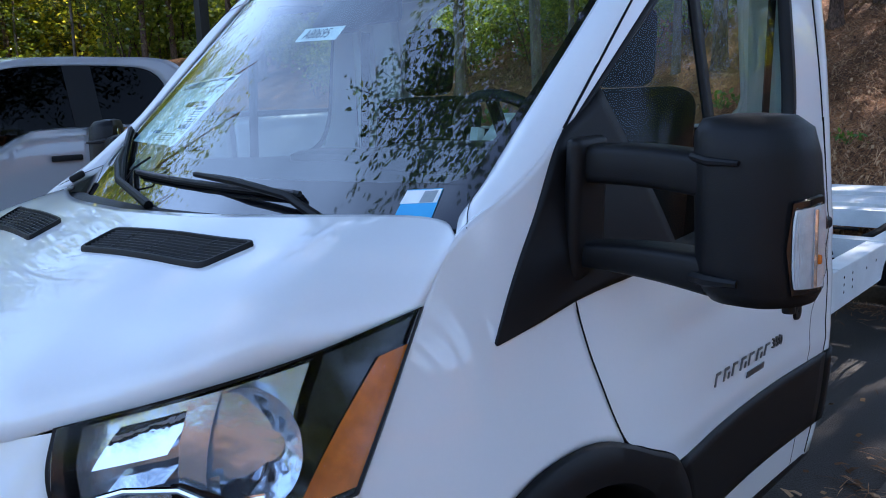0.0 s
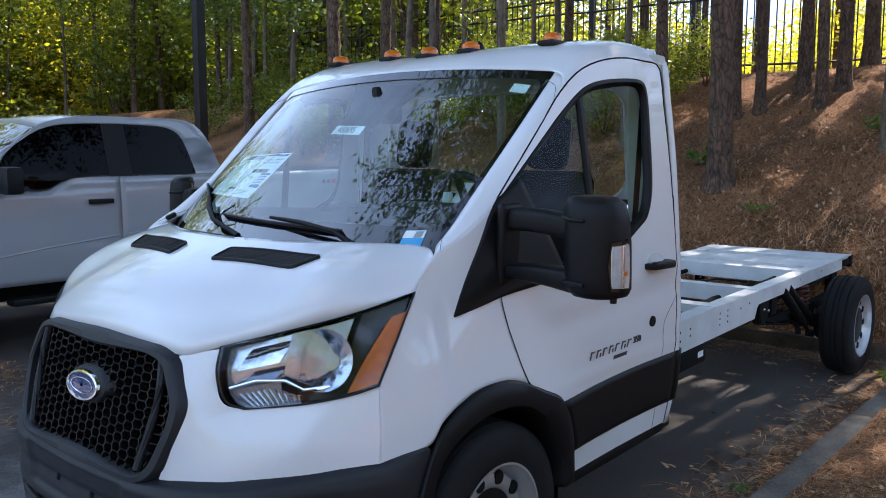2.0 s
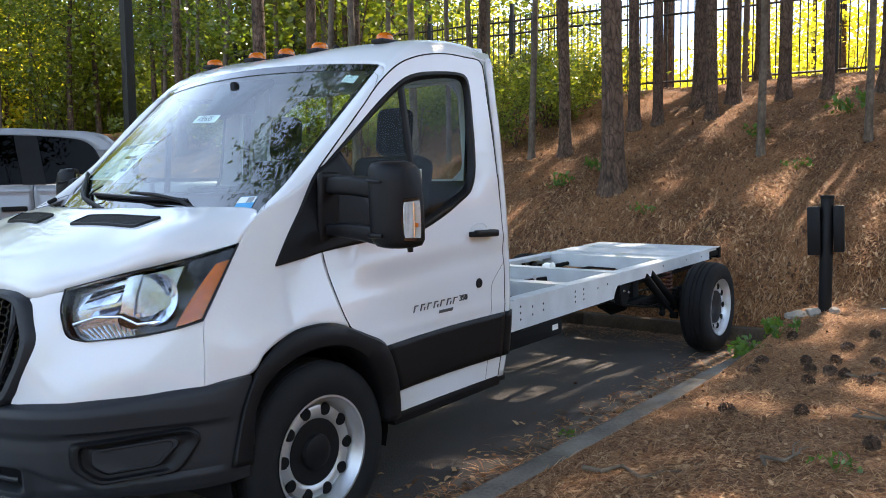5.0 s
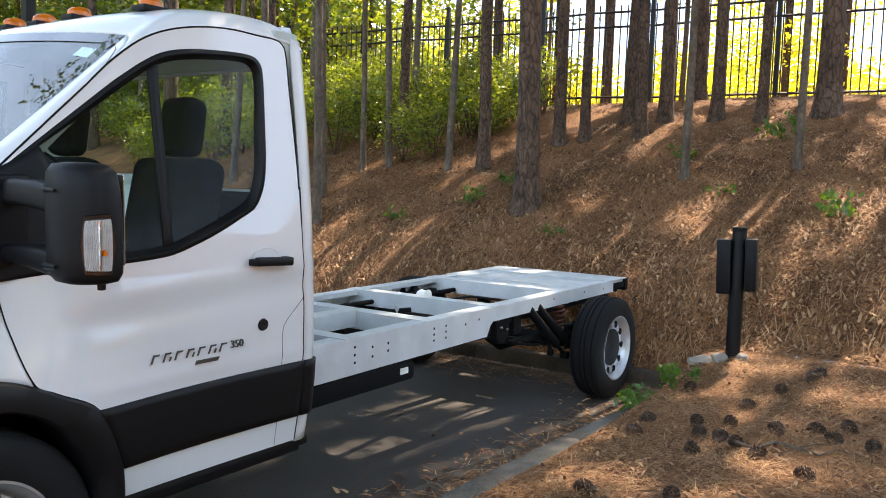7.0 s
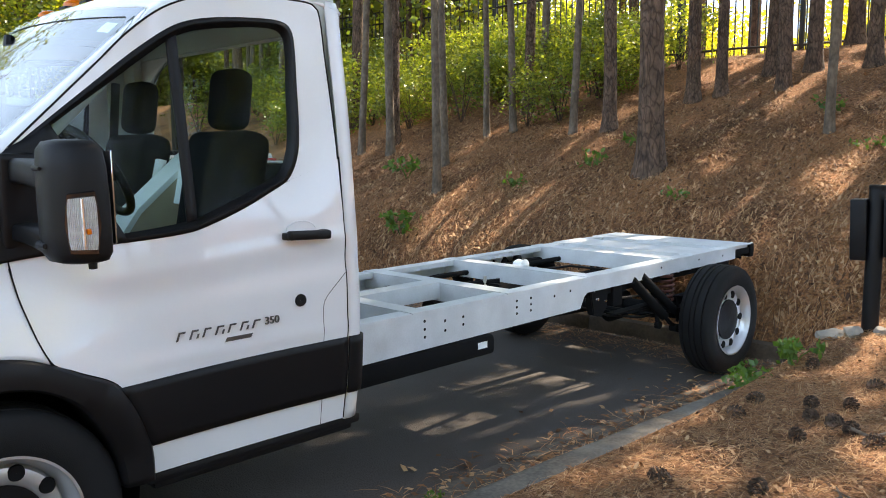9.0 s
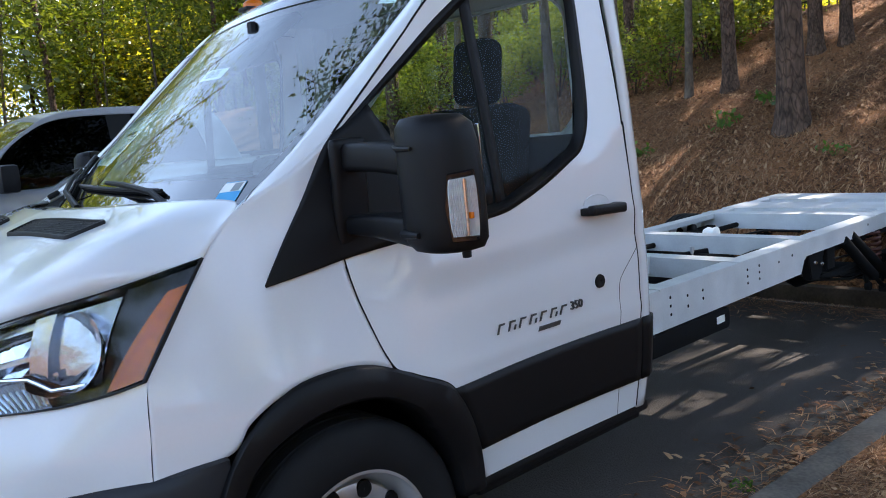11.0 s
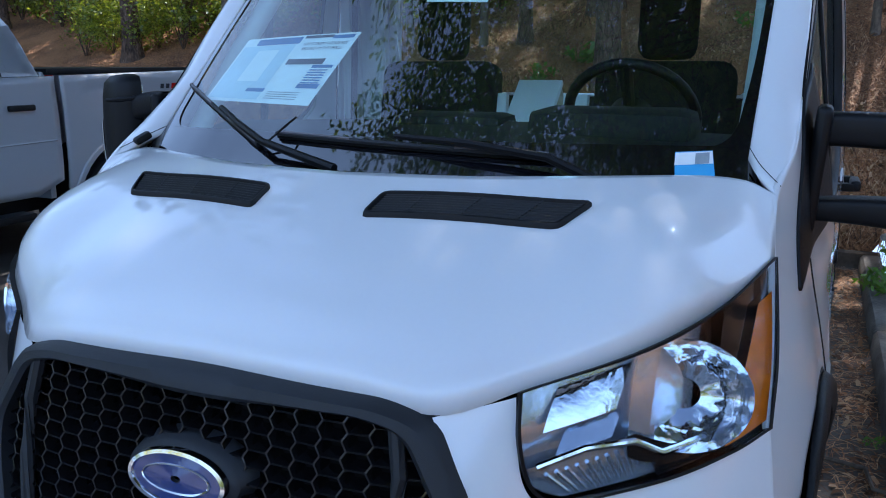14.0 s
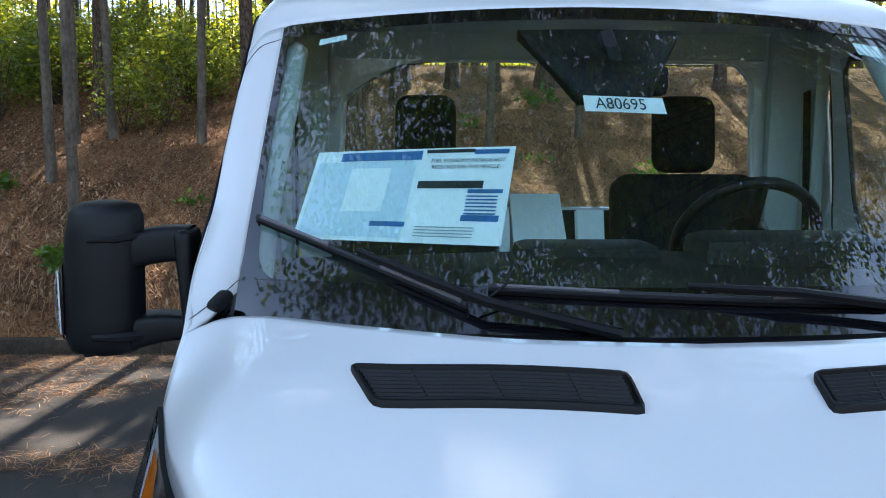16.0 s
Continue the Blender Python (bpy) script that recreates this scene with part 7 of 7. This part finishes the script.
for a in ((1.06, 1.45, -38, .75, .010, 1), (1.62, .95, 20, .5, .012, 2), (2.3, 1.3, 70, .35, .010, 3), (1.95, .3, -20, .3, .008, 4), (2.7, 2.1, 130, .5, .012, 5), (2.2, 3.2, 15, .6, .009, 6)):
    twig(*a)
cone = thing("pine_cone", "dark brown fallen pine cone", "pine cone", pose(2.6, 1.9, bank(2.6, 1.9) + .03, 80, 0, 20), group="pine cones")
cb = []
for k in range(48):
    h, a = k / 48, k * 2.399
    r = .032 * math.sin(math.pi * (.12 + .80 * h))
    cb.append(box((.016, .014, .005), (r * math.cos(a), r * math.sin(a), -.045 + .09 * h), 0, (0, -35, math.degrees(a))))
part("scale_body", join(*cb), BARK, cone, smooth=False)
rnd3 = random.Random(12)
for k in range(26):
    x, y = (1.65 + abs(rnd3.gauss(0, .8)), rnd3.uniform(.5, 5.0)) if k < 9 else (rnd3.uniform(1.6, 2.7), rnd3.uniform(2.9, 4.7))
    copy_thing(cone, pose(x, y, bank(x, y) + .025, rnd3.uniform(60, 120), 0, rnd3.uniform(0, 360)))


def herb(x, y, size, n, seed, mat=HERB):
    me = leaves(n, (.16, .16, .07), .055, (0, 0, .08), seed, 1.2, 8)
    me.materials.append(mat)
    t = thing("weed", "small green weed growing in the straw", "plant", pose(x, y, bank(x, y) if x > KERB_X + .15 or y > BACK_Y + .14 else .10) @ Matrix.Diagonal((size, size, size, 1)), group="weeds")
    o = new("foliage", me)
    o.parent = t
    part("stem", join(*[tube([(0, 0, -.03), (.05 * math.cos(a), .05 * math.sin(a), .06), (.10 * math.cos(a), .10 * math.sin(a), .10)], .003, 4) for a in (0, 1.6, 3.1, 4.7)]), HERB, t)


for k, (x, y, s, n) in enumerate(((1.36, 4.05, 1.0, 130), (1.50, 4.25, 1.0, 130), (1.42, 3.85, .9, 80), (2.55, 1.45, .6, 40), (-.5, 6.3, .9, 50), (-2.7, 6.5, 1.0, 60), (-3.6, 5.6, 1.6, 120), (.8, 7.4, .9, 50), (-1.9, 6.9, 1.2, 70), (1.0, 9.0, 1.6, 90), (-1.6, 7.4, 1.6, 100), (.1, 8.3, 1.2, 60), (2.0, 7.0, 1.4, 80), (-4.6, 6.6, 1.5, 100), (1.24, 1.5, .35, 30))):
    herb(x, y, s, n, 60 + k)
